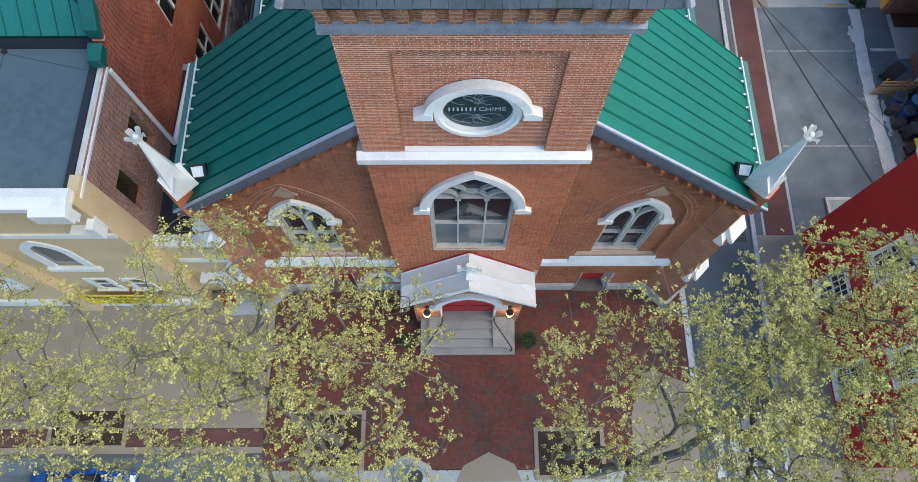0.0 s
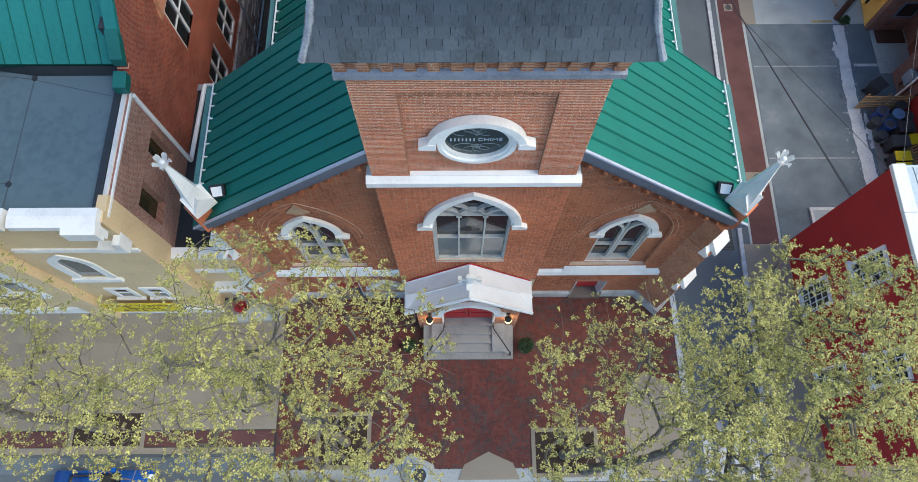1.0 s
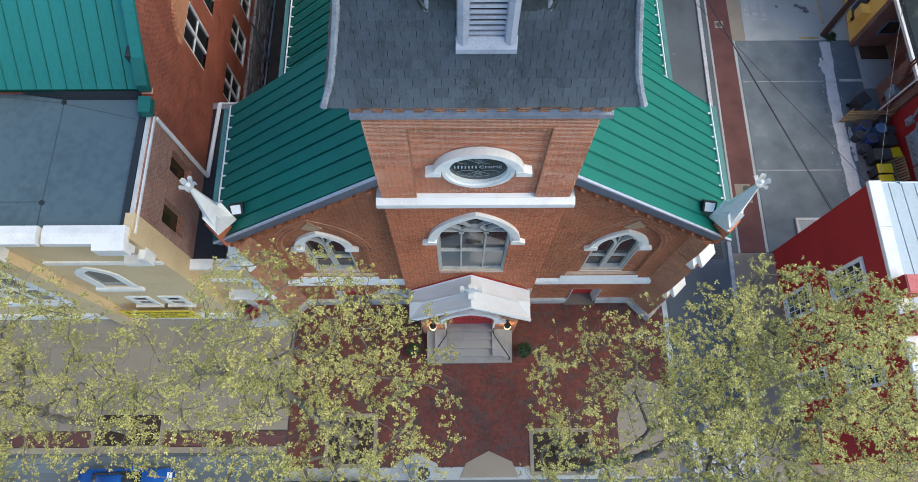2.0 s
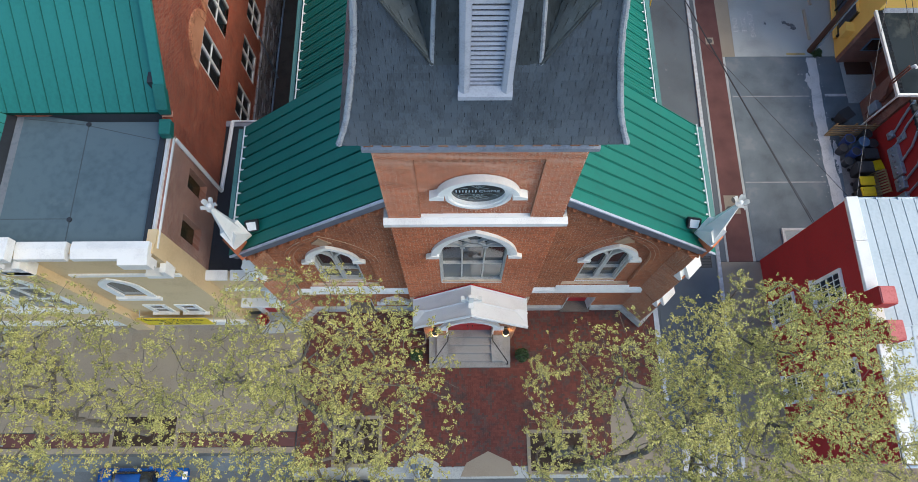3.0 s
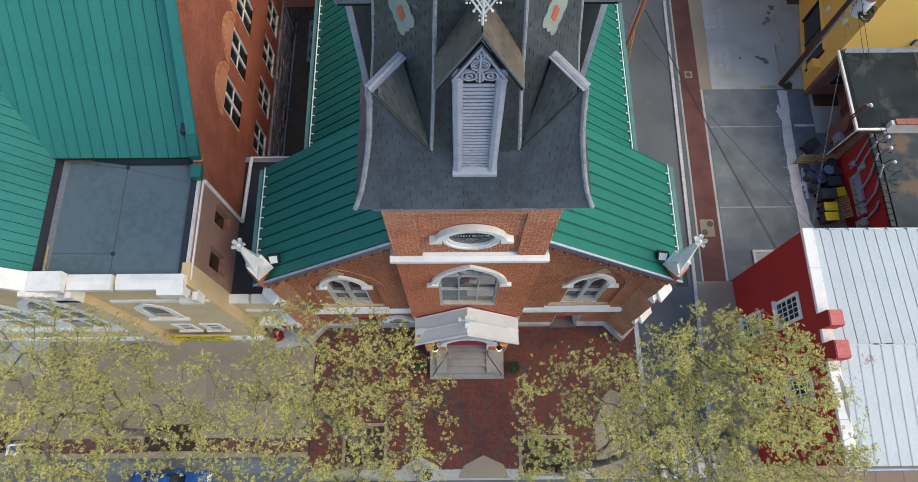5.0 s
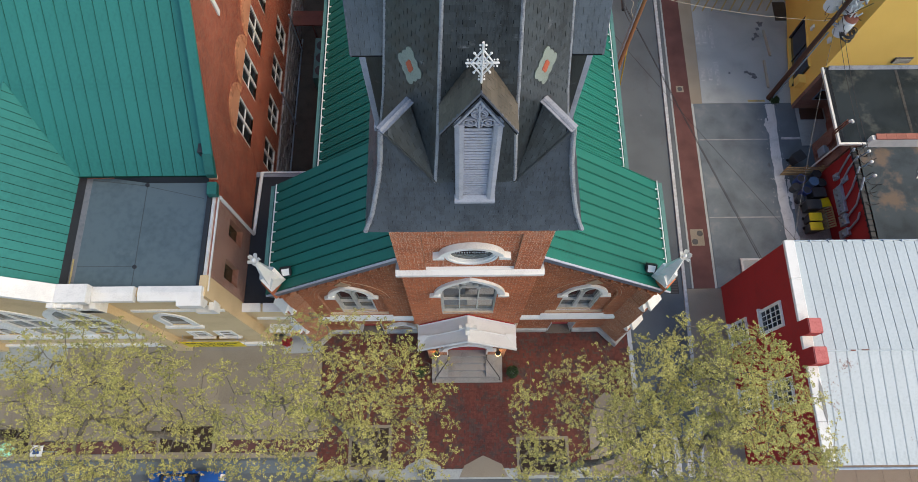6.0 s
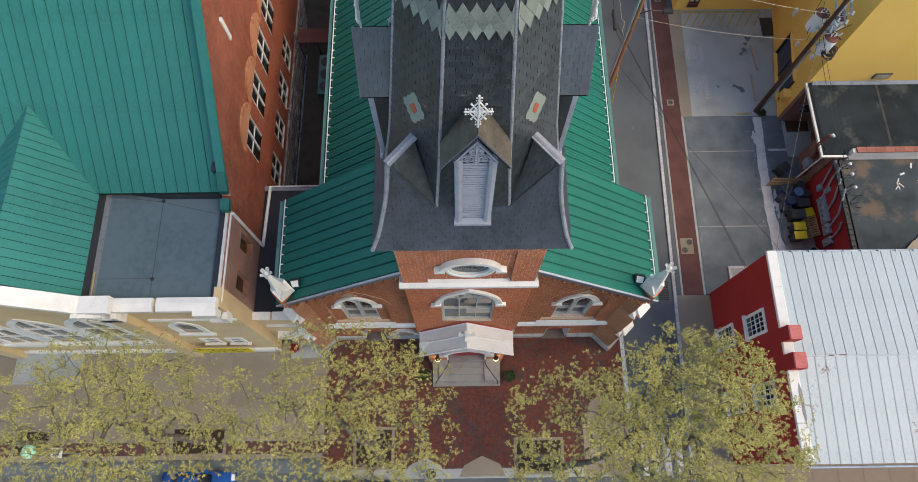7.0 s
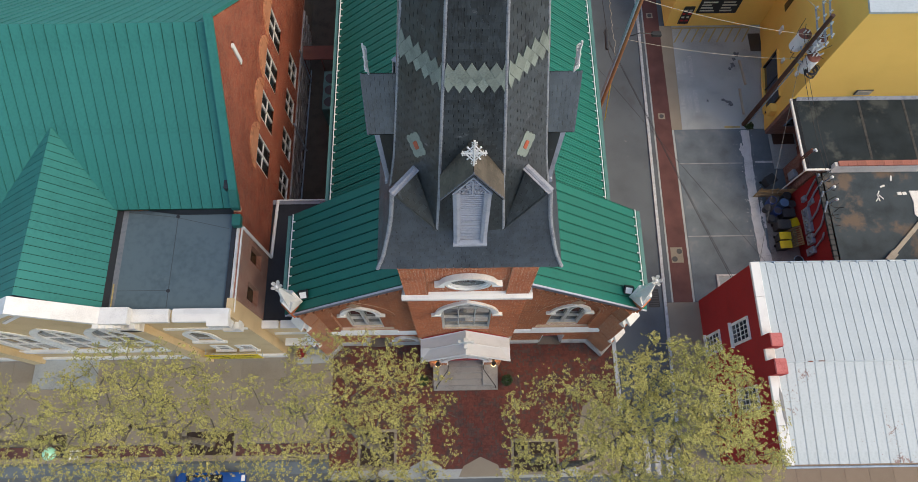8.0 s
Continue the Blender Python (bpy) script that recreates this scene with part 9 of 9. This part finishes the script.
part("panel", bm, WHITE, sign)
bm = bmesh.new()
box(bm, -23.82, -23.48, -7.8, -7.45, 2.66, 2.675)
part("emblem", bm, SIGN_BLUE, sign)
trash = thing("litter_bin", "dark street litter bin with ribbed sides", "litter bin")
bm = bmesh.new()
cyl(bm, 0.28, 0.34, 0, 0.95, 18, Matrix.Translation((-2.2, -9.05, 0)))
part("body", bm, PLASTIC_BLACK, trash)
bm = bmesh.new()
for k in range(20):
    a, b = 2 * math.pi * k / 20, 2 * math.pi * (k + 1) / 20
    rod(bm, (-2.2 + 0.35 * math.cos(a), -9.05 + 0.35 * math.sin(a), 0.95), (-2.2 + 0.35 * math.cos(b), -9.05 + 0.35 * math.sin(b), 0.95), 0.04, None, 6)
part("rim", bm, STEEL, trash)


def car(x, y, paint, label, length=4.4, width=1.8):
    ob = thing("car", label, "car", "parked cars", "", (x, y, -0.1))
    bm = bmesh.new()
    L, W = length / 2, width / 2
    prof = [(-L, 0.35), (-L + 0.05, 0.75), (-L + 0.5, 0.9), (L - 1.1, 0.95), (L - 0.15, 0.78), (L, 0.5), (L, 0.3), (-L, 0.28)]
    prism(bm, prof, -W, W, "y")
    bmesh.ops.bevel(bm, geom=bm.edges[:], offset=0.07, segments=3, affect='EDGES')
    body = part("body", bm, paint, ob, "", True)
    bm = bmesh.new()
    v = box(bm, -L + 0.75, L - 1.25, -W + 0.1, W - 0.1, 0.88, 1.42)
    for p in v:
        if p.co.z > 1.2:
            p.co.x = p.co.x * 0.66 - 0.1
            p.co.y *= 0.82
    bmesh.ops.bevel(bm, geom=bm.edges[:], offset=0.06, segments=2, affect='EDGES')
    part("windows", bm, GLASS, ob, "dark tinted glass", True)
    bm = bmesh.new()
    box(bm, -L + 1.25, L - 1.95, -W + 0.26, W - 0.26, 1.4, 1.46)
    bmesh.ops.bevel(bm, geom=bm.edges[:], offset=0.03, segments=2, affect='EDGES')
    part("roof", bm, paint, ob, "", True)
    for sx in (-1, 1):
        for sy in (-1, 1):
            bm = bmesh.new()
            m = Matrix.Translation((sx * (L - 0.8), sy * (W - 0.1), 0.32)) @ Matrix.Rotation(radians(90), 4, 'X')
            cyl(bm, 0.32, 0.32, -0.11, 0.11, 20, m)
            w = part("wheel", bm, TYRE, ob)
            bm = bmesh.new()
            cyl(bm, 0.2, 0.2, -0.115, 0.115, 14, m)
            part("rim", bm, STEEL, w)
    for sy in (-1, 1):
        bm = bmesh.new()
        box(bm, L - 0.25, L - 0.02, sy * (W - 0.35) - 0.18, sy * (W - 0.35) + 0.18, 0.62, 0.76)
        part("headlight", bm, TRANSFORMER, ob, "clear headlight")
        bm = bmesh.new()
        box(bm, L - 1.75, L - 1.6, sy * (W + 0.02) - 0.09, sy * (W + 0.02) + 0.09, 0.92, 1.04)
        part("mirror", bm, paint, ob)
    return ob


car(-16.1, -9.65, CAR_BLUE, "bright blue parked car at the street kerb")
car(-6.6, -10.3, mat("dark blue-grey car paint", (0.03, 0.05, 0.09), (0.02, 0.035, 0.06), 0.2, bump=0), "dark blue-grey parked car at the street kerb")


# ---- trees ----
def tree(x, y, fork, crown, radii, seed, tips=380, clusters=6, label="street tree with sparse new yellow-green leaves"):
    """A trunk to the fork, limbs that reach out to points spread through the crown, and small leaf clusters at their ends."""
    rng = random.Random(seed)
    ob = thing("tree", label, "tree", "street trees")
    goals = []
    while len(goals) < tips:
        p = Vector((rng.uniform(-1, 1), rng.uniform(-1, 1), rng.uniform(-1, 1)))
        if 0.12 < p.length < 1 and noise.noise((p.x * 2.2 + seed, p.y * 2.2, p.z * 2.2)) > -0.34:
            goals.append(Vector(crown) + Vector((p.x * radii[0], p.y * radii[1], p.z * radii[2])))
    base, top = Vector((x, y, 0)), Vector((x + (crown[0] - x) * 0.25, y + (crown[1] - y) * 0.25, fork))
    pts, parent = [base, base.lerp(top, 0.35) + Vector((0.06, 0.03, 0)), base.lerp(top, 0.7) + Vector((-0.05, 0.05, 0)), top], [-1, 0, 1, 2]
    goals.sort(key=lambda g: (g - top).length + rng.uniform(0, 1.5))
    ends = []
    arr = np.array([tuple(p) for p in pts])
    for g in goals:
        v = arr[3:] - np.array(tuple(g))
        cost = np.linalg.norm(v, axis=1) + 0.9 * np.maximum(0, v[:, 2])
        k = 3 + int(np.argmin(cost))
        a = pts[k]
        n = max(2, min(10, int((g - a).length / 0.42)))
        back = (a - pts[parent[k]]).normalized() if parent[k] >= 0 else Vector((0, 0, 1))
        c = a + back * (g - a).length * 0.22 + Vector((0, 0, 0.1)) * (g - a).length
        fresh = []
        for i in range(1, n + 1):
            f = i / n
            q = a * (1 - f) ** 2 + c * 2 * f * (1 - f) + g * f * f
            if i < n:
                q = q + Vector((rng.gauss(0, 0.035), rng.gauss(0, 0.035), rng.gauss(0, 0.03)))
            parent.append(k if i == 1 else len(pts) - 1)
            pts.append(q)
            fresh.append(tuple(q))
        ends.append(len(pts) - 1)
        arr = np.vstack([arr, fresh])
    load = [0.0] * len(pts)
    for e in ends:
        while e >= 0:
            load[e] += 1
            e = parent[e]
    rad = [min(0.14, 0.0047 * max(v, 1.4) ** 0.5) for v in load]
    rad[:4] = [0.24, 0.2, 0.18, 0.16]
    verts, faces = [], []
    for i in range(1, len(pts)):
        p, q = pts[parent[i]], pts[i]
        d = (q - p)
        if d.length < 1e-4:
            continue
        k = 8 if rad[i] > 0.1 else (6 if rad[i] > 0.03 else 4)
        o = d.orthogonal().normalized()
        w = d.normalized().cross(o)
        j = len(verts)
        r0 = min(rad[parent[i]], rad[i] * 1.25)
        for c, r in ((p, r0), (q, rad[i])):
            verts += [c + (o * math.cos(2 * math.pi * s / k) + w * math.sin(2 * math.pi * s / k)) * r for s in range(k)]
        faces += [(j + s, j + (s + 1) % k, j + k + (s + 1) % k, j + k + s) for s in range(k)]
    bulk("trunk", verts, faces, BARK, ob, "", "grey-brown trunk and bare limbs")
    verts, faces = [], []
    for e in ends:
        for _ in range(rng.randint(clusters - 4, clusters + 2)):
            c = pts[e].lerp(pts[parent[e]], rng.uniform(0, 1.15)) + Vector((rng.gauss(0, 0.13), rng.gauss(0, 0.13), rng.gauss(0, 0.09)))
            size = rng.uniform(0.75, 1.2)
            turn = rng.uniform(0, 2 * math.pi)
            count = rng.randint(5, 9)
            for k in range(count):
                q = turn + 2 * math.pi * k / count + rng.gauss(0, 0.3)
                a = Vector((math.cos(q), math.sin(q), rng.uniform(-0.5, 0.35))).normalized()
                n = (Vector((rng.gauss(0, 0.35), rng.gauss(0, 0.35), 1)) - a * 0.2).normalized()
                b = n.cross(a).normalized()
                h = rng.uniform(0.022, 0.035) * size
                o = c + a * h * rng.uniform(0.7, 2.2) + Vector((0, 0, rng.gauss(0, 0.03)))
                j = len(verts)
                verts += [o - a * h, o + b * h * 0.72 + n * 0.012, o + a * h, o - b * h * 0.72 + n * 0.012]
                faces += [(j, j + 1, j + 2), (j, j + 2, j + 3)]
    bulk("crown", verts, faces, LEAF, ob, "", "sparse clusters of new yellow-green leaves")


tree(-5.6, -7.6, 6.0, (-5.5, -7.0, 14.0), (5.2, 4.4, 3.3), 11, 1150, 6)
tree(4.3, -8.2, 6.0, (4.5, -8.0, 13.7), (3.5, 4.3, 3.1), 35, 430, 6)
tree(5.2, -8.9, 5.5, (9.6, -7.6, 13.7), (4.7, 4.7, 3.3), 71, 1400, 9, "street tree with dense new yellow-green leaves at the corner")
tree(-16.4, -7.0, 6.0, (-15.2, -6.9, 13.9), (5.3, 4.2, 3.3), 47, 1150, 7)
tree(-26.9, -7.0, 6.0, (-25.4, -7.0, 13.6), (5.0, 4.2, 3.3), 58, 1000, 6)


# ---- small pieces of the walls and the plaza ----
pavers()
for side in (-1, 1):
    boxes = lay_bricks(0.7, 15.8, front_spans(side, True), FY + 0.006, seed=5 + side)
    bulk("bricks", *brick_mesh(boxes), BRICK_OLD, front[side], "stuff")
    boxes = lay_bricks(4.6646, 11.2, recess_spans(side), FY + 0.16, seed=8 + side)
    bulk("bricks", *brick_mesh(boxes), BRICK_OLD, front[side], "stuff")
boxes = lay_bricks(4.0, 14.3723, tower_spans, TY + 0.006, seed=1)
bulk("bricks", *brick_mesh(boxes), BRICK, tower_wall, "stuff")
boxes = lay_bricks(14.44, 19.3, tower_spans, TY + 0.006, seed=3, bed=0.02)
near = [b for b in boxes if 18.0 < b[4] < 19.3][:300]
keep = set(near)
bulk("bricks", *brick_mesh([b for b in boxes if b not in keep]), BRICK, belfry_wall, "stuff")
unit = {}
for a, b, c, d, e, f in near:
    key = round((b - a) / 0.004) * 0.004
    if key not in unit:
        me = bpy.data.meshes.new("brick")
        w = key / 2
        me.from_pydata([(-w, -0.005, -0.0238), (w, -0.005, -0.0238), (w, -0.005, 0.0238), (-w, -0.005, 0.0238), (-w, 0.004, -0.0238), (w, 0.004, -0.0238), (w, 0.004, 0.0238), (-w, 0.004, 0.0238)], [],
                       [(0, 1, 2, 3), (3, 2, 6, 7), (0, 4, 5, 1), (0, 3, 7, 4), (1, 5, 6, 2)])
        me.materials.append(BRICK_ONE)
        unit[key] = me
    piece("brick", unit[key], belfry_wall, Matrix.Translation(((a + b) / 2, TY + 0.006, (e + f) / 2)))
boxes = lay_bricks(14.5077, 18.7, tower_panel, TY + 0.13, seed=2, bed=0.02)
bulk("bricks", *brick_mesh(boxes), BRICK, belfry_wall, "stuff")
